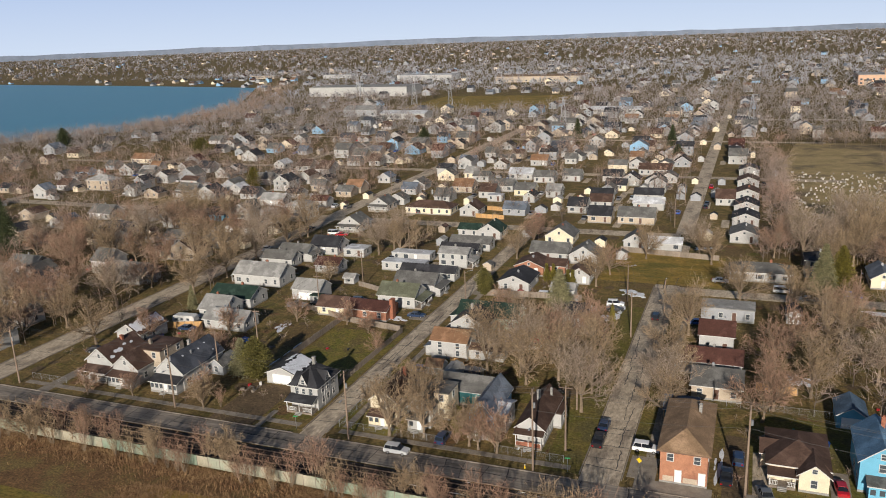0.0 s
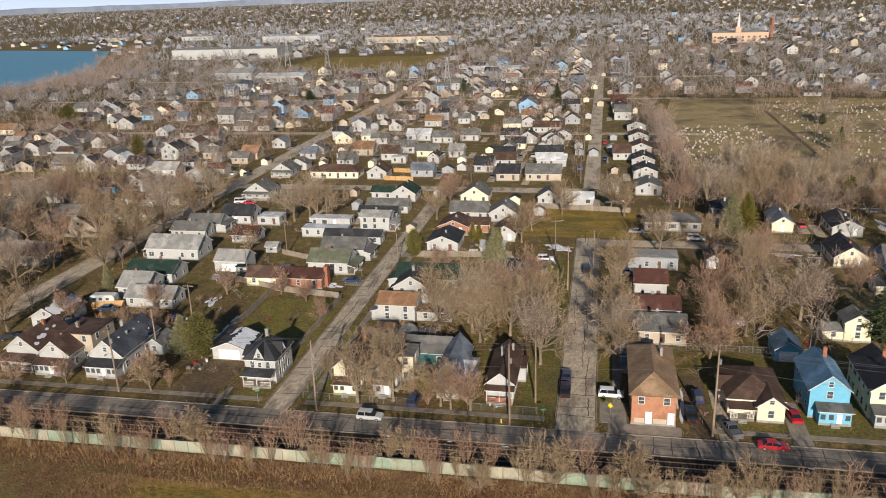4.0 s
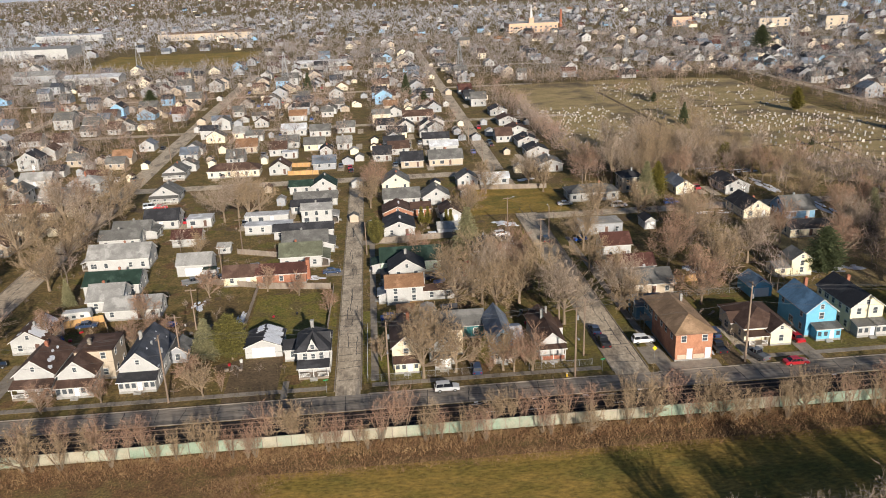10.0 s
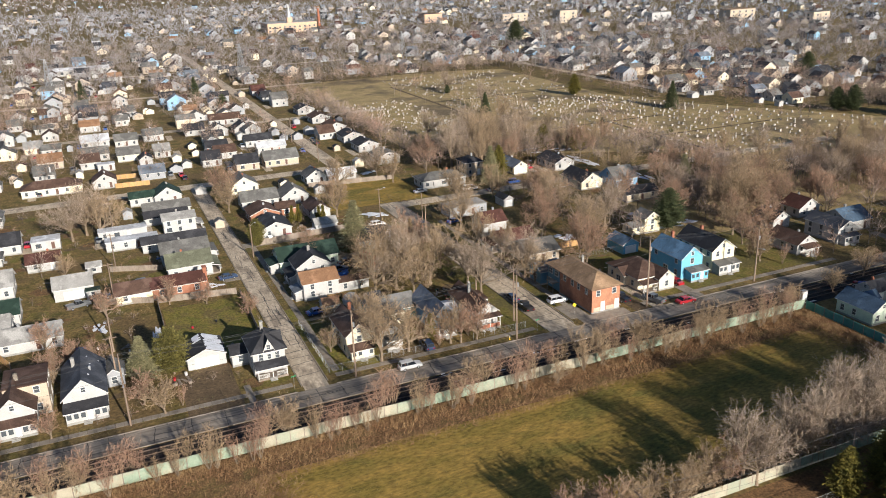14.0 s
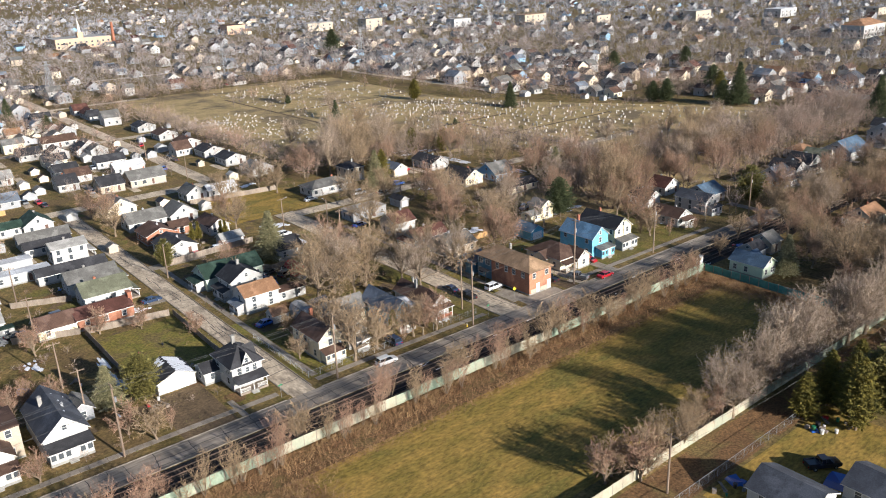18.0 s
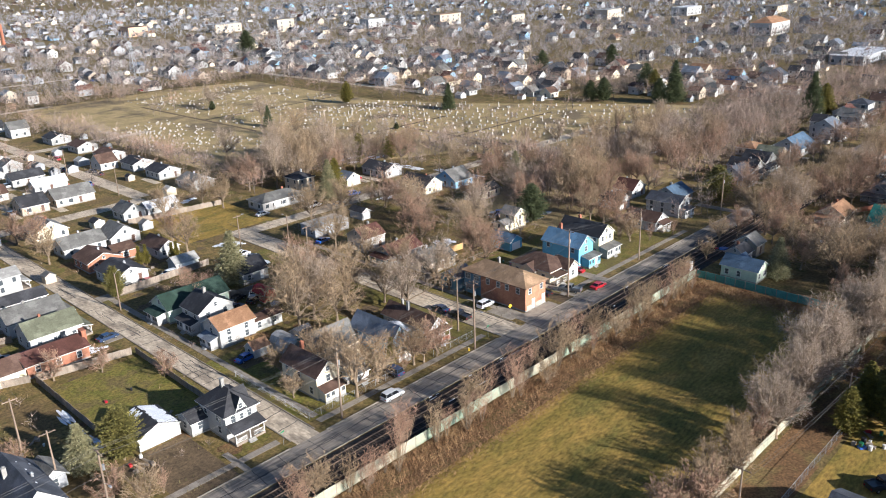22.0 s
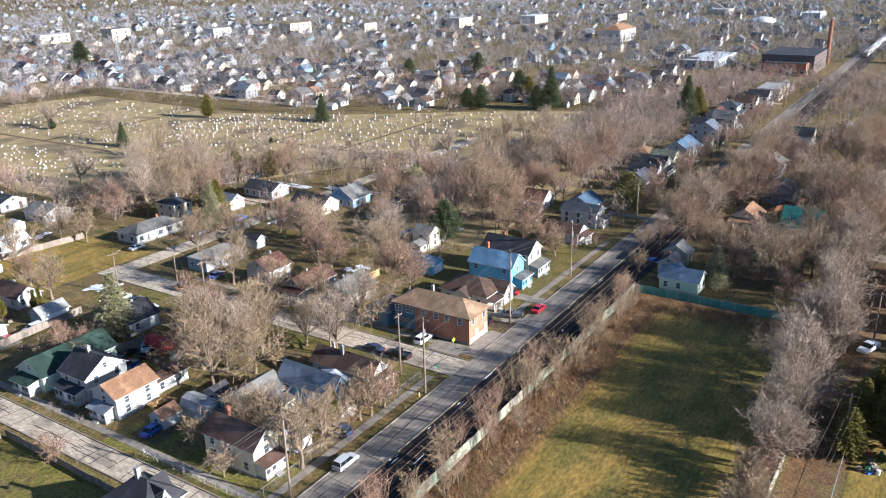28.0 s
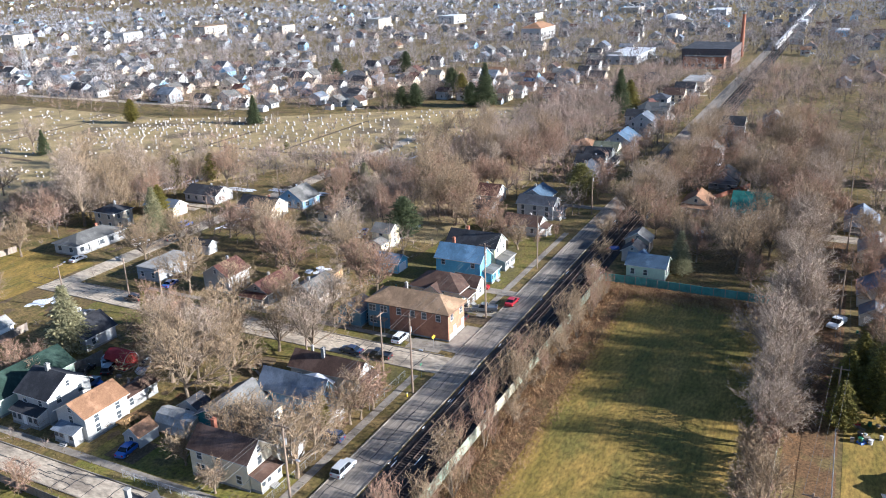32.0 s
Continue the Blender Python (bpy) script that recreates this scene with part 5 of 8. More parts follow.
# ---- trees ----
def bare_tree_meshes(seed, H, R, limbs=8, twig="twig_tan", low=0.28, up=0.55):
    """Trunk and crown meshes of a leafless broadleaf tree: tapered limbs, boughs, branches and twigs."""
    r = random.Random(seed)
    trunk, crown, twigs = MB(), MB(), []
    r0 = 0.10 + H * 0.017
    p = Vector((0, 0, -0.2))
    spine = [p]
    for i in range(3):
        p = p + Vector((r.uniform(-0.12, 0.12), r.uniform(-0.12, 0.12), H * low / 2.4))
        spine.append(p)
    for i in range(3):
        trunk.tube(spine[i], spine[i + 1], r0 * (1.35 if i == 0 else 1 - 0.12 * i), r0 * (1 - 0.12 * (i + 1)), 7)
    top = spine[-1]

    def spread(d, lo, hi):
        a, b = r.uniform(lo, hi), r.uniform(0, 6.283)
        u = d.cross(Vector((0.2, 0.5, 0.8))).normalized()
        w = d.cross(u)
        return (d * math.cos(a) + (u * math.cos(b) + w * math.sin(b)) * math.sin(a)).normalized()

    def sliver(p, d, length, width):
        u = d.cross(Vector((r.uniform(-1, 1), r.uniform(-1, 1), r.uniform(-1, 1)))).normalized() * width
        twigs.append((p - u, p + u, p + d * length))

    for i in range(limbs):
        az = i * 2.4 + r.uniform(-0.35, 0.35)
        out = (0.15 + 0.85 * ((i * 0.618 + 0.3) % 1.0)) * R
        tip = Vector((math.cos(az) * out, math.sin(az) * out, H * (1.0 - 0.52 * (out / R) ** 2) * r.uniform(0.88, 1.0)))
        start = spine[2].lerp(top, r.uniform(0.0, 1.0))
        bend = start.lerp(tip, 0.5) + Vector((math.cos(az) * out * 0.10, math.sin(az) * out * 0.10, -H * 0.03))
        reach = (tip - start).length
        rr = r0 * r.uniform(0.42, 0.62)
        pts = []
        for k in range(5):
            t = k / 4
            pts.append(start.lerp(bend, t).lerp(bend.lerp(tip, t), t) + Vector((r.uniform(-1, 1), r.uniform(-1, 1), r.uniform(-0.6, 0.6))) * reach * 0.02)
        for k in range(4):
            crown.tube(pts[k], pts[k + 1], rr * (1 - 0.22 * k), rr * (1 - 0.22 * (k + 1)) + 0.008, 5)
        for j in range(11):
            t = 0.22 + 0.78 * j / 10
            k = min(3, int(t * 4))
            base = pts[k].lerp(pts[k + 1], t * 4 - k)
            along = (pts[k + 1] - pts[k]).normalized()
            d2 = (spread(along, 0.5, 1.15) + Vector((0, 0, 0.12))).normalized()
            l2 = reach * (0.46 - 0.20 * t) * r.uniform(0.8, 1.2)
            mid = base + d2 * l2 * 0.5
            d2b = (d2 + Vector((r.uniform(-0.25, 0.25), r.uniform(-0.25, 0.25), 0.10))).normalized()
            end = mid + d2b * l2 * 0.5
            crown.tube(base, mid, rr * 0.40, rr * 0.25, 4)
            crown.tube(mid, end, rr * 0.25, 0.014, 3)
            for n in range(6):
                t3 = 0.2 + 0.8 * n / 5
                b3 = base.lerp(mid, t3 * 2) if t3 < 0.5 else mid.lerp(end, t3 * 2 - 1)
                d3 = (spread(d2, 0.4, 1.2) + Vector((0, 0, 0.1))).normalized()
                l3 = l2 * r.uniform(0.38, 0.62)
                sliver(b3, d3, l3, 0.038)
                for _ in range(3):
                    b4 = b3 + d3 * l3 * r.uniform(0.15, 0.95)
                    sliver(b4, (spread(d3, 0.3, 1.1) + Vector((0, 0, 0.1))).normalized(), l3 * r.uniform(0.45, 0.85), 0.026)
    return trunk.mesh("trunk", MAT["bark"]), tri_mesh("twigs", np.array(twigs), MAT[twig]), crown.mesh("branching", MAT["bark"])


KINDS = (("big_a", 11, 15.0, 9.2, 15, "twig_tan"), ("big_b", 12, 14.0, 8.2, 14, "twig_grey"), ("big_c", 13, 15.5, 7.0, 12, "twig_grey"), ("mid_a", 14, 11.0, 6.0, 11, "twig_tan"),
         ("mid_b", 15, 10.0, 5.8, 11, "twig_red"), ("mid_c", 16, 11.5, 5.4, 11, "twig_red"), ("big_d", 19, 14.0, 8.8, 15, "twig_red"), ("small_a", 17, 6.6, 3.3, 8, "twig_red"), ("small_b", 18, 6.0, 3.2, 8, "twig_tan"))
TREE = {}


def thicket_meshes(seed, H, R, stems, twig):
    """Many-stemmed shrub or sapling clump: upright leaning stems from one root, with fine side twigs."""
    r = random.Random(seed)
    crown, twigs = MB(), []
    base = MB()
    base.tube((0, 0, -0.15), (0, 0, 0.25), 0.16, 0.10, 6)
    for i in range(stems):
        az = i * 2.4 + r.uniform(-0.5, 0.5)
        out = R * r.uniform(0.15, 1.0)
        tip = Vector((math.cos(az) * out, math.sin(az) * out, H * r.uniform(0.65, 1.0) * (1 - 0.2 * out / R)))
        p0 = Vector((math.cos(az) * 0.12, math.sin(az) * 0.12, 0))
        mid = p0.lerp(tip, 0.5) + Vector((r.uniform(-0.2, 0.2), r.uniform(-0.2, 0.2), H * 0.05))
        rr = r.uniform(0.035, 0.06)
        crown.tube(p0, mid, rr, rr * 0.6, 4)
        crown.tube(mid, tip, rr * 0.6, 0.01, 3)
        for n in range(26):
            t = 0.22 + 0.78 * (n + r.random()) / 26
            b = p0.lerp(mid, t * 2) if t < 0.5 else mid.lerp(tip, t * 2 - 1)
            d = Vector((r.uniform(-1, 1), r.uniform(-1, 1), r.uniform(0.5, 1.6))).normalized()
            l = H * r.uniform(0.10, 0.22)
            u = d.cross(Vector((r.uniform(-1, 1), r.uniform(-1, 1), r.uniform(-1, 1)))).normalized()
            twigs.append((b - u * 0.022, b + u * 0.022, b + d * l))
            for _ in range(2):
                b2 = b + d * l * r.uniform(0.3, 0.9)
                d2 = (d + Vector((r.uniform(-0.8, 0.8), r.uniform(-0.8, 0.8), r.uniform(-0.2, 0.5)))).normalized()
                u = d2.cross(Vector((r.uniform(-1, 1), r.uniform(-1, 1), r.uniform(-1, 1)))).normalized()
                twigs.append((b2 - u * 0.016, b2 + u * 0.016, b2 + d2 * l * 0.6))
    base.add(crown.v, crown.f)
    return base.mesh("stems", MAT["bark"]), tri_mesh("twigs", np.array(twigs), MAT[twig])


TREE["thicket_a"] = (thicket_meshes(31, 7.5, 2.2, 9, "twig_red"), "reddish")
TREE["thicket_b"] = (thicket_meshes(32, 6.0, 2.4, 11, "twig_tan"), "tan")
TREE["thicket_c"] = (thicket_meshes(33, 5.0, 2.6, 12, "twig_red"), "reddish")
for key, seed, H, R, limbs, tw in KINDS:
    TREE[key] = (bare_tree_meshes(seed, H, R, limbs, tw, 0.16 if key.startswith("small") else 0.26), {"twig_tan": "tan", "twig_red": "reddish", "twig_grey": "pale grey"}[tw])


def tree(x, y, key, s=1.0, rz=None):
    meshes, tint = TREE[key]
    turn = rz if rz is not None else (x * 3.7 + y * 1.3) % 6.28
    if key[0] == "t":
        ob = thing("bare_shrub", x, y, 0, turn, f"many-stemmed leafless shrub with {tint} twigs", "shrub", "bare shrubs")
    elif key[0] == "s":
        ob = thing("sapling", x, y, 0, turn, f"small leafless garden tree with {tint} twigs", "tree", "young bare trees")
    else:
        ob = thing("bare_tree", x, y, 0, turn, f"{'tall' if key[0] == 'b' else 'medium'} leafless broadleaf tree with {tint} twigs", "tree", "bare trees")
    ob.scale = (s, s, s)
    stem = part("trunk" if key[0] != "t" else "stem", meshes[0], None, ob)
    if len(meshes) > 2:
        part("branching", meshes[2], None, stem)
    part("crown", meshes[1], None, ob)
    return ob


def conifer_meshes(seed, H, R, needles, shape):
    """Evergreen: trunk, and a crown of many small drooping needle sprays on whorled branches."""
    r = random.Random(seed)
    trunk = MB()
    trunk.tube((0, 0, -0.2), (0, 0, H * 0.9), 0.12 + H * 0.011, 0.03, 6)
    tris = []
    n = int(H * 24)
    for i in range(n):
        t = (i + r.random()) / n
        z = H * (0.06 + 0.92 * t)
        rad = {"spruce": (1 - t) ** 0.85, "column": max(0.1, math.sin(min(1.0, t * 1.15 + 0.25) * math.pi) ** 0.5), "round": max(0.12, 1 - (2 * t - 0.85) ** 2) ** 0.55 * (0.9 + 0.12 * math.sin(i * 0.61 + seed)), "pine": ((1 - t) ** 0.6 * min(1.0, 0.35 + t * 3)) * (0.82 + 0.25 * math.sin(i * 0.37 + seed))}[shape] * R * r.uniform(0.75, 1.1)
        az = i * 2.399
        d = Vector((math.cos(az), math.sin(az), {"spruce": -0.12, "column": 0.9, "round": 0.35, "pine": 0.2}[shape])).normalized()
        m = max(5, int(rad * 8))
        for k in range(m):
            u = (k + r.random()) / m
            p = Vector((0, 0, z)) + d * rad * u
            for _ in range(3):
                q = Vector((r.uniform(-1, 1), r.uniform(-1, 1), r.uniform(-0.5, 0.35)))
                e = (d * 0.8 + q * 0.9).normalized()
                w = e.cross(Vector((r.uniform(-1, 1), r.uniform(-1, 1), 1))).normalized()
                l = r.uniform(0.24, 0.46) * (0.75 + 0.06 * R)
                pp = p + q * 0.25
                tris.append((pp - w * l * 0.33, pp + w * l * 0.33, pp + e * l + Vector((0, 0, -0.12 * l))))
    return trunk.mesh("trunk", MAT["bark"]), tri_mesh("needles", np.array(tris), MAT[needles])


CONE = {"spruce": conifer_meshes(3, 12.5, 3.2, "needle_blue", "spruce"), "tall_spruce": conifer_meshes(4, 15, 3.6, "needle_green", "spruce"), "cedar": conifer_meshes(5, 10.5, 4.2, "needle_cedar", "round"),
        "arborvitae": conifer_meshes(6, 6.0, 1.3, "needle_olive", "column"), "pine": conifer_meshes(7, 13.0, 5.2, "needle_green", "pine"), "olive_pine": conifer_meshes(8, 13.0, 4.6, "needle_olive", "pine")}
SAYS = {"spruce": "blue-green spruce with drooping branches", "tall_spruce": "tall dark green conical spruce", "cedar": "broad olive-green evergreen with dense foliage",
        "arborvitae": "slim olive-green columnar evergreen", "pine": "broad dark green pine with uneven crown", "olive_pine": "olive-gold evergreen with loose crown"}


def conifer(x, y, key, s=1.0, wide=1.0):
    ob = thing("evergreen_tree", x, y, 0, (x * 2.1 + y) % 6.28, SAYS[key], "tree", "evergreen trees")
    ob.scale = (s * wide, s * wide, s)
    part("trunk", CONE[key][0], None, ob)
    part("crown", CONE[key][1], None, ob)
    return ob


# evergreens
conifer(-104.6, 138.5, "spruce", 0.68, 1.75)
conifer(-99.0, 135.8, "cedar", 0.95, 0.98)
conifer(-143.5, 171, "spruce", 0.6)
conifer(-68.6, 203.5, "cedar", 0.8, 0.85)
conifer(-43.8, 189.8, "spruce", 1.12, 1.5)
for x in (-54.5, -52.5, -47.2, -45.9):
    conifer(x, 219.5 if x < -50 else 215, "arborvitae", 1.0)
conifer(-48.2, 125.4, "olive_pine", 0.5, 0.8)
conifer(-29.5, 184, "olive_pine", 0.62, 0.5)
conifer(20.0, 231.0, "spruce", 1.1, 1.3)
conifer(24.5, 233.0, "olive_pine", 1.0, 1.0)
conifer(41, 160, "pine", 0.95, 1.45)
conifer(92.5, 126.0, "cedar", 1.15, 1.1)
conifer(43.8, 86.5, "spruce", 0.85, 1.35)
conifer(-9.5, 45.5, "olive_pine", 1.0, 1.0)
conifer(-15.5, 50.5, "olive_pine", 0.7, 1.1)
conifer(-4.5, 43.0, "cedar", 1.2, 1.0)
conifer(-8.5, 50.0, "olive_pine", 0.85, 1.0)
conifer(-2.0, 48.0, "olive_pine", 0.9, 0.9)
for x, y, k, s in ((-249, 202, "tall_spruce", 1.45), (-46, 500, "tall_spruce", 0.9), (-110, 530, "tall_spruce", 0.9), (81, 356, "tall_spruce", 0.72), (148, 376, "olive_pine", 0.95), (166, 313, "tall_spruce", 0.95), (113, 297, "pine", 0.28), (90, 424, "pine", 0.42), (124, 262, "cedar", 0.3),
                   (270, 256, "pine", 1.25), (246, 225, "tall_spruce", 1.5), (241, 231, "pine", 1.0), (230, 258, "pine", 1.0), (226, 264, "pine", 0.9), (243, 153, "tall_spruce", 1.45), (250, 150, "olive_pine", 1.2), (236, 199, "cedar", 0.55), (73, 192, "spruce", 0.95), (262, 652, "pine", 1.7), (-420, 290, "tall_spruce", 1.3), (-560, 420, "tall_spruce", 1.7),
                   (-38, 448, "pine", 0.7), (350, 330, "pine", 1.2), (310, 360, "pine", 1.1), (-200, 480, "pine", 1.0), (48, 300, "cedar", 0.7), (60, 262, "olive_pine", 0.9), (72, 256, "olive_pine", 0.8), (262, 246, "olive_pine", 1.1), (-300, 230, "pine", 1.0), (-230, 330, "olive_pine", 0.9), (-330, 420, "cedar", 1.2), (-455, 430, "pine", 1.3)):
    conifer(x, y, k, s, 1.35)

# bare trees placed one by one
for x, y, k, s in ((-151.5, 143, "mid_a", 0.95), (-131, 119.2, "small_a", 0.75), (-121, 121.5, "small_a", 0.7), (-102.2, 121.0, "small_b", 1.0), (-139.6, 148.5, "mid_b", 0.7), (-105.4, 126.0, "small_a", 0.8), (-113.5, 143, "mid_b", 0.6), (-120.5, 143.5, "mid_b", 0.62), (-116.5, 145, "mid_b", 0.6),
                   (-60.6, 121.8, "mid_a", 0.95), (-57.5, 131.5, "mid_a", 0.8), (-65.0, 139.5, "small_b", 0.95), (-45.0, 122.5, "mid_a", 0.72), (-43.0, 121.8, "mid_b", 0.7), (-39.5, 121.5, "small_a", 1.1),
                   (-51.0, 152.0, "big_a", 0.86), (-46.0, 160.5, "big_a", 0.85), (-42.0, 150.5, "mid_a", 0.95), (-38.0, 168.0, "big_b", 0.75), (-58.0, 186.0, "mid_b", 0.75),
                   (-28.4, 141.5, "big_b", 0.85), (-28.0, 150.0, "mid_a", 0.85), (-29.5, 163.0, "mid_a", 0.95), (-32.0, 172.0, "mid_c", 0.8), (-13.2, 147.5, "big_b", 0.78), (-12.5, 160, "mid_a", 0.8), (-14.5, 172, "mid_a", 0.85), (-12.0, 188, "big_a", 0.75),
                   (4.5, 147.0, "mid_b", 0.95), (13.5, 160.5, "big_a", 0.72), (26.5, 170.5, "big_b", 0.85), (6, 172, "mid_b", 0.9), (18, 187, "big_a", 0.8),
                   (42, 184, "mid_c", 0.9), (12, 214, "mid_a", 0.9), (-1, 213.5, "big_a", 0.7), (24, 207, "mid_b", 0.9),
                   (47, 133, "small_a", 1.2), (50, 140, "mid_b", 0.7), (44.5, 128, "small_b", 1.1), (53, 147, "mid_a", 0.8), (60, 142, "mid_b", 0.9), (62, 160, "big_a", 0.8), (74, 165, "mid_c", 1.0), (52, 172, "mid_b", 0.9), (86, 172, "mid_c", 1.0),
                   (-68, 256, "mid_c", 0.9), (-70, 242, "mid_a", 0.85), (-69.3, 268, "mid_b", 0.8), (-113, 240, "big_b", 0.95), (-117, 236, "big_b", 0.85), (-109, 236, "mid_a", 1.0), (-107, 245, "mid_a", 0.9), (-119, 205, "small_b", 0.9),
                   (-152.5, 183, "mid_a", 1.0), (-153, 200, "big_a", 0.85), (-154, 218, "big_b", 0.9), (-153, 236, "mid_a", 1.0), (-154, 252, "big_a", 0.9), (-168, 150, "mid_a", 1.0), (-168, 168, "big_b", 0.9), (-170, 185, "mid_b", 1.0), (-168, 205, "big_a", 0.95),
                   (-170, 222, "mid_a", 1.0), (-169, 242, "big_b", 0.95), (-168, 258, "mid_c", 0.9), (-180, 160, "mid_b", 1.0), (-190, 175, "mid_b", 1.1), (-198, 200, "big_a", 1.0), (-205, 225, "big_b", 1.0), (-176, 140, "mid_a", 1.1),
                   (-122.5, 158.5, "small_a", 0.9), (-110, 171, "small_a", 0.9), (-96, 172.5, "small_a", 0.8), (-88, 168.5, "small_a", 0.7), (-80.2, 157, "small_a", 0.7), (-30, 252, "mid_a", 0.9), (-38, 232, "mid_b", 0.8), (-40, 220, "mid_a", 0.9),
                   (-14, 256, "big_b", 0.8), (-10, 250, "mid_a", 0.9), (16, 256, "big_c", 1.0), (24, 250, "mid_a", 1.0), (30, 258, "big_a", 0.9), (40, 252, "mid_b", 1.0), (66, 244, "mid_c", 1.0), (8, 262, "mid_b", 1.0), (46, 262, "big_b", 1.0),
                   (96, 106, "big_b", 0.85), (104, 107.5, "mid_a", 1.0), (80, 108, "big_a", 0.7), (89, 105, "mid_a", 0.9), (66, 107, "mid_b", 0.7), (58, 108.5, "mid_a", 0.6)):
    tree(x, y, k, s * 1.18)
for x, y, k, s in ((-44.5, 155.5, "big_b", 1.05), (-39.5, 162.5, "mid_b", 1.25), (-36.0, 154.5, "mid_a", 1.2), (-34.5, 176.0, "mid_b", 1.2), (-60.2, 134.5, "mid_a", 0.9), (-54.2, 123.2, "mid_a", 0.95), (-68.6, 130.5, "small_b", 0.9),
                   (6.5, 152.5, "mid_b", 1.15), (10, 180, "mid_b", 1.2), (22, 196, "mid_b", 1.2), (-12.8, 143.2, "mid_a", 0.85), (57, 152, "mid_b", 1.0), (68, 152, "mid_c", 1.0), (48, 166, "mid_b", 1.1)):
    tree(x, y, k, s)
# the big spreading trees east of the fence
for x, y, k, s in ((52, 84, "mid_b", 0.9), (62, 90, "mid_a", 1.0), (70, 85, "mid_b", 1.1), (66, 97, "mid_c", 0.85), (76, 95, "mid_b", 0.9), (60, 80, "big_b", 0.85), (82, 82, "mid_a", 0.8), (40, 70, "mid_b", 0.8), (48, 74, "big_a", 1.05), (86.5, 65.5, "mid_c", 1.3), (71.4, 59.5, "big_b", 1.0), (129, 77, "big_a", 1.0), (58, 70, "big_a", 0.95), (60, 68, "big_b", 0.9), (82, 72, "mid_a", 1.1), (52, 74, "mid_a", 0.9), (78, 62, "big_a", 0.95), (110, 70, "mid_c", 1.1), (118, 100, "mid_a", 1.0), (128, 104, "big_a", 0.9),
                   (140, 98, "big_b", 0.9), (134, 72, "mid_c", 1.1), (142, 86, "mid_b", 1.1), (165, 102, "big_a", 0.9), (172, 84, "mid_b", 1.2), (180, 104, "big_b", 0.9), (196, 80, "mid_c", 1.2)):
    tree(x, y, k, s)
# tree row on the south edge of the field
R = random.Random(21)
for i in range(62):
    x = -54 + i * 2.2 + R.uniform(-0.8, 0.8)
    tree(x, 60.2 + R.uniform(-2.0, 2.6), R.choice(("mid_a", "big_b", "big_b", "big_c", "thicket_b") if x > -28 else ("small_b", "small_b", "small_a", "thicket_b")), R.uniform(0.70, 0.95) if x > -28 else R.uniform(0.95, 1.3))
for i in range(14):
    tree(82 + i * 7 + R.uniform(-2, 2), 58 + R.uniform(-4, 6), R.choice(("mid_a", "mid_c", "big_b")), R.uniform(0.8, 1.05))
# larger trees of the eastern lots, the cemetery's edge and the western street
for x0, x1, y0, y1, n, kinds in ((108, 200, 56, 84, 14, ("big_a", "big_b", "mid_a")), (110, 200, 98, 103, 7, ("mid_a", "big_b")), (64, 100, 148, 172, 9, ("mid_c", "mid_b", "big_a")), (10, 70, 254, 284, 14, ("big_a", "big_c", "mid_a", "big_b")),
                               (96, 170, 160, 190, 12, ("big_b", "mid_b", "big_a")), (-250, -172, 132, 280, 18, ("big_b", "mid_a", "mid_b", "big_a"))):
    for i in range(n):
        x, y = R.uniform(x0, x1), R.uniform(y0, y1)
        if all(abs(x - a) > c * 0.5 + 2 or abs(y - b) > c * 0.5 + 2.5 for a, b, c in OCC):
            tree(x, y, R.choice(kinds), R.uniform(0.8, 1.1))
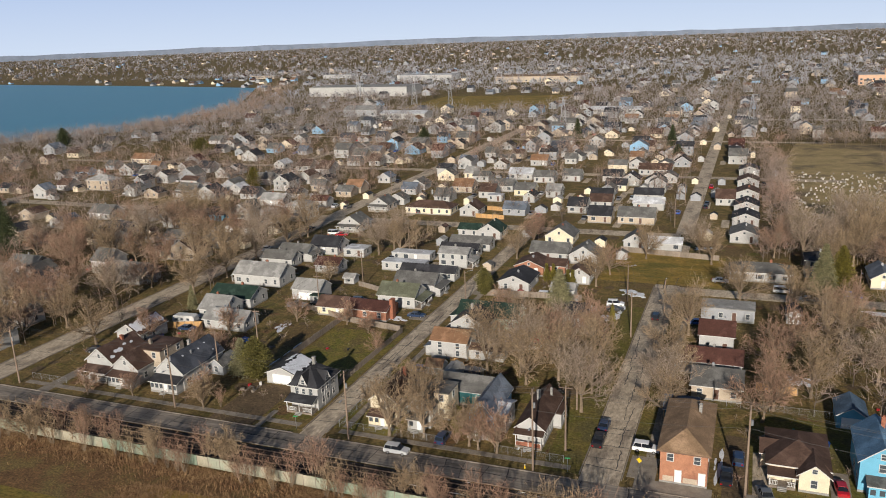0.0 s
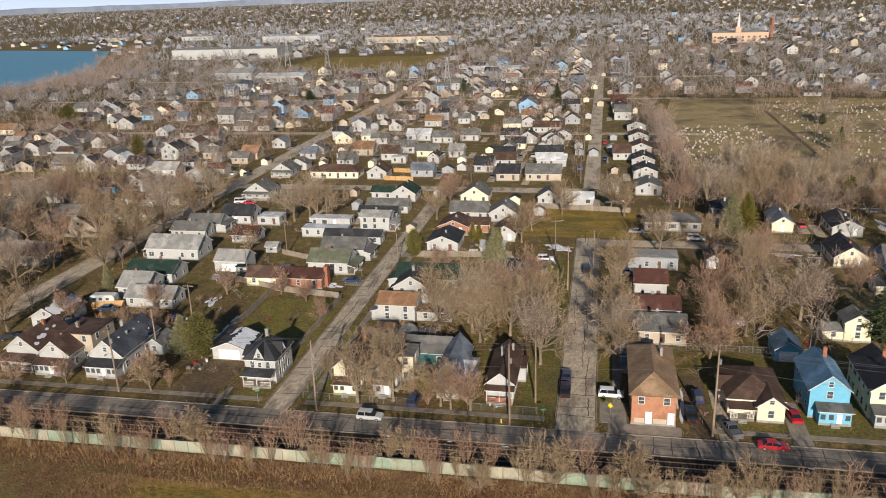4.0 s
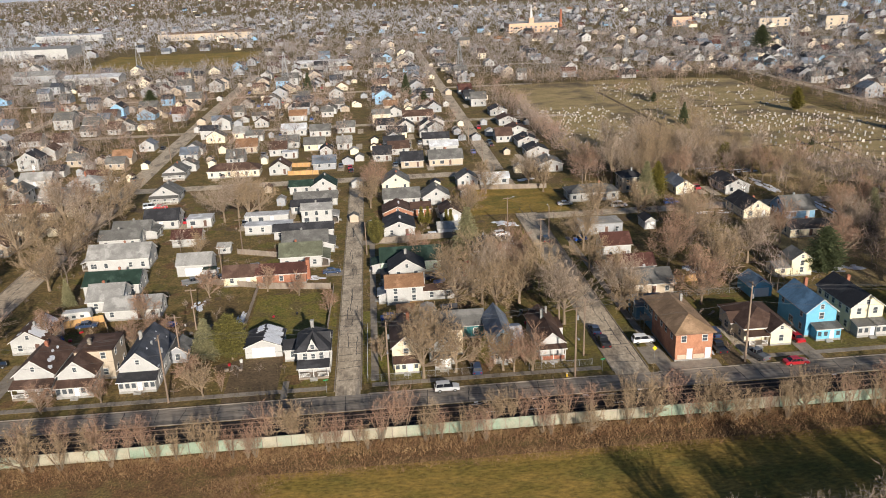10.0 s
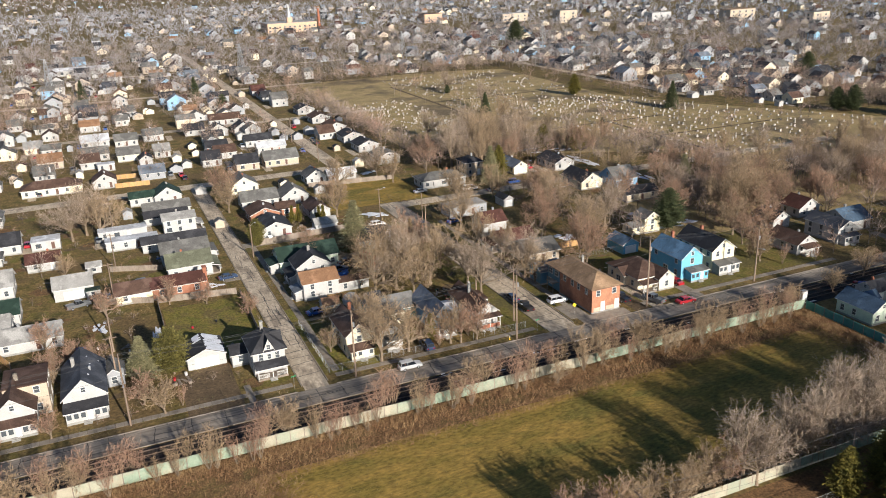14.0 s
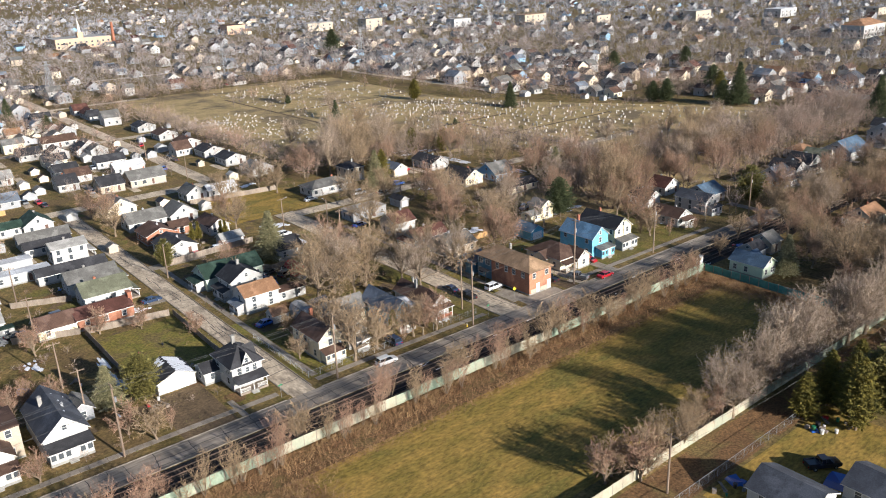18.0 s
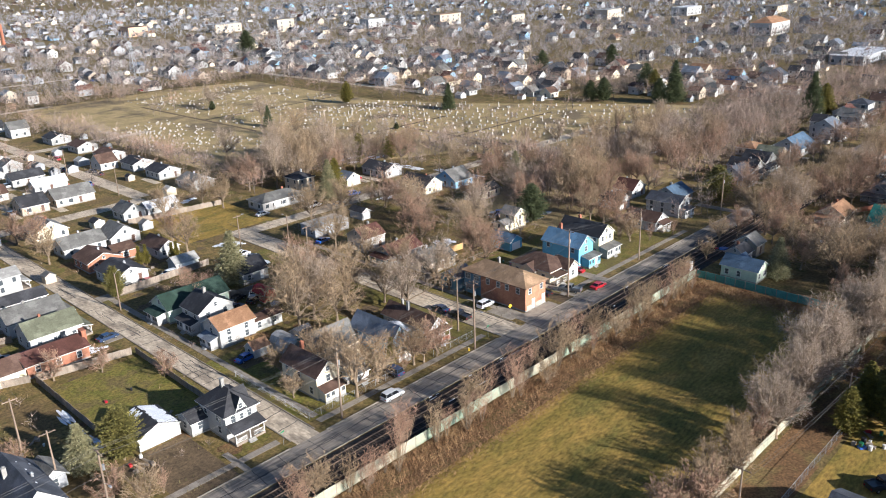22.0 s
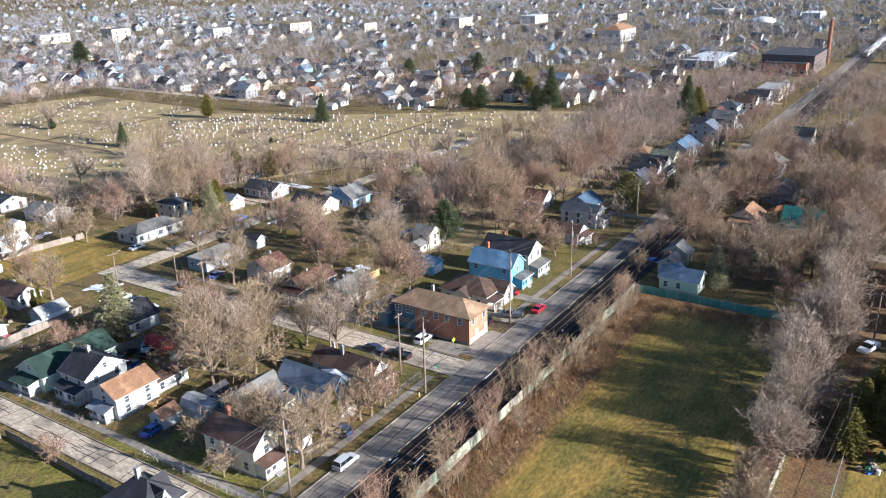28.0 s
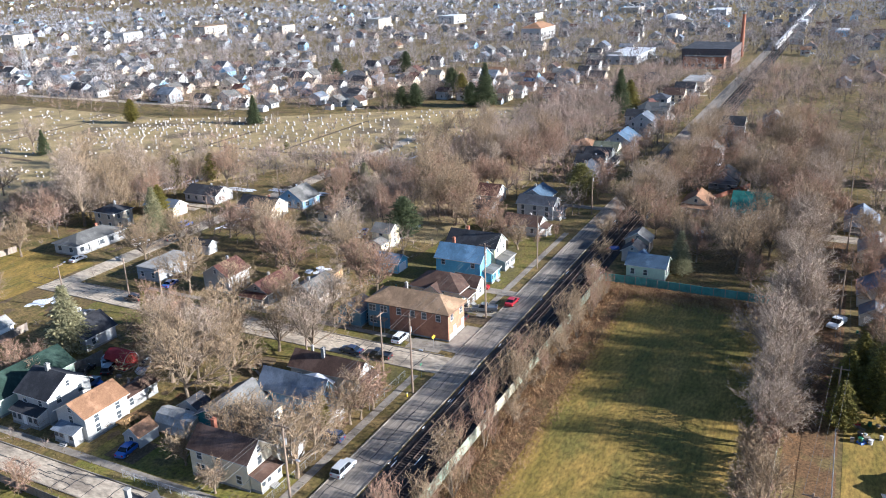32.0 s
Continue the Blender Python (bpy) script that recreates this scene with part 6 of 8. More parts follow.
# crowns over the eastern stretch of the line and its street
for x, y, k, s in ((44, 105.0, "small_b", 1.0), (72, 101.5, "mid_a", 0.95), (80, 103.0, "mid_c", 1.0), (90, 101.0, "big_b", 0.85), (98, 102.4, "mid_a", 1.1), (107, 101.0, "mid_b", 1.1), (116, 102.0, "big_a", 0.8), (126, 101.5, "mid_a", 1.15), (136, 102.2, "mid_c", 1.1), (147, 101.2, "big_b", 0.85), (158, 102.0, "mid_a", 1.1), (170, 101.4, "mid_b", 1.1), (184, 102.0, "big_a", 0.8), (200, 101.5, "mid_a", 1.1), (218, 102.0, "big_b", 0.85),
                   (97, 121.6, "mid_b", 0.75), (105, 122.2, "mid_c", 0.95), (134, 122.0, "mid_b", 0.9), (143, 122.4, "mid_c", 0.9), (162, 121.8, "mid_b", 0.9), (186, 122.6, "mid_c", 0.95), (192, 121.8, "mid_b", 0.9), (226, 122, "mid_b", 0.9), (240, 122, "mid_c", 0.9), (256, 122.2, "mid_b", 0.9),
                   (112, 92, "big_d", 0.95), (118, 77, "big_a", 0.95), (133, 92, "mid_c", 1.2), (140, 68, "big_d", 0.95), (146, 84, "big_b", 0.9), (150, 60, "big_a", 0.9), (165, 66, "big_d", 1.0), (168, 92, "mid_b", 1.2), (176, 72, "big_b", 1.0), (188, 62, "big_d", 1.0), (104, 62, "big_d", 0.9), (92, 58, "mid_c", 1.2), (200, 74, "big_a", 0.95), (214, 70, "big_d", 1.0),
                   (88, 172, "mid_b", 1.0), (112, 150, "mid_c", 1.1), (122, 158, "big_d", 0.9), (134, 148, "mid_b", 1.2), (140, 164, "big_a", 0.85), (152, 156, "big_d", 0.9), (92, 150, "mid_b", 1.1), (37, 284, "big_c", 1.25), (53, 273, "big_a", 1.0), (27, 276, "big_c", 1.1), (46, 292, "big_a", 1.0), (62, 288, "big_b", 1.1), (30, 312, "big_b", 0.9), (72, 322, "big_a", 0.9), (85, 368, "big_c", 0.9), (92, 430, "big_b", 0.9), (128, 214, "big_b", 0.8), (146, 208, "mid_a", 1.0), (160, 206, "big_a", 0.8), (172, 203, "mid_a", 1.1), (190, 200, "big_b", 0.85), (118, 222, "mid_a", 0.9), (88, 262, "mid_b", 1.0), (76, 250, "big_a", 0.8), (84, 160, "big_d", 0.8), (72, 176, "big_d", 0.85), (60, 182, "big_b", 0.85), (66, 196, "big_d", 0.85), (76, 204, "mid_b", 1.2), (64, 214, "big_a", 0.8), (80, 190, "mid_c", 1.2)):
    tree(x, y, k, s)
# dense gardens along the western street
for x, y, k, s in ((-206, 190, "big_d", 1.1), (-214, 198, "big_d", 1.0), (-197, 163, "big_d", 0.9), (-188, 158, "mid_b", 1.1), (-178, 152, "mid_c", 1.1), (-205, 160, "big_b", 0.9), (-216, 172, "big_d", 0.9), (-176, 176, "mid_b", 1.1), (-193, 205, "mid_b", 1.2), (-180, 204, "mid_c", 1.0), (-222, 208, "big_d", 1.0), (-232, 200, "mid_b", 1.2), (-202, 240, "big_d", 1.0),
                   (-214, 250, "big_a", 0.9), (-178, 262, "mid_b", 1.0), (-192, 240, "mid_c", 1.0), (-226, 232, "big_b", 1.0), (-240, 222, "big_d", 0.9), (-186, 134, "mid_b", 1.0), (-198, 140, "big_d", 0.9), (-212, 146, "mid_c", 1.1), (-172, 130, "mid_a", 1.0)):
    if all(abs(x - a) > c * 0.5 + 1.5 or abs(y - b) > c * 0.5 + 1.5 for a, b, c in OCC):
        tree(x, y, k, s)
# gardens south of the lane: trees added, mostly out of view, to shade it
for x, y, k, s in ((4, 40, "big_a", 0.95), (12, 44, "mid_b", 1.1), (18, 37, "big_b", 0.9), (24, 34, "mid_a", 1.1), (33, 45, "mid_c", 0.9), (49, 47, "mid_b", 1.0), (60, 44, "big_d", 0.8), (76, 46, "mid_a", 1.0), (-2, 33, "big_d", 0.9)):
    tree(x, y, k, s)
for x, y, k, s, w in ((0.5, 44.5, "cedar", 0.8, 1.0), (6, 47, "olive_pine", 0.55, 1.2), (16, 46, "cedar", 0.6, 1.1), (-12.5, 43.0, "olive_pine", 1.05, 0.9), (9.5, 34.0, "pine", 1.0, 1.0)):
    conifer(x, y, k, s, w)
# saplings and thickets along the railway fence
for i in range(80):
    x = -142 + i * 2.2 + R.uniform(-1.1, 1.1)
    tree(x, R.choice((98.4, 99.2, 100.0, 100.4, 103.0, 103.5)) + R.uniform(-0.6, 0.5), R.choice(("thicket_a", "thicket_a", "thicket_b", "thicket_b", "small_b")), R.uniform(0.75, 1.35))
for x, y in ((-51, 125), (-49, 128), (-47.5, 122.8), (-99, 122.5), (-62, 140), (-40.2, 124), (48, 124), (44, 131), (-20.5 - 10, 180), (-56, 184), (-52, 188), (-62, 190), (57, 118.8 + 3), (-121, 143), (-131, 149)):
    tree(x, y, R.choice(("thicket_a", "thicket_b", "thicket_c")), R.uniform(0.6, 0.9))

# ---- the wider town: stuff ----
G = np.random.default_rng(5)
EX = [(-420, 60, 35, 300), (-300, 290, 5, 420), (12, 256, 224, 290), (12, 290, 200, 330), (12, 330, 174, 522), (96, 178, 248, 256), (-335, 700, -175, 880), (-3000, 330, -640, 1200), (-640, 455, -560, 1000), (36, 100, 330, 200), (-420, 80, 500, 122)]


def free(x, y, boxes=EX):
    ok = np.ones(len(x), bool)
    for a, b, c, d in boxes:
        ok &= ~((x > a) & (x < c) & (y > b) & (y < d))
    lake_edge = np.interp(y, [330, 455, 540, 650, 760, 1035, 1090, 1210, 1400], [-640, -552, -500, -520, -540, -700, -900, -1430, -2600])
    ok &= ~((y > 330) & (y < 1400) & (x < lake_edge + 6))
    return ok


def scatter(n, r0, r1, boxes=EX):
    """Places in the half ring in front of the flight, even over the area."""
    a = G.uniform(-0.35, math.pi * 0.86, n)
    r = np.sqrt(G.uniform(r0 * r0, r1 * r1, n))
    x, y = -70 + r * np.cos(a), 60 + r * np.sin(a)
    ok = free(x, y, boxes)
    return x[ok], y[ok]


def far_trees(x, y, h, blades, width):
    """Joined low-detail bare trees: a dark trunk, limbs fanning from it into a round crown, thin twigs set along the limbs."""
    n = len(x)
    h = h * G.uniform(0.55, 1.25, n)
    base = np.stack([x, y, np.zeros(n)], 1)
    spread = G.uniform(0.40, 0.60, n) * h
    out, dark = [], []

    def sliver(p, tip, w, m):
        d = tip - p
        u = np.cross(d, G.normal(size=(n, 3)))
        u = u / np.linalg.norm(u, axis=1)[:, None] * w[:, None]
        out.append(np.stack([p - u, p + u, tip], 1))
        dark.append(np.full(n, m))

    up = np.stack([np.zeros(n), np.zeros(n), np.ones(n)], 1)
    fork = base + up * (h * 0.24)[:, None]
    for _ in range(2):
        sliver(base - up * 0.3, base + up * (h * 0.6)[:, None], h * 0.009 + 0.03, 1)
    limbs = max(4, blades // 9)
    for i in range(limbs):
        az = i * 2.4 + G.uniform(0, 6.28, n) * 0.35
        o = np.sqrt(G.uniform(0.02, 1.0, n))
        tip = base + np.stack([np.cos(az) * o * spread, np.sin(az) * o * spread, h * (0.98 - 0.58 * o * o) * G.uniform(0.84, 1.05, n)], 1)
        s = fork + up * (h * G.uniform(-0.04, 0.14, n))[:, None]
        sliver(s, tip, width * h / 12 * 1.1, 1)
        reach = np.linalg.norm(tip - s, axis=1)
        for _ in range(blades // limbs - 1):
            k = G.uniform(0.35, 1.0, n)
            p = s + (tip - s) * k[:, None]
            d = (tip - s) / reach[:, None] * 0.8 + G.normal(size=(n, 3)) * 0.72 + up * 0.12
            sliver(p, p + d * (reach * G.uniform(0.14, 0.38, n))[:, None], width * h / 12 * G.uniform(0.4, 0.95, n), 0)
    return np.concatenate(out), np.concatenate(dark)


def trees_stuff(name, tris, label, twig="far_twig"):
    tagged(new(name, tri_mesh(name, tris[0], [MAT[twig], MAT["far_bark"]], tris[1])), label, "woods", "", "stuff")


# the middle distance between the houses
nx, ny = scatter(6200, 120, 480, [(-420, 60, 35, 122), (31, 95, 330, 122), (12, 262, 222, 290), (12, 290, 198, 330), (12, 330, 172, 520), (92, 146, 114, 192), (96, 192, 250, 256), (-3000, 330, -640, 1200), (-100, 122, -16, 226), (-420, 50, 300, 100), (-24, 280, -4, 520), (-42, 226, 36, 256), (0, 118, 60, 150)])
keep = (np.abs(nx + 160.7) > 6) & (np.abs(nx + 75) > 4.5) & (np.abs(ny - 282.5) > 5) & (np.abs(ny - 222) > 4.5) & (np.abs(nx + 21) > 5)
inner = (nx > -150) & (nx < 10) & (ny < 290)
keep &= ~inner | (G.random(len(nx)) < 0.22)
keep &= ~((nx > -160) & (ny < 420) & (nx < 10)) | (G.random(len(nx)) < 0.5)
gap = np.zeros(len(nx), bool)
for i, (a, b, c) in enumerate(OCC):
    gap |= (np.abs(nx - a) < c * 0.75) & (np.abs(ny - b) < c * 0.75)
keep &= ~gap
nx, ny = nx[keep], ny[keep]
trees_stuff("distant_trees", far_trees(nx, ny, 9.5, 126, 0.068), "bare trees between houses in the middle distance")
# from here outward the twig colours carry the haze of distance
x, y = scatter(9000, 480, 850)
trees_stuff("distant_trees", far_trees(x, y, 10.8, 72, 0.14), "brown bare trees over the distant neighbourhood", "mid_twig_hazed")
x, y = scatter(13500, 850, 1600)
trees_stuff("distant_trees", far_trees(x, y, 12.0, 36, 0.30), "bare trees far over the town", "hill_twig_hazed")
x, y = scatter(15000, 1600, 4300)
trees_stuff("distant_trees", far_trees(x, y, 14, 12, 1.5), "far woodland towards the horizon", "hill_twig_hazed")
# lake shore woods and the belts round the cemetery
bx, by = [], []
for i in range(700):
    t = G.random()
    bx.append(np.interp(t, [0, 0.35, 0.6, 1.0], [-560, -490, -505, -690]) + G.uniform(4, 60) * 1.0)
    by.append(np.interp(t, [0, 0.35, 0.6, 1.0], [430, 555, 680, 1030]) + G.uniform(-20, 20))
for i in range(300):
    bx.append(G.uniform(62, 175)), by.append(G.uniform(172, 192))
for i in range(110):
    bx.append(G.uniform(4, 66)), by.append(G.uniform(252, 285))
for i in range(90):
    bx.append(G.uniform(6, 16)), by.append(G.uniform(285, 440))
for i in range(130):
    bx.append(G.uniform(140, 260)), by.append(G.uniform(150, 178))
for i in range(230):
    bx.append(G.uniform(100, 420)), by.append(G.uniform(56, 104))
for i in range(300):
    bx.append(G.uniform(98, 400)), by.append(G.uniform(142, 178))
for i in range(50):
    bx.append(G.uniform(128, 400)), by.append(G.uniform(119.5, 123))
for i in range(26):
    bx.append(G.uniform(64, 180)), by.append(G.uniform(260, 330))
for i in range(26):
    bx.append(G.uniform(60, 165)), by.append(G.uniform(330, 520))
for i in range(150):
    bx.append(G.uniform(12, 190)), by.append(G.uniform(505, 530))
for i in range(60):
    bx.append(G.uniform(184, 262)), by.append(G.choice((180, 186)) + G.uniform(-5, 5))
for i in range(70):
    bx.append(G.uniform(96, 104)), by.append(G.uniform(178, 258))
for i in range(90):
    bx.append(G.uniform(252, 270)), by.append(G.uniform(170, 300))
for i in range(140):
    bx.append(G.uniform(40, 330)), by.append(G.uniform(-20, 50))
bx, by = np.array(bx), np.array(by)
keep = ~((bx > 93) & (bx < 112) & (by > 146) & (by < 192))
for a, b, c in OCC:
    keep &= ~((np.abs(bx - a) < c * 0.5 + 2.5) & (by > b - c * 0.5 - 3) & (by < b + c * 0.5 + 1))
bx, by = bx[keep], by[keep]
trees_stuff("tree_belt", far_trees(bx, by, 10.5, 117, 0.066), "dense belt of bare trees and brush")


def far_houses(x, y, seed, detail=True):
    """Joined simple houses: walls with gables, two-sided roof with eaves, dark windows."""
    g = np.random.default_rng(seed)
    mb = MB()
    for a, b in zip(x, y):
        w, d, h = g.uniform(6.0, 10.5), g.uniform(6.5, 11), g.choice([2.7, 3.2, 4.4, 5.4], p=[0.35, 0.30, 0.18, 0.17])
        # fewer white walls, more grey, the more so further out: haze put into colour
        wall, roof = int(g.choice(5, p=[0.27, 0.08, 0.18, 0.40, 0.07] if detail else [0.12, 0.06, 0.24, 0.50, 0.08])), 5 + int(g.choice(7, p=[0.24, 0.30, 0.13, 0.15, 0.08, 0.05, 0.05]))
        x0, x1, y0, y1 = a - w / 2, a + w / 2, b - d / 2, b + d / 2
        if g.random() < 0.5:
            rise = d * 0.3
            mb.extrude([(y0, 0), (y1, 0), (y1, h), (b, h + rise), (y0, h)], x0, x1, "x", wall, wall)
            e = 0.4
            mb.extrude([(y0 - e, h - 0.2), (b, h + rise + 0.15), (y1 + e, h - 0.2), (y1 + e, h - 0.35), (b, h + rise), (y0 - e, h - 0.35)], x0 - e, x1 + e, "x", roof, 0)
        else:
            rise = w * 0.3
            mb.extrude([(x0, 0), (x1, 0), (x1, h), (a, h + rise), (x0, h)], y0, y1, "y", wall, wall)
            e = 0.4
            mb.extrude([(x0 - e, h - 0.2), (a, h + rise + 0.15), (x1 + e, h - 0.2), (x1 + e, h - 0.35), (a, h + rise), (x0 - e, h - 0.35)], y0 - e, y1 + e, "y", roof, 0)
        if detail:
            for z in ((1.7,) if h < 4 else (1.7, 4.0)):
                for k in range(2):
                    u = x0 + w * (k + 0.5) / 2
                    mb.box(u - 0.45, y0 - 0.04, z - 0.6, u + 0.45, y0 + 0.02, z + 0.6, 12)
                    v = y0 + d * (k + 0.5) / 2
                    mb.box(x0 - 0.04, v - 0.45, z - 0.6, x0 + 0.02, v + 0.45, z + 0.6, 12)
    mats = [MAT["wall_" + k] for k in "wctgp"] + [MAT["roof_" + k] for k in "KGABSRO"] + [MAT["glass_dark"]]
    tagged(part("distant_houses", mb, mats), "many small gabled houses of the distant town", "houses", "", "stuff")


HX, HY = [], []
occ = np.array(OCC)
NS = (-530, -437, -345, -300, -252, -207, -160.7, -118, -75, -48, -21, 216, 254, 292, 330)
for sx in NS:
    for side in (-1, 1):
        for sy in np.arange(126, 760, 11.8):
            x, y = sx + side * (15.0 if sx in (-160.7, -75, -21, -252, -345, -437) else 9.0) + G.uniform(-3.5, 3.5), sy + G.uniform(-3, 3)
            if -152 < x < 40 and y < 292 or -5 < x < np.interp(y, [190, 250, 318, 372, 520], [262, 250, 208, 188, 190]) and y < 535 or 195 <= x and y < 170 or x > 190 and y < 110 or G.random() < (0.52 if x < -166 else 0.30):
                continue
            if min(abs(y - 282.5), abs(y - 398), abs(y - 523), abs(y - 643)) < 8.5 or np.min(np.hypot(occ[:, 0] - x, occ[:, 1] - y) - occ[:, 2] * 0.5) < 6.2:
                continue
            if HX and min(math.hypot(x - a, y - b) for a, b in zip(HX[-130:], HY[-130:])) < 9.5:
                continue
            HX.append(x), HY.append(y)
first = len(HX)
for sx in range(-1500, 2400, 40):
    for sy in range(-200, 1700, 15):
        dist = math.hypot(sx + 70, sy - 60)
        if dist < 300 or dist > 1500 or G.random() < (0.60 if dist < 900 else 0.74):
            continue
        if -560 < sx < 12 and sy < 770 or 12 <= sx < 340 and 110 < sy < 532:
            continue
        HX.append(sx + G.uniform(-6, 6) + 14), HY.append(sy + G.uniform(-4, 4))
HX, HY = np.array(HX), np.array(HY)
ok = free(HX, HY, [(-420, 60, -150, 118), (12, 256, 224, 290), (12, 290, 200, 330), (12, 330, 174, 520), (96, 178, 248, 256), (-335, 700, -175, 880), (36, 100, 330, 168), (-420, 80, 500, 122), (-420, -300, 330, 110), (-640, 330, -470, 1000), (-420, 600, -330, 700), (380, 90, 560, 190), (-312, 625, -255, 660), (-140, 672, -80, 700)])
HX, HY = HX[ok], HY[ok]
dist = np.hypot(HX + 70, HY - 60)
HOUSE_WIN = MB()
HOUSE_WIN.box(-0.55, -0.05, -0.7, 0.55, 0.02, 0.7, 0)
HOUSE_WIN.box(-0.45, -0.07, -0.6, 0.45, -0.05, 0.6, 1)
HOUSE_WIN = HOUSE_WIN.mesh("window", [MAT["trim_white"], MAT["glass_dark"]])


def small_home(x, y, g):
    """A plain gabled house of the further streets: wall, roof and three windows."""
    wl, rf = "wctgp"[int(g.choice(5, p=[0.62, 0.11, 0.12, 0.15, 0.0]))], "KGABRO"[int(g.choice(6, p=[0.28, 0.32, 0.12, 0.16, 0.06, 0.06]))]
    w, d, h, ridge = g.uniform(6, 9.5), g.uniform(6, 10), g.choice([2.7, 3.0, 4.4], p=[0.4, 0.4, 0.2]), "xy"[int(g.choice(2))]
    ob = thing("house", x - w / 2, y - d / 2, 0, g.uniform(-0.04, 0.04), say(rf, wl, ridge, "among bare trees", h), "house", "neighbourhood houses")
    rise = (d if ridge == "x" else w) * g.uniform(0.24, 0.36)
    m = MB()
    if ridge == "x":
        m.extrude([(0, 0), (d, 0), (d, h), (d / 2, h + rise - 0.03), (0, h)], 0, w, "x")
    else:
        m.extrude([(0, 0), (w, 0), (w, h), (w / 2, h + rise - 0.03), (0, h)], 0, d, "y")
    part("wall", m, MAT["wall_" + wl], ob)
    gable_roof(ob, 0, 0, w, d, h, ridge, rise, rf)
    for u in (0.28, 0.72):
        part("window", HOUSE_WIN, None, ob, (w * u, 0, 1.7))
    part("window", HOUSE_WIN, None, ob, (0, d * 0.5, 1.7), -math.pi / 2)


order = np.argsort(dist)
near = np.zeros(len(HX), bool)
near[order[:135]] = True
gg = np.random.default_rng(77)
for a, b in zip(HX[near], HY[near]):
    small_home(a, b, gg)
far_houses(HX[(dist < 850) & ~near], HY[(dist < 850) & ~near], 1)
far_houses(HX[dist >= 850], HY[dist >= 850], 2, False)
x, y = scatter(1200, 1500, 3600)
far_houses(x, y, 3, False)
# sheds, drives and parked cars in the distant yards
mb, drives, cars = MB(), MB(), MB()
near = (np.hypot(HX + 70, HY - 60) < 620) & (HX > -420)
spots = [(a, b) for a, b in zip(HX[near], HY[near])] + [(a, b) for a, b, c in OCC if b > 226 or a < -165 or a > 100]
for x, y in spots:
    for _ in range(2):
        if G.random() < 0.36:
            a, b, w, d, h = x + G.choice((-1, 1)) * G.uniform(8.5, 13), y + G.uniform(-5, 5), G.uniform(1.2, 2.4), G.uniform(1.2, 2.6), G.uniform(1.9, 2.5)
            if np.min(np.hypot(occ[:, 0] - a, occ[:, 1] - b) - occ[:, 2] * 0.6) < 3.0 or 12 < a < 100 and b > 250:
                continue
            k = int(G.choice(4))
            mb.extrude([(a - w, 0), (a + w, 0), (a + w, h), (a, h + w * 0.5), (a - w, h)], b - d, b + d, "y", k, k)
            mb.extrude([(a - w - 0.2, h - 0.1), (a, h + w * 0.5 + 0.12), (a + w + 0.2, h - 0.1), (a + w + 0.2, h - 0.2), (a, h + w * 0.5 + 0.02), (a - w - 0.2, h - 0.2)], b - d - 0.2, b + d + 0.2, "y", 4 + int(G.choice(4)), 0)
    if G.random() < 0.55:
        a, b = x + G.choice((-1, 1)) * G.uniform(6.2, 7.2), y + G.uniform(-4, 2)
        drives.box(a - 1.4, b - 7, -0.05, a + 1.4, b + 5, 0.034 + 0.002 * G.random())
        if G.random() < 0.6:
            k = int(G.choice(6))
            cars.extrude([(b - 2.2, 0.3), (b + 2.2, 0.3), (b + 2.25, 0.75), (b + 1.9, 0.95), (b + 1.5, 1.0), (b + 0.9, 1.45), (b - 0.9, 1.48), (b - 1.5, 1.0), (b - 2.1, 0.9), (b - 2.25, 0.6)], a - 0.85, a + 0.85, "x", [k, k, k, k, 6, k, 6, k, k, k], k)
            cars.box(a - 0.87, b - 0.85, 1.0, a + 0.87, b + 0.75, 1.36, 6)
            for v in (b - 1.35, b + 1.35):
                cars.box(a - 0.88, v - 0.32, 0.0, a + 0.88, v + 0.32, 0.64, 7)
tagged(part("distant_sheds", mb, [MAT["wall_" + k] for k in "wtgc"] + [MAT["roof_" + k] for k in "KGBL"]), "small sheds and garages in the distant yards", "sheds", "", "stuff")
tagged(part("distant_drives", drives, MAT["old_asphalt"]), "pale driveways beside the distant houses", "driveways", "", "stuff")
tagged(part("distant_cars", cars, [MAT[k] for k in ("paint_white", "paint_black", "paint_silver", "paint_red", "paint_blue", "paint_grey", "car_glass", "tyre")]), "parked cars in the distant driveways", "cars", "", "stuff")
# gravestones
mb = MB()
for i in range(46):
    for j in range(26):
        x, y = 100 + j * 6.2 + G.uniform(-0.8, 0.8), 196 + i * 3.8 + G.uniform(-1, 1)
        if G.random() < 0.34 or x > np.interp(y, [194, 206, 250, 318, 372], [190, 244, 222, 180, 160]):
            continue
        if y < 212 and x < 124 or abs(y - 263) < 2:
            continue
        h, w = G.uniform(0.6, 1.3), G.uniform(0.5, 1.0)
        if G.random() < 0.08:
            h, w = G.uniform(1.8, 2.6), 0.5
        mb.box(x - w / 2 - 0.12, y - 0.35, 0, x + w / 2 + 0.12, y + 0.35, 0.22)
        mb.extrude([(x - w / 2, 0.22), (x + w / 2, 0.22), (x + w / 2, h * 0.85), (x + w * 0.3, h), (x - w * 0.3, h), (x - w / 2, h * 0.85)], y - 0.16, y + 0.16, "y")
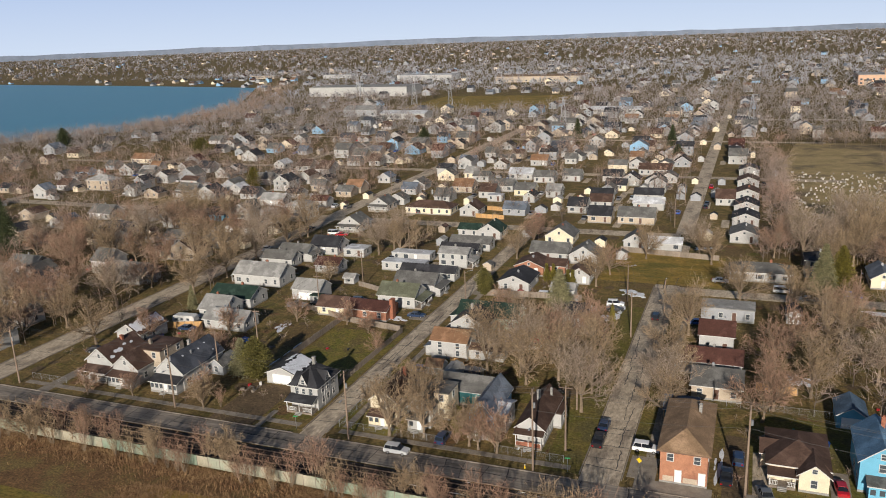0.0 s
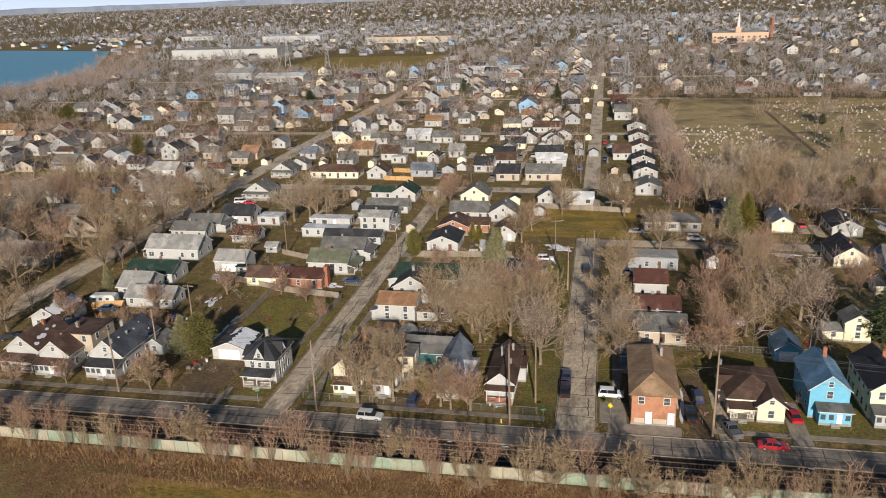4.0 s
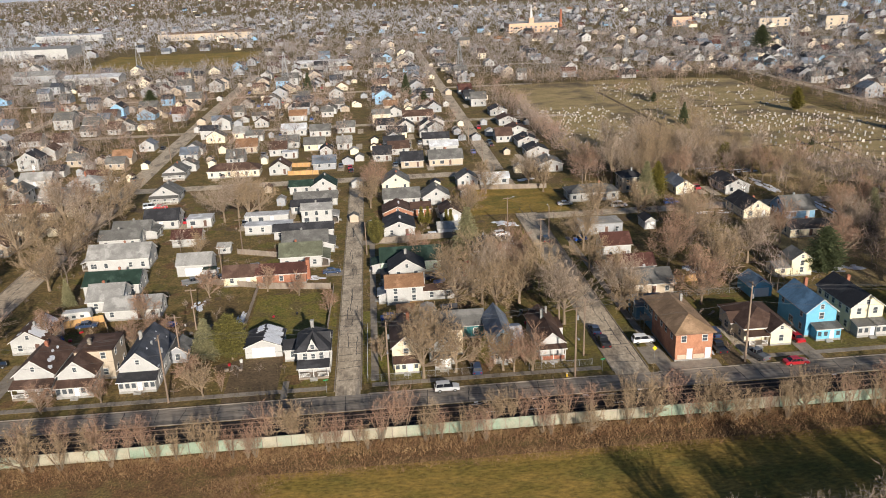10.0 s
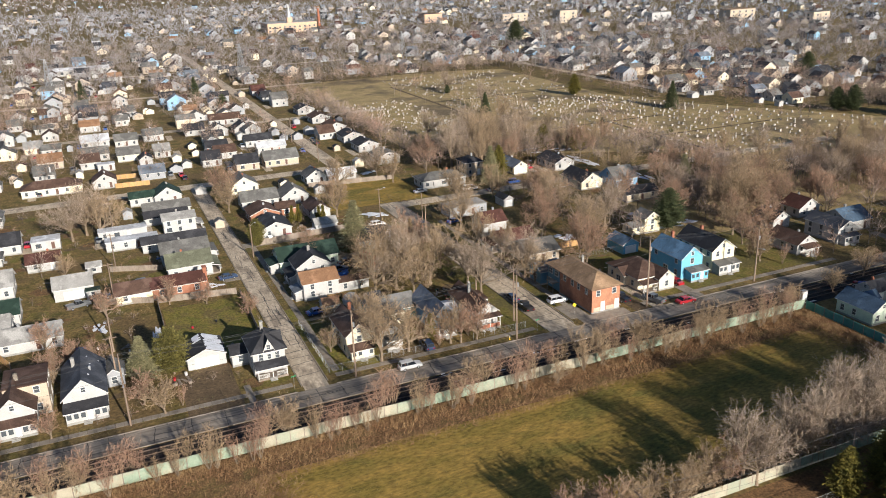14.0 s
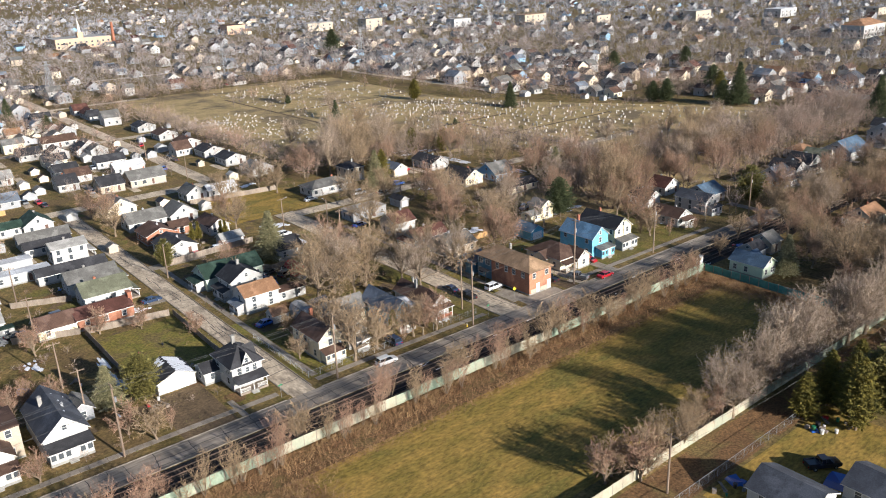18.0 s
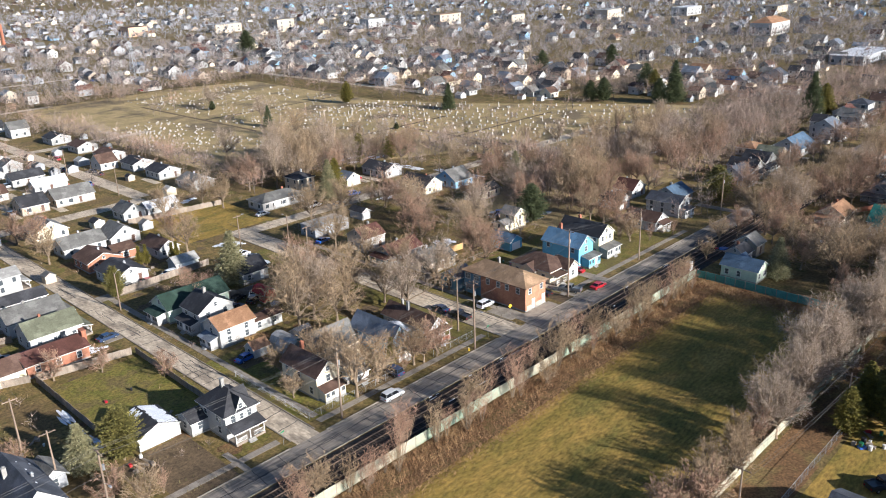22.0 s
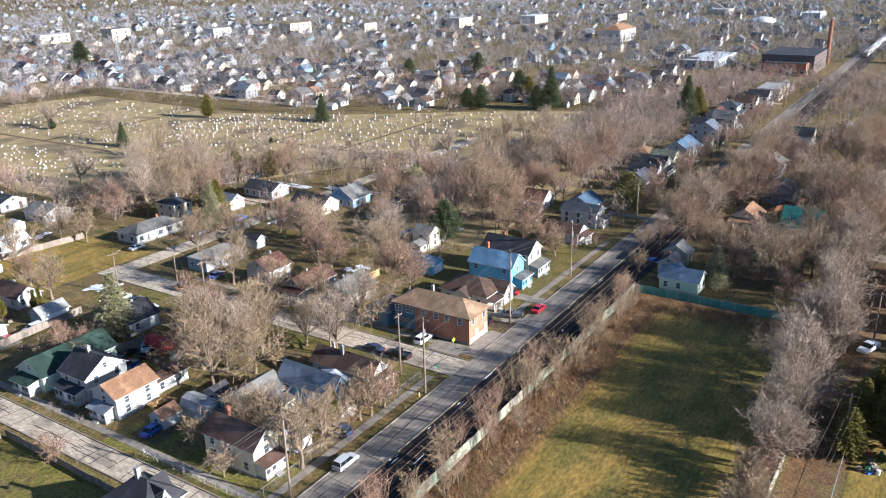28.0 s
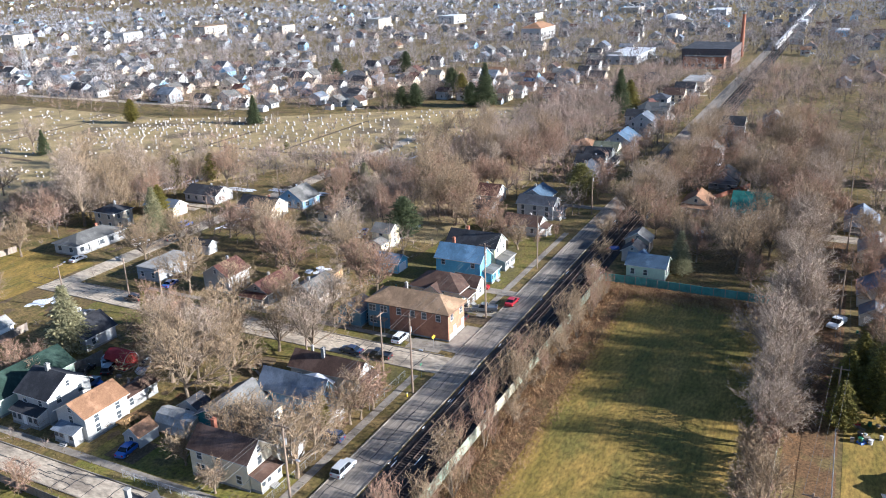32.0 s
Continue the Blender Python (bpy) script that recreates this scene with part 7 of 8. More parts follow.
for i in range(640):
    x, y = (G.uniform(74, 160), G.uniform(335, 505)) if i > 230 else (G.uniform(18, 60), G.uniform(320, 420))
    h, w = G.uniform(0.4, 0.9), G.uniform(0.4, 0.8)
    mb.box(x - w / 2 - 0.1, y - 0.3, 0, x + w / 2 + 0.1, y + 0.3, 0.2)
    mb.extrude([(x - w / 2, 0.2), (x + w / 2, 0.2), (x + w / 2, h * 0.85), (x + w * 0.3, h), (x - w * 0.3, h), (x - w / 2, h * 0.85)], y - 0.15, y + 0.15, "y")
tagged(part("gravestones", mb, MAT["stone"]), "rows of pale upright gravestones in dry grass", "gravestones", "", "stuff")
# dry weeds below the railway fence
n = 52000
wx, wy = G.uniform(-190, 31, n), 101.0 - np.abs(G.normal(0, 2.4, n))
base = np.stack([wx, wy, np.zeros(n)], 1)
d = np.stack([G.normal(0, 0.45, n), G.normal(0, 0.45, n), G.uniform(0.2, 0.95, n)], 1) * G.uniform(0.4, 1.2, n)[:, None]
w = np.stack([G.normal(0, 1, n), G.normal(0, 1, n), np.zeros(n)], 1)
w = w / np.linalg.norm(w, axis=1)[:, None] * 0.05
tagged(new("dry_weeds", tri_mesh("dry_weeds", np.stack([base - w, base + w, base + d], 1), MAT["dry_weed"])), "thicket of dry tan weeds below the fence", "weeds", "", "stuff")
n = 26000
wx, wy = 31.0 - np.abs(G.normal(0, 4.0, n)), G.uniform(63, 100, n)
wx[14000:], wy[14000:] = G.uniform(-92, 28, n - 14000), 94.0 + G.normal(0, 1.0, n - 14000)
wx[22000:], wy[22000:] = -92 + G.normal(0, 3.0, n - 22000), G.uniform(85, 94, n - 22000)
base = np.stack([wx, wy, np.zeros(n)], 1)
d = np.stack([G.normal(0, 0.5, n), G.normal(0, 0.5, n), G.uniform(0.1, 0.7, n)], 1)
w = np.stack([G.normal(0, 1, n), G.normal(0, 1, n), np.zeros(n)], 1)
w = w / np.linalg.norm(w, axis=1)[:, None] * 0.05
tagged(new("dry_weeds", tri_mesh("dry_weeds", np.stack([base - w, base + w, base + d], 1), MAT["dry_weed"])), "brown brush and leaf litter round the field edges", "weeds", "", "stuff")
# tufts and fallen twigs on the near lots
n = 60000
wx, wy = G.uniform(-175, 62, n), G.uniform(118, 262, n)
lots = [(-77.6, 100, -72.5, 300), (-24.2, 100, -17.2, 226), (-164.8, 100, -156.8, 300), (-17.4, 218.8, 175, 225.2), (-15.5, 117, -3, 121)]
keep = free(wx, wy, lots) & (np.sin(wx * 0.35) * np.sin(wy * 0.41) + G.normal(0, 0.7, n) > 0.1)
wx, wy = wx[keep], wy[keep]
n = len(wx)
base = np.stack([wx, wy, np.zeros(n)], 1)
d = np.stack([G.normal(0, 0.30, n), G.normal(0, 0.30, n), G.uniform(0.08, 0.45, n)], 1)
w = np.stack([G.normal(0, 1, n), G.normal(0, 1, n), np.zeros(n)], 1)
w = w / np.linalg.norm(w, axis=1)[:, None] * G.uniform(0.04, 0.13, n)[:, None]
tagged(new("grass_tufts", tri_mesh("grass_tufts", np.stack([base - w, base + w, base + d], 1), MAT["tuft"])), "scattered tufts of dry and green winter grass", "grass", "", "stuff")
n = 30000
wx, wy = G.uniform(-150, 31, n), G.uniform(63, 96, n)
base = np.stack([wx, wy, np.zeros(n)], 1)
d = np.stack([G.normal(0, 0.25, n), G.normal(0, 0.25, n), G.uniform(0.05, 0.2, n)], 1)
w = np.stack([G.normal(0, 1, n), G.normal(0, 0.4, n), np.zeros(n)], 1)
w = w / np.linalg.norm(w, axis=1)[:, None] * G.uniform(0.03, 0.09, n)[:, None]
tagged(new("grass_tufts", tri_mesh("grass_tufts", np.stack([base - w, base + w, base + d], 1), MAT["field_tuft"])), "tufts of golden winter grass over the field", "grass", "", "stuff")
# low brush in the yards
n = 420
bx, by = G.uniform(-170, 60, n), G.uniform(122, 262, n)
keep = free(bx, by, lots + [(-98, 138, -79, 172), (-72, 121, -61, 158), (-41, 226, -6, 257), (-30, 119, -14, 228), (2, 119, 36, 127)])
bx, by = bx[keep], by[keep]
trees_stuff("yard_brush", far_trees(bx, by, 2.4, 72, 0.14), "low bare brush and shrubs in the yards")

# ---- fences ----
def panel_mesh(w, h, material, boards=8, gap=0.012):
    mb = MB()
    bw = w / boards
    front, back = [], []
    for i in range(boards):
        x = -w / 2 + i * bw
        d = 0.02 + 0.012 * (i % 2)
        front += [(x + gap, -d), (x + bw - gap, -d), (x + bw - gap / 2, -0.005)]
    front.pop()
    mb.extrude(front + [(w / 2, 0.03), (-w / 2, 0.03)], 0.05, h, "z")
    return mb.mesh("panel", MAT[material])


PANELS = {}


def fence(x0, y0, x1, y1, h=1.8, material="wood_grey", label="weathered wooden board fence", pick=None, step=2.4, category="fence"):
    """A straight fence of board panels between posts; pick chooses a panel's material from its place."""
    length = math.hypot(x1 - x0, y1 - y0)
    n = max(1, round(length / step))
    w = length / n
    a = math.atan2(y1 - y0, x1 - x0)
    ob = thing("fence", x0, y0, 0, a, label, category, "fences")
    post = MB()
    post.box(-0.06, -0.06, -0.3, 0.06, 0.06, h + 0.08)
    pm = post.mesh("post", MAT["wood_grey"])
    r = random.Random(int(x0 * 3 + y0))
    for i in range(n + 1):
        part("post", pm, None, ob, (i * w, 0.03, 0))
        if i == n:
            break
        kind = pick(x0 + (x1 - x0) * (i + 0.5) / n) if pick else material
        key = (round(w, 2), h, kind)
        if key not in PANELS:
            PANELS[key] = panel_mesh(w - 0.14, h, kind)
        p = part("panel", PANELS[key], None, ob, ((i + 0.5) * w, 0, r.uniform(-0.04, 0.02)))
        p.rotation_euler = (r.uniform(-0.03, 0.03), r.uniform(-0.006, 0.006), 0)
    return ob


def railway_pick(x):
    k = noise.noise((x * 0.045, 2.7, 0.3))
    return "fence_cream" if k > 0.02 and x < 0 else "fence_green"


for a, b in ((-175, -60), (-60, 31.6)):
    fence(a, 101.7, b, 101.7, 2.15, "fence_green", "pale green and cream panel fence along the railway", railway_pick)
fence(31.8, 101.5, 31.8, 62, 2.0, "fence_teal", "weathered teal panel fence at the field's end")
fence(-80, 58.7, 40, 58.7, 2.0, "fence_cream", "pale cream panel fence behind the tree row", lambda x: "fence_cream" if x < -14 else "fence_green")
fence(-98.6, 137.5, -98.6, 174.5, 1.7, "wood_grey", "grey board fence round a back yard")
fence(-98.4, 174.6, -80.4, 171.4, 1.7)
fence(-80.2, 136.8, -79.6, 171, 1.5, "wood_grey", "leaning grey board fence along the street")
fence(-112.5, 180.6, -99.4, 175.6, 1.6)
fence(-108, 203, -95.2, 197.6, 1.6)
fence(-68.6, 204.6, -41.5, 206.2, 1.8, "wood_grey", "long grey board fence beside the driveway")
fence(-51.5, 185.5, -40.3, 167.0, 1.7, "wood_grey", "grey board fence round a junk yard")
fence(-58, 181, -44, 180.8, 1.7)
fence(-39, 258.6, -8, 254.5, 1.8, "wood_grey", "weathered fence behind an empty lot")
fence(-102, 309.5, -88.4, 308, 1.8, "wood_new", "new orange-toned wooden fence")
fence(-102.3, 295.3, -90.2, 294.5, 1.8, "wood_new", "new orange-toned wooden fence")
fence(-141, 157.2, -132, 160.2, 1.8, "wood_new", "new orange-toned wooden fence")
fence(-132, 160, -129, 153, 1.8, "wood_new", "new orange-toned wooden fence")
fence(3.2, 161, 11, 160.6, 1.8, "wood_new", "golden wooden fence between back yards")
fence(-12.6, 152.0, -9.4, 152.0, 1.6, "wood_grey")
fence(100, 92.5, 127, 80, 1.6, "brick_red", "low reddish board fence")


def wire_fence(x0, y0, x1, y1, h=1.4, label="low chain-link fence with steel posts"):
    length = math.hypot(x1 - x0, y1 - y0)
    n = max(1, round(length / 2.5))
    ob = thing("chain_fence", x0, y0, 0, math.atan2(y1 - y0, x1 - x0), label, "fence", "fences")
    pm = (lambda q: (q.tube((0, 0, -0.2), (0, 0, h + 0.05), 0.035, 0.035, 6, 0, True), q)[1])(MB()).mesh("post", MAT["steel"])
    for i in range(n + 1):
        part("post", pm, None, ob, (i * length / n, 0, 0))
    q = MB()
    q.tube((0, 0, h), (length, 0, h), 0.025, 0.025, 5)
    part("top_rail", q, MAT["steel"], ob)
    q = MB()
    k = int(length / 0.35)
    for i in range(k):
        x = i * length / k
        q.tube((x, 0, 0.05), (min(length, x + h * 0.7), 0, h), 0.006, 0.006, 3)
        q.tube((min(length, x + h * 0.7), 0, 0.05), (x, 0, h), 0.006, 0.006, 3)
    part("mesh", q, MAT["steel"], ob)


wire_fence(-71.3, 122.0, -50.5, 122.0)
wire_fence(-71.3, 122.2, -71.3, 146)
wire_fence(-40, 121.9, -27.5, 121.9)
wire_fence(-150, 122.2, -140, 122.2)
wire_fence(-60, 51.0, -13.5, 51.0, 1.7)
wire_fence(-2, 152, 24, 152)

# ---- poles and wires ----
POLES = {}


def utility_pole(x, y, h, arms=1, lamp=0.0, rz=0.0, name="utility_pole"):
    ob = thing(name, x, y, 0, rz, "tall weathered wooden utility pole" + (" with street lamp arm" if lamp else " with crossarm"), "utility pole", "utility poles")
    s = MB()
    r = 0.15 + h * 0.004
    s.tube((0, 0, -0.4), (0.0, 0.0, h), r, r * 0.62, 8, 0, True)
    part("shaft", s, MAT["pole_wood"], ob)
    for i in range(arms):
        z = h - 0.45 - i * 1.3
        c = MB()
        c.box(-0.07, -1.25, z - 0.08, 0.05, 1.25, z + 0.06)
        for yy in (-1.1, -0.5, 0.5, 1.1):
            c.tube((0, yy, z + 0.02), (0, yy, z + 0.26), 0.05, 0.035, 6, 0, True)
        part("crossarm", c, MAT["pole_wood"], ob)
    if h > 13:
        k = MB()
        k.tube((0.32, 0, h - 3.4), (0.32, 0, h - 2.5), 0.2, 0.2, 8, 0, True)
        part("transformer", k, MAT["steel"], ob)
    if lamp:
        z = min(h - 1.5, 8.6) if h > 11 else h - 0.3
        k = MB()
        k.tube((0, 0, z - 0.3), (0, -1.1, z + 0.15), 0.035, 0.03, 5)
        k.tube((0, -1.1, z + 0.15), (0, -abs(lamp), z + 0.2), 0.03, 0.03, 5)
        arm = part("lamp_arm", k, MAT["steel"], ob)
        k = MB()
        k.extrude([(-abs(lamp) - 0.6, z + 0.15), (-abs(lamp) + 0.1, z + 0.12), (-abs(lamp) + 0.1, z + 0.28), (-abs(lamp) - 0.4, z + 0.28)], -0.15, 0.15, "x")
        part("lamp_head", k, MAT["steel"], arm)
    return x, y, h


MAINLINE = [utility_pole(*p) for p in ((-151, 119.4, 13.5), (-108.2, 119.6, 13.8, 1, 1.8), (-67.2, 118.0, 14.0, 1, 1.8), (-31.9, 117.9, 15.2, 1, 1.8), (1.9, 118.6, 16.8, 1, 0), (33.5, 118.6, 14.0, 1, 1.8), (80.8, 118.9, 13.5), (130, 119, 13.5), (180, 119, 13.5), (235, 119, 13.5), (295, 119, 13.5))]
SIDE = [utility_pole(*p) for p in ((-28.1, 126.1, 12.6, 1, 0, 1.57), (-29.4, 142.2, 11.5, 1, 0, 1.57), (-24.9, 183.2, 11.5, 1, 0, 1.57), (-29.5, 209.0, 10.5, 1, 1.6, 1.57))]
utility_pole(-71.4, 195.6, 9.6, 0, 1.8, 2.2)
utility_pole(-109.4, 136.2, 10.5, 1, 0, 1.57)
ALLEY = [utility_pole(*p) for p in ((-109.5, 152.0, 10, 1, 0, 1.57), (-108.0, 179.4, 10.5, 1, 0, 1.57), (-106.5, 203, 10.5, 1, 0, 1.57), (-105.5, 236, 10.5, 1, 0, 1.57))]
for p in ((-155.6, 249.5, 11, 1, 1.8), (27.3, 217.3, 10.5, 1, 1.8), (-18.9, 200.5, 9.5, 0, 1.8, 3.14), (-25.2, 295, 11), (-25.2, 340, 11), (-256.5, 397, 11), (-270.6, 296.4, 11), (-155, 330, 11), (60, 217, 11)):
    utility_pole(*p)
SOUTH = [utility_pole(*p) for p in ((-49.5, 53.6, 10.5), (-14, 51.4, 10.5), (31, 51.6, 10.5), (72, 51.0, 10.5), (112, 51, 10.5), (160, 51, 10.5))]


def spans(line, across, sets, name="power_line"):
    """Sagging wires from pole to pole. across: the crossarm's direction; sets: offset along the arm and drop below the top."""
    ob = thing(name, 0, 0, 0, 0, "thin dark overhead wires between utility poles", "power line", "power lines")
    for a, b in zip(line, line[1:]):
        for off, drop in sets:
            q = MB()
            p0 = Vector((a[0] + across[0] * off, a[1] + across[1] * off, a[2] - drop))
            p1 = Vector((b[0] + across[0] * off, b[1] + across[1] * off, b[2] - drop))
            sag = (p1 - p0).length * 0.018
            rows = [p0.lerp(p1, i / 8) - Vector((0, 0, sag * 4 * (i / 8) * (1 - i / 8))) for i in range(9)]
            side = Vector((across[0], across[1], 0)) * 0.016
            up = Vector((0, 0, 0.027))
            q.add([p + k for p in rows for k in (-side, side, up)], [(3 * i + a, 3 * i + b, 3 * i + 3 + b, 3 * i + 3 + a) for i in range(8) for a, b in ((0, 1), (1, 2), (2, 0))])
            part("wire", q, MAT["wire"], ob)


spans(MAINLINE, (0, 1), ((-1.1, 0.2), (0.5, 0.2), (1.1, 0.2), (0.15, 4.0)))
spans(SIDE, (1, 0), ((-1.1, 0.2), (1.1, 0.2), (0.15, 3.0)))
spans(ALLEY, (1, 0), ((-1.1, 0.2), (1.1, 0.2), (0.15, 3.0)))
spans(SOUTH, (0, 1), ((-1.1, 0.2), (1.1, 0.2), (0.12, 3.0)))


def pylon(x, y, h):
    ob = thing("pylon", x, y, 0, 0.3, "tall grey steel lattice pylon", "pylon", "pylons")
    q = MB()
    w = h * 0.11
    for sx in (-1, 1):
        for sy in (-1, 1):
            q.tube((sx * w, sy * w, 0), (sx * w * 0.16, sy * w * 0.16, h), 0.16, 0.10, 4)
    for i in range(7):
        a, b = i / 7, (i + 1) / 7
        ka, kb = w * (1 - 0.84 * a), w * (1 - 0.84 * b)
        for sx, sy, tx, ty in ((-1, -1, 1, -1), (1, -1, 1, 1), (1, 1, -1, 1), (-1, 1, -1, -1)):
            q.tube((sx * ka, sy * ka, h * a), (tx * kb, ty * kb, h * b), 0.07, 0.07, 3)
            q.tube((tx * ka, ty * ka, h * a), (sx * kb, sy * kb, h * b), 0.07, 0.07, 3)
    part("lattice", q, MAT["steel"], ob)
    for k in (0.8, 0.9, 0.99):
        c = MB()
        c.tube((-h * 0.13, 0, h * k), (h * 0.13, 0, h * k), 0.12, 0.12, 4)
        part("crossarm", c, MAT["steel"], ob)


for x, y, h in ((-2.2, 581, 24), (-128.6, 570, 24), (-265, 703, 26), (-330, 770, 26), (126, 590, 24), (260, 600, 24), (-420, 830, 26), (-445, 870, 26)):
    pylon(x, y, h)

# ---- vehicles ----
CARS = {}
SHAPES = {
    # length, width, body outline, cabin foot and top, cabin height
    "sedan": (4.7, 1.8, [(-2.35, 0.32), (2.35, 0.32), (2.35, 0.72), (1.5, 0.92), (-1.75, 0.96), (-2.3, 0.86)], (-1.65, 1.25), (-0.95, 0.45), 1.42),
    "suv": (4.6, 1.85, [(-2.3, 0.38), (2.3, 0.38), (2.3, 0.85), (1.45, 1.05), (-2.2, 1.08), (-2.3, 0.95)], (-2.2, 1.2), (-1.9, 0.45), 1.72),
    "van": (5.0, 1.95, [(-2.5, 0.36), (2.5, 0.36), (2.5, 0.85), (1.8, 1.08), (-2.45, 1.10), (-2.5, 0.95)], (-2.45, 1.55), (-2.3, 0.75), 1.9),
    "pickup": (5.5, 1.95, [(-2.75, 0.42), (2.75, 0.42), (2.75, 0.95), (1.6, 1.12), (-2.75, 1.12)], (-0.75, 1.35), (-0.55, 0.6), 1.82)}


def car(x, y, rz, shape, paint, label=""):
    """A parked vehicle heading along rz: body, glass, roof, wheels and lamps as parts."""
    length, width, outline, foot, head, top = SHAPES[shape]
    hw = width / 2
    if shape not in CARS:
        w = MB()
        w.tube((0, -0.11, 0), (0, 0.11, 0), 0.33, 0.33, 14, 0, True)
        w2 = MB()
        w2.tube((0, -0.12, 0), (0, 0.12, 0), 0.19, 0.19, 10, 0, True)
        g = MB()
        zb = outline[-1][1] + 0.05 if shape != "pickup" else 1.1
        (a, b), (c, d) = foot, head
        k = 0.17
        g.add([(a, -hw + 0.08, zb), (b, -hw + 0.08, zb - 0.04), (b, hw - 0.08, zb - 0.04), (a, hw - 0.08, zb), (c, -hw + 0.08 + k, top), (d, -hw + 0.08 + k, top), (d, hw - 0.08 - k, top), (c, hw - 0.08 - k, top)],
              [(4, 5, 6, 7), (0, 1, 5, 4), (1, 2, 6, 5), (2, 3, 7, 6), (3, 0, 4, 7)])
        CARS[shape] = w.mesh("tyre", MAT["tyre"]), w2.mesh("rim", MAT["rim"]), g.mesh("windows", MAT["car_glass"])
    tm, rm, gm = CARS[shape]
    key = (shape, paint)
    if key not in CARS:
        m = MB()
        inner = [(px, pz) for px, pz in outline]
        m.extrude(inner, -hw + 0.06, hw - 0.06, "y")
        m.extrude([(px * 0.985, 0.45 + (pz - 0.45) * 0.82) for px, pz in inner], -hw, hw, "y")
        if shape == "pickup":
            m.box(-2.7, -hw + 0.06, 1.1, -0.9, -hw + 0.16, 1.3)
            m.box(-2.7, hw - 0.16, 1.1, -0.9, hw - 0.06, 1.3)
            m.box(-2.74, -hw + 0.06, 1.1, -2.64, hw - 0.06, 1.3)
        rf = MB()
        (c, d) = head
        rf.box(c - 0.05, -hw + 0.22, top - 0.03, d + 0.05, hw - 0.22, top + 0.04)
        for px in (foot[0] + 0.05, (c + d) / 2):
            rf.tube((px if px < c else c + (d - c) * 0.5, -hw + 0.1, outline[-1][1]), (max(c, min(px, d)), -hw + 0.24, top), 0.05, 0.05, 4)
            rf.tube((px if px < c else c + (d - c) * 0.5, hw - 0.1, outline[-1][1]), (max(c, min(px, d)), hw - 0.24, top), 0.05, 0.05, 4)
        CARS[key] = m.mesh("body", MAT["paint_" + paint]), rf.mesh("roof", MAT["paint_" + paint])
    kind = {"sedan": "sedan car", "suv": "sport utility car", "van": "van", "pickup": "pickup truck"}[shape]
    ob = thing({"sedan": "car", "suv": "car", "van": "van", "pickup": "pickup_truck"}[shape], x, y, 0.06, rz, label or f"{paint} {kind} parked near a house", "car" if shape != "pickup" else "truck", "parked vehicles")
    part("body", CARS[key][0], None, ob)
    part("roof", CARS[key][1], None, ob)
    part("glass", gm, None, ob)
    for px in (-length * 0.30, length * 0.31):
        for s in (-1, 1):
            w = part("wheel", tm, None, ob, (px, s * (hw - 0.09), 0.33))
            part("rim", rm, None, w)
    for s in (-1, 1):
        q = MB()
        q.box(length / 2 - 0.06, s * (hw - 0.34) - 0.2, 0.62, length / 2 + 0.02, s * (hw - 0.34) + 0.2, 0.76)
        part("headlight", q, MAT["lamp_clear"], ob)
        q = MB()
        q.box(-length / 2 - 0.02, s * (hw - 0.28) - 0.15, 0.66, -length / 2 + 0.06, s * (hw - 0.28) + 0.15, 0.86)
        part("taillight", q, MAT["lamp_red"], ob)
    return ob


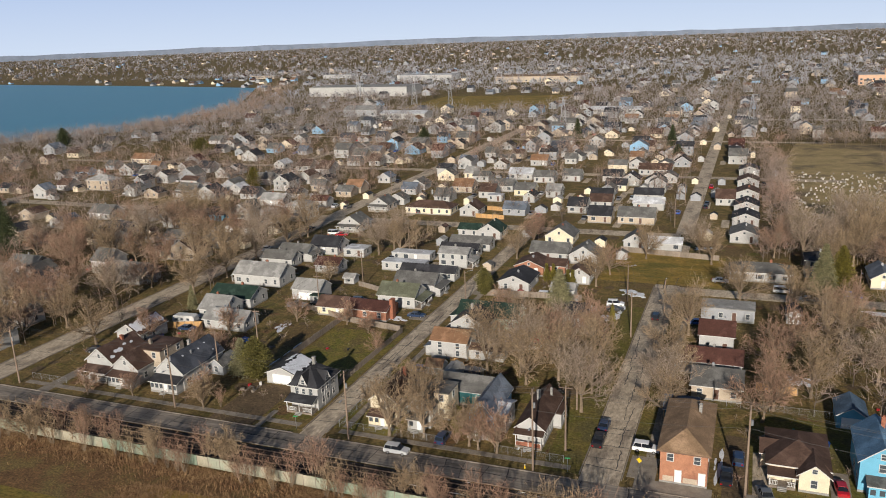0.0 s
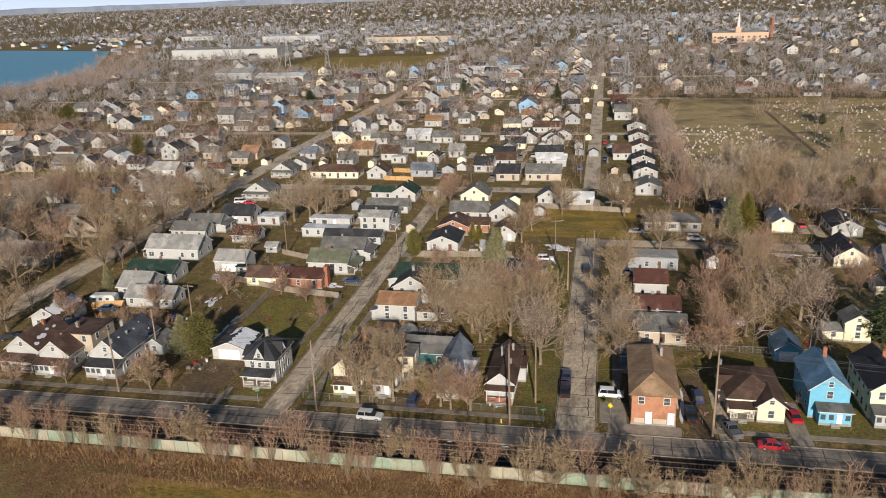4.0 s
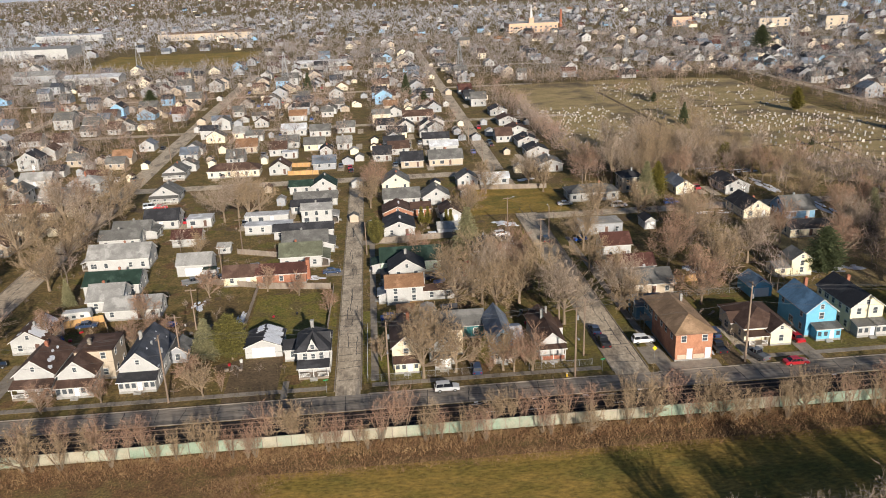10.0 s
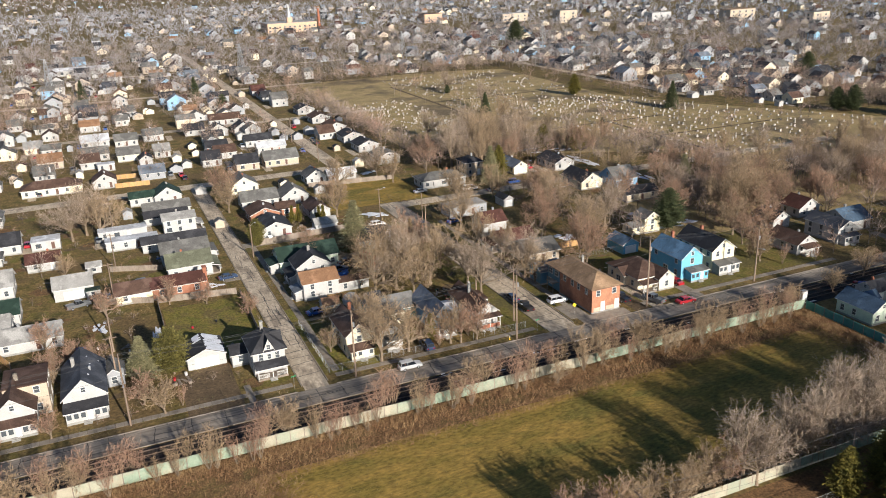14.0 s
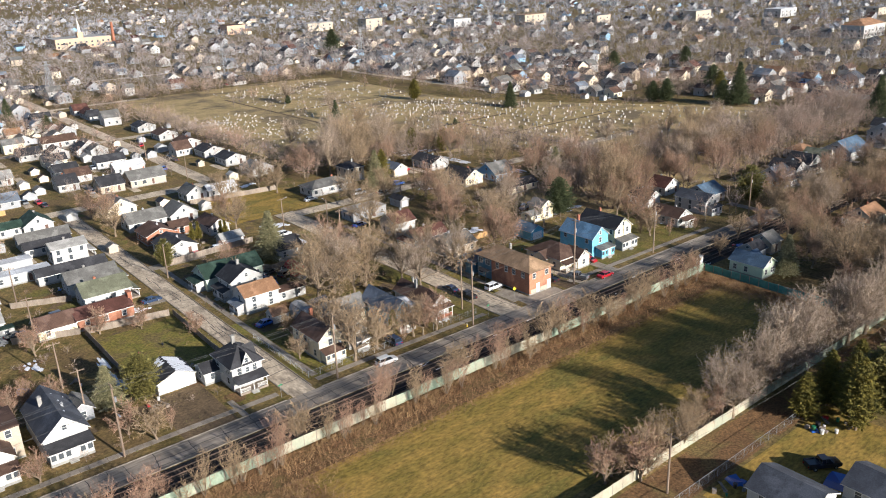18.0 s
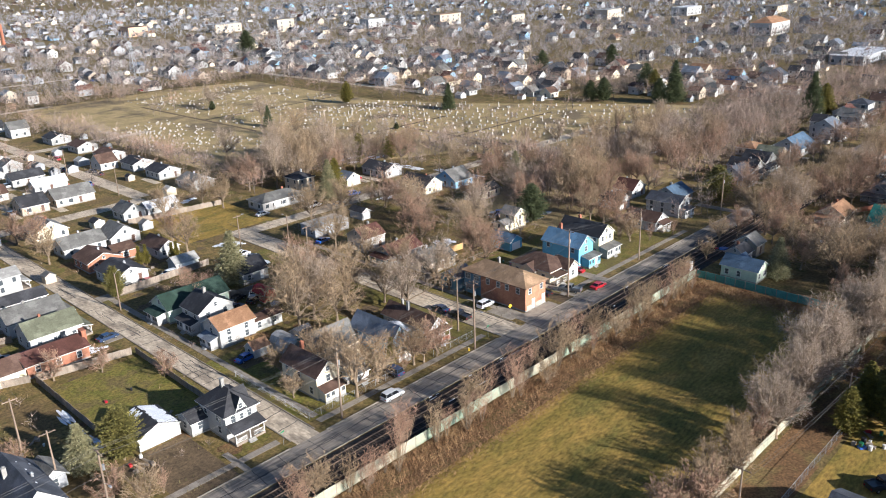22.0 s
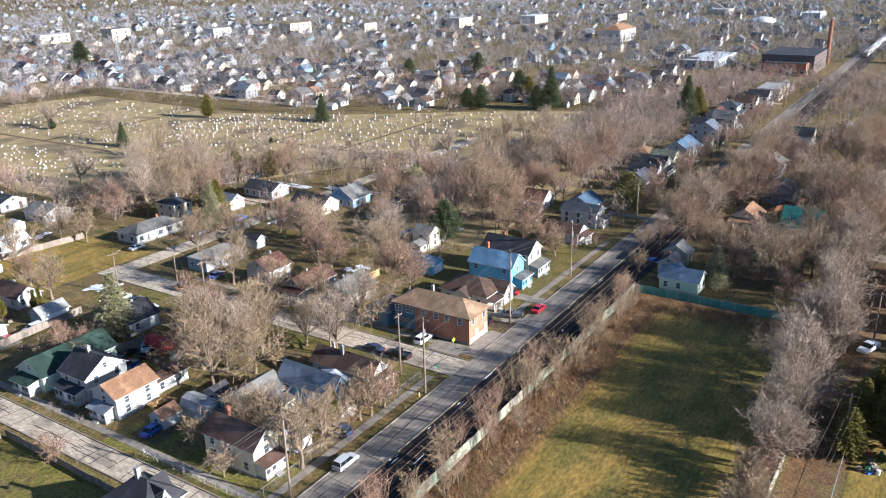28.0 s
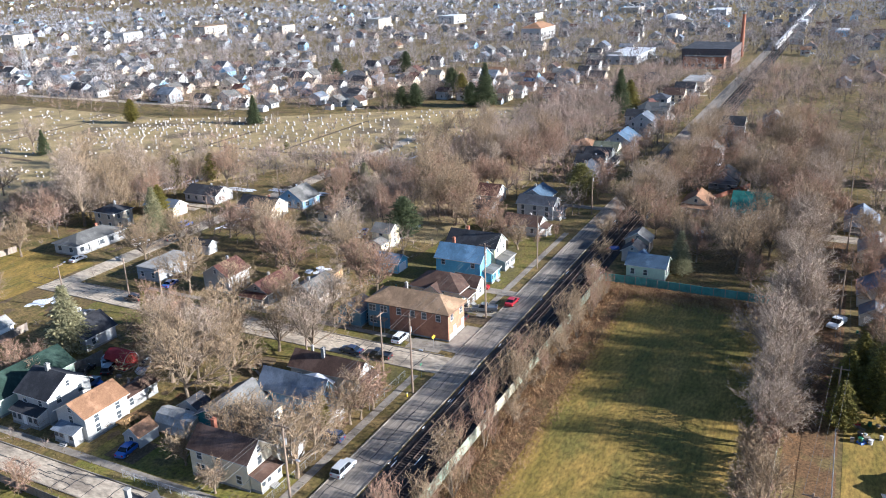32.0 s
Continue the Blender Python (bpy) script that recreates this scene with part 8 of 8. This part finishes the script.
E_, N_, W_, S_ = 0.0, math.pi / 2, math.pi, -math.pi / 2
for v in ((-56.6, 116.3, E_, "suv", "silver", "silver sport utility car parked at the kerb"), (10.9, 116.2, E_, "sedan", "red", "red sedan parked on the main street"), (16.1, 126.4, N_ + 0.1, "sedan", "red", "red sedan in a narrow driveway"),
          (-23.0, 136.4, N_, "sedan", "navy", "dark blue sedan parked on the side street"), (-22.9, 130.4, N_, "pickup", "black", "black pickup truck parked on the side street"), (-14.6, 130.0, E_, "suv", "white", "white sport utility car on a concrete pad"),
          (-1.0, 124.4, N_, "pickup", "black", "black pickup truck beside the brick building"), (5.0, 120.2, N_ + 0.3, "pickup", "grey", "grey pickup truck on a front driveway"), (0.7, 131, N_, "suv", "navy", ""),
          (-66.0, 150.4, 0.15, "sedan", "blue", "bright blue sedan parked on the grass"), (-50.2, 122.9, N_, "suv", "navy", "dark blue car in a front yard"), (-63.6, 207.0, E_, "sedan", "black", ""), (-58.6, 206.6, E_, "sedan", "red", ""),
          (-53.0, 206.8, W_, "suv", "white", "white sport utility car beside a board fence"), (-80.6, 182.4, 0.1, "sedan", "navy", "dark sedan on a short driveway"), (-147.6, 139.0, 0.5, "sedan", "black", ""),
          (-6.6, 232.2, E_, "sedan", "silver", "silver sedan in front of a ranch house"), (9.8, 226.6, E_, "van", "white", "white van parked beside the lane"), (-20.6, 197.2, N_, "suv", "black", "black car on the side street"),
          (25.6, 52.0, N_ + 1.2, "pickup", "white", "white pickup truck in the lane"), (-26.5, 41.6, -0.55, "pickup", "black", "black pickup truck with open bed in a back yard"), (9.4, 131, N_, "sedan", "grey", ""), (-47.8, 174.6, 0.4, "suv", "black", "dark car in a crowded junk yard"), (-54.0, 173.6, 0.2, "pickup", "navy", "old dark pickup in a junk yard"),
          (-50.2, 178.6, 0.3, "sedan", "black", "dark car in a crowded junk yard"), (-132.2, 299.6, N_, "sedan", "black", ""), (-127.6, 298.2, N_, "suv", "grey", ""), (-78, 301.5, N_, "sedan", "red", ""), (-77.4, 295.5, N_, "sedan", "black", ""),
          (-142.0, 256.4, 0.2, "sedan", "red", ""), (-145.6, 257.4, 0.2, "van", "white", ""), (41, 173, 0.4, "sedan", "blue", ""), (38, 172.5, 0.4, "suv", "silver", ""), (-91, 191.6, 0.1, "sedan", "red", "red car behind trailers"), (-100.5, 189, 0.2, "suv", "grey", ""),
          (-139, 164, 0.0, "suv", "black", ""), (-135, 157.5, 0.1, "sedan", "navy", ""), (-116, 181, 0.3, "pickup", "grey", ""), (-111, 184, 0.2, "sedan", "black", ""), (16, 221, 0, "sedan", "grey", ""), (27, 226.5, 0, "suv", "blue", ""),
          (72, 86, 0.4, "suv", "silver", ""), (86, 78, 0.2, "sedan", "silver", ""), (-10.4, 196, 0.2, "sedan", "blue", ""), (-26, 318, N_, "sedan", "blue", ""), (-16.5, 330, N_, "sedan", "black", ""), (-23, 350, N_, "sedan", "grey", ""), (-16.5, 372, N_, "suv", "red", ""),
          (-159, 232, N_, "sedan", "silver", ""), (-159, 262, N_, "sedan", "black", ""), (-162.5, 300, N_, "suv", "grey", ""), (-32, 204.5, 0.1, "suv", "white", ""), (-31.5, 200.5, 0.15, "sedan", "black", "")):
    car(*v)

# camper and boats
rv = thing("camper", -138.2, 161.2, 0, 0.1, "white camper trailer with rounded ends", "camper")
q = MB()
q.extrude([(-3.1, 0.6), (3.0, 0.6), (3.3, 1.2), (3.1, 2.5), (2.6, 2.8), (-2.7, 2.8), (-3.2, 2.4), (-3.3, 1.2)], -1.15, 1.15, "y")
body = part("body", q, MAT["trim_white"], rv)
q = MB()
for k in (-2, -0.4, 1.4):
    q = MB()
    q.box(k - 0.4, -1.18, 1.5, k + 0.4, -1.13, 2.1)
    part("window", q, MAT["glass_dark"], body)
for s in (-1, 1):
    q = MB()
    q.tube((0, s * 1.0 - 0.1, 0.33), (0, s * 1.0 + 0.1, 0.33), 0.33, 0.33, 12, 0, True)
    part("wheel", q, MAT["tyre"], rv)


def boat(x, y, rz):
    ob = thing("boat", x, y, 0.5, rz, "white motor boat stored on a trailer", "boat", "boats")
    h = MB()
    h.add([(-2.8, -1.0, 0.9), (1.0, -1.05, 0.95), (3.0, 0, 1.1), (1.0, 1.05, 0.95), (-2.8, 1.0, 0.9), (-2.8, -0.6, 0.1), (1.2, -0.5, 0.1), (1.2, 0.5, 0.1), (-2.8, 0.6, 0.1)],
          [(0, 5, 6, 1), (1, 6, 2), (2, 6, 7), (2, 7, 3), (3, 7, 8, 4), (4, 8, 5, 0), (5, 8, 7, 6), (0, 1, 2, 3, 4)])
    part("hull", h, MAT["trim_white"], ob)
    q = MB()
    q.box(-1.2, -0.7, 0.98, 0.9, 0.7, 1.35)
    part("windshield", q, MAT["car_glass"], ob)
    for s in (-1, 1):
        q = MB()
        q.tube((-0.6, s * 0.95 - 0.1, -0.2), (-0.6, s * 0.95 + 0.1, -0.2), 0.3, 0.3, 10, 0, True)
        part("wheel", q, MAT["tyre"], ob)


boat(-44.8, 168.6, 0.5)
boat(-46.6, 176.8, 0.9)

# ---- small things in the yards ----
KIND = {"tarp": ("blue plastic tarp over stored things", "paint_blue"), "crate": ("weathered wooden crate in a yard", "wood_grey"), "bin": ("dark green rubbish bin by a house", "paint_green"), "barrel": ("dark metal barrel in a yard", "paint_black"), "board_stack": ("stack of weathered grey boards", "wood_grey"), "tub": ("white plastic tub on the grass", "trim_white"), "toy": ("red plastic toy on the grass", "paint_red")}


def clutter(kind, x, y, s, rz):
    label, m = KIND[kind]
    ob = thing(kind, x, y, 0, rz, label, kind.replace("_", " "), "yard clutter")
    q = MB()
    if kind in ("bin", "barrel", "tub"):
        q.tube((0, 0, 0), (0, 0, s), s * 0.36, s * 0.44, 9, 0, True)
        part("vessel", q, MAT[m], ob)
        q = MB()
        q.tube((0, 0, s), (0, 0, s * 1.07), s * 0.47, s * 0.40, 9, 0, True)
        part("lid", q, MAT[m], ob)
    elif kind == "board_stack":
        for k in range(5):
            q = MB()
            q.box(-1.3 * s, -0.12 + 0.02 * k, 0.06 * k, 1.3 * s, 0.25 - 0.03 * k, 0.06 * k + 0.05)
            part("board", q, MAT[m], ob, (0, 0.1 * (k % 2), 0), 0.08 * k)
    else:
        if kind == "tarp":
            q.add([(-s * 1.2, -s, 0), (s * 1.2, -s, 0), (s * 1.2, s, 0), (-s * 1.2, s, 0), (-s, -s * 0.7, s * 0.55), (s * 0.8, -s * 0.8, s * 0.7), (s * 0.9, s * 0.7, s * 0.5), (-s * 0.9, s * 0.8, s * 0.75)],
                  [(0, 3, 2, 1), (4, 5, 6, 7), (0, 1, 5, 4), (1, 2, 6, 5), (2, 3, 7, 6), (3, 0, 4, 7)])
        else:
            w, d, h = s * 0.45, s * 0.32, s * 0.5
            q.box(-w, -d, 0, w, d, h)
            q.box(-w - 0.03, -d - 0.03, h, w + 0.03, d + 0.03, h + 0.06)
        part("cover" if kind == "tarp" else "body", q, MAT[m], ob)


R = random.Random(77)
for x, y, n, sx, sy in ((-47, 171, 16, 6, 5), (-55, 150, 10, 5, 3), (-98, 131.5, 7, 2.0, 2.5), (-14.5, 46.0, 16, 3.6, 2.6), (-33, 41.5, 8, 1.6, 3.5), (-41, 47.6, 7, 4, 1.5), (20, 47, 8, 5, 2), (-112, 150, 10, 6, 6), (-103, 184, 8, 5, 3), (-120, 199, 8, 6, 4), (6, 136, 6, 4, 6), (-139, 152, 6, 4, 3),
                        (-36, 147, 8, 4, 4), (12, 140, 6, 3, 5), (20, 158, 6, 6, 4), (-60, 178, 5, 4, 3), (-90, 206, 8, 6, 3), (-100, 226, 8, 8, 4), (-136, 206, 6, 5, 4), (50, 106, 4, 5, 1.5), (-52, 215, 6, 5, 4), (-88, 150, 5, 6, 8)):
    for i in range(n):
        clutter(R.choice(("tarp", "crate", "bin", "barrel", "board_stack", "tub", "toy", "crate", "board_stack")), x + R.uniform(-sx, sx), y + R.uniform(-sy, sy), R.uniform(0.45, 1.0), R.uniform(0, 6))


for x, y, s, rz in ((-28.6, 38.2, 1.6, 0.2), (1.5, 46.5, 1.1, 0.5), (-53.6, 171.0, 0.9, 0.3)):
    clutter("tarp", x, y, s, rz)


def sign(x, y, rz, h, kind):
    ob = thing("road_sign", x, y, 0, rz, "yellow diamond road sign on a thin post" if kind == "diamond" else "small green street sign on a post", "road sign", "road signs")
    q = MB()
    q.tube((0, 0, -0.2), (0, 0, h), 0.03, 0.03, 6)
    part("post", q, MAT["steel"], ob)
    q = MB()
    if kind == "diamond":
        q.extrude([(-0.5, h), (0, h - 0.5), (0.5, h), (0, h + 0.5)], -0.05, -0.03, "y")
    else:
        q.box(-0.45, -0.02, h - 0.1, 0.45, 0.02, h + 0.12)
    part("plate", q, MAT["sign_yellow" if kind == "diamond" else "sign_green"], ob)


sign(-14.8, 122.5, -0.3, 2.4, "diamond")
sign(-79.0, 119.0, 0.2, 2.6, "street")
sign(-26.2, 119.2, 0.2, 2.6, "street")
hy = thing("fire_hydrant", -33.4, 118.2, 0, 0, "white-capped fire hydrant at the kerb", "hydrant")
q = MB()
q.tube((0, 0, 0), (0, 0, 0.6), 0.12, 0.11, 8, 0, True)
part("barrel", q, MAT["sign_yellow"], hy)
q = MB()
q.tube((0, 0, 0.6), (0, 0, 0.8), 0.13, 0.05, 8, 0, True)
part("cap", q, MAT["trim_white"], hy)
sb = thing("signal_cabinet", 34.5, 104.8, 0, 0, "white railway signal cabinet on a concrete foot", "cabinet")
q = MB()
q.box(-0.7, -0.5, 0.15, 0.7, 0.5, 2.4)
part("body", q, MAT["trim_white"], sb)
q = MB()
q.box(-0.85, -0.65, -0.1, 0.85, 0.65, 0.15)
part("foot", q, MAT["concrete"], sb)
q = MB()
q.box(-0.75, -0.55, 2.4, 0.75, 0.55, 2.5)
part("cover", q, MAT["steel"], sb)

# ---- landmarks of the town ----
def hall(name, x0, y0, w, d, h, wall, roof, label, rows=1, step=5.0, ridge="flat", rise=None):
    ob = thing(name, x0, y0, 0, 0, label, "building", "town buildings")
    block(ob, 0, 0, w, d, h, ridge, roof, wall, rise, "", base=0.2)
    for k in range(rows):
        z = 2.4 + k * 4.0
        if z + 1 > h:
            break
        for side, length in (("S", w), ("W", d)):
            for i in range(int(length / step)):
                window(ob, side, (0, 0, w, d), (i + 0.5) * length / int(length / step), z, 2.2, 1.9)
    return ob


hall("warehouse", -512, 870, 130, 45, 11, "w", "L", "long white industrial warehouse with pale roof", 1, 9)
hall("warehouse", -352, 655, 34, 22, 6, "g", "L", "grey metal warehouse with arched pale roof", 1, 7, "x", 3)
hall("warehouse", -305, 634, 42, 20, 5, "w", "W", "long white warehouse with white roof", 1, 7, "x", 2)
hall("store", -340, 1080, 120, 50, 8, "t", "T", "large tan store building with flat roof", 1, 10)
hall("store", -520, 1150, 90, 40, 8, "w", "W", "large white commercial building with flat roof", 1, 10)
hall("hall", -132, 680, 44, 12, 4, "w", "W", "long low white building with white roof", 1, 6, "x", 2)
ch = hall("church", 100, 965, 60, 40, 11, "a", "L", "large brick church with white steeple", 3, 6)
q = MB()
q.box(25, 2, 11, 31, 8, 17)
part("tower", q, MAT["wall_a"], ch)
q = MB()
q.tube((28, 5, 17), (28, 5, 23), 1.8, 1.5, 8)
q.tube((28, 5, 23), (28, 5, 33), 1.3, 0.1, 8)
part("steeple", q, MAT["trim_white"], ch)


def stack(x, y, h, r):
    ob = thing("smokestack", x, y, 0, 0, "tall round brick smokestack", "chimney", "town buildings")
    q = MB()
    q.tube((0, 0, 0), (0, 0, h), r, r * 0.7, 14, 0, True)
    part("shaft", q, MAT["brick_red"], ob)
    q = MB()
    q.tube((0, 0, h), (0, 0, h + 1.2), r * 0.8, r * 0.8, 14, 0, True)
    part("crown", q, MAT["foundation"], ob)


stack(163, 965, 26, 1.9)
stack(497, 129, 30, 1.6)
hall("factory", 428, 127, 50, 32, 12, "s", "K", "dark brick factory hall with black roof", 2, 6)
hall("factory", 418, 130, 10, 26, 8, "k", "K", "low brick annex with pale roof", 1, 4)
hall("store", 318, 126, 26, 12, 6, "t", "L", "tan commercial building with flat roof", 1, 4)
hall("school", 430, 190, 60, 22, 6, "g", "W", "long low grey building with white roof", 1, 5)
rt = hall("hall", 590, 318, 40, 20, 11, "w", "O", "white hall with red-orange roof", 2, 6, "hip", 5)
for x, y, w, d, h, wl, rf in ((700, 560, 50, 25, 14, "t", "L"), (620, 640, 40, 20, 12, "t", "G"), (560, 700, 60, 25, 16, "t", "T"), (500, 760, 45, 22, 13, "w", "L"), (780, 500, 60, 30, 12, "w", "W"), (850, 420, 50, 30, 10, "t", "G"), (420, 830, 40, 25, 18, "t", "G"), (380, 900, 60, 30, 12, "t", "L"), (300, 960, 40, 30, 14, "a", "B"),
                               (930, 200, 70, 30, 9, "w", "W"), (980, 320, 60, 35, 9, "t", "L"), (760, 100, 60, 14, 7, "w", "W"), (660, 60, 40, 16, 7, "p", "W"), (-700, 1240, 90, 30, 7, "w", "W"), (-860, 1260, 80, 30, 7, "t", "L")):
    hall("town_building", x, y, w * 0.6, d * 0.7, h * 0.8, wl, rf, f"distant {WALLS[wl][0]} town building with {ROOFS[rf][0].split()[0]} flat roof", 3, 9)
dm = thing("domed_building", 805, 238, 0, 0, "round building with white shallow dome", "building", "town buildings")
q = MB()
q.tube((0, 0, 0), (0, 0, 5), 12.5, 12.5, 28)
part("wall", q, MAT["wall_t"], dm)
q = MB()
for i in range(5):
    a, b = i / 5 * 1.5, (i + 1) / 5 * 1.5
    q.tube((0, 0, 5 + 6 * math.sin(a)), (0, 0, 5 + 6 * math.sin(b)), 13 * math.cos(a), 13 * math.cos(b), 28)
part("dome", q, MAT["trim_white"], dm)
wm = MB()
wm.extrude([(-1.5, 1.0), (1.5, 1.0), (1.5, 4.2), (1.1, 4.6), (-1.1, 4.6), (-1.5, 4.2)], -7.6, 7.6, "x")
wme = wm.mesh("body", MAT["trim_white"])
bg = MB()
bg.box(-6.5, -1.1, 0.25, -4.2, 1.1, 1.0)
bg.box(4.2, -1.1, 0.25, 6.5, 1.1, 1.0)
bge = bg.mesh("bogie", MAT["tyre"])
for i in range(34):
    ob = thing("rail_car", 545 + i * 16.4, 108.9, 0.1, 0, "white covered railway freight car", "rail car", "freight train")
    part("body", wme, None, ob)
    part("bogie", bge, None, ob)
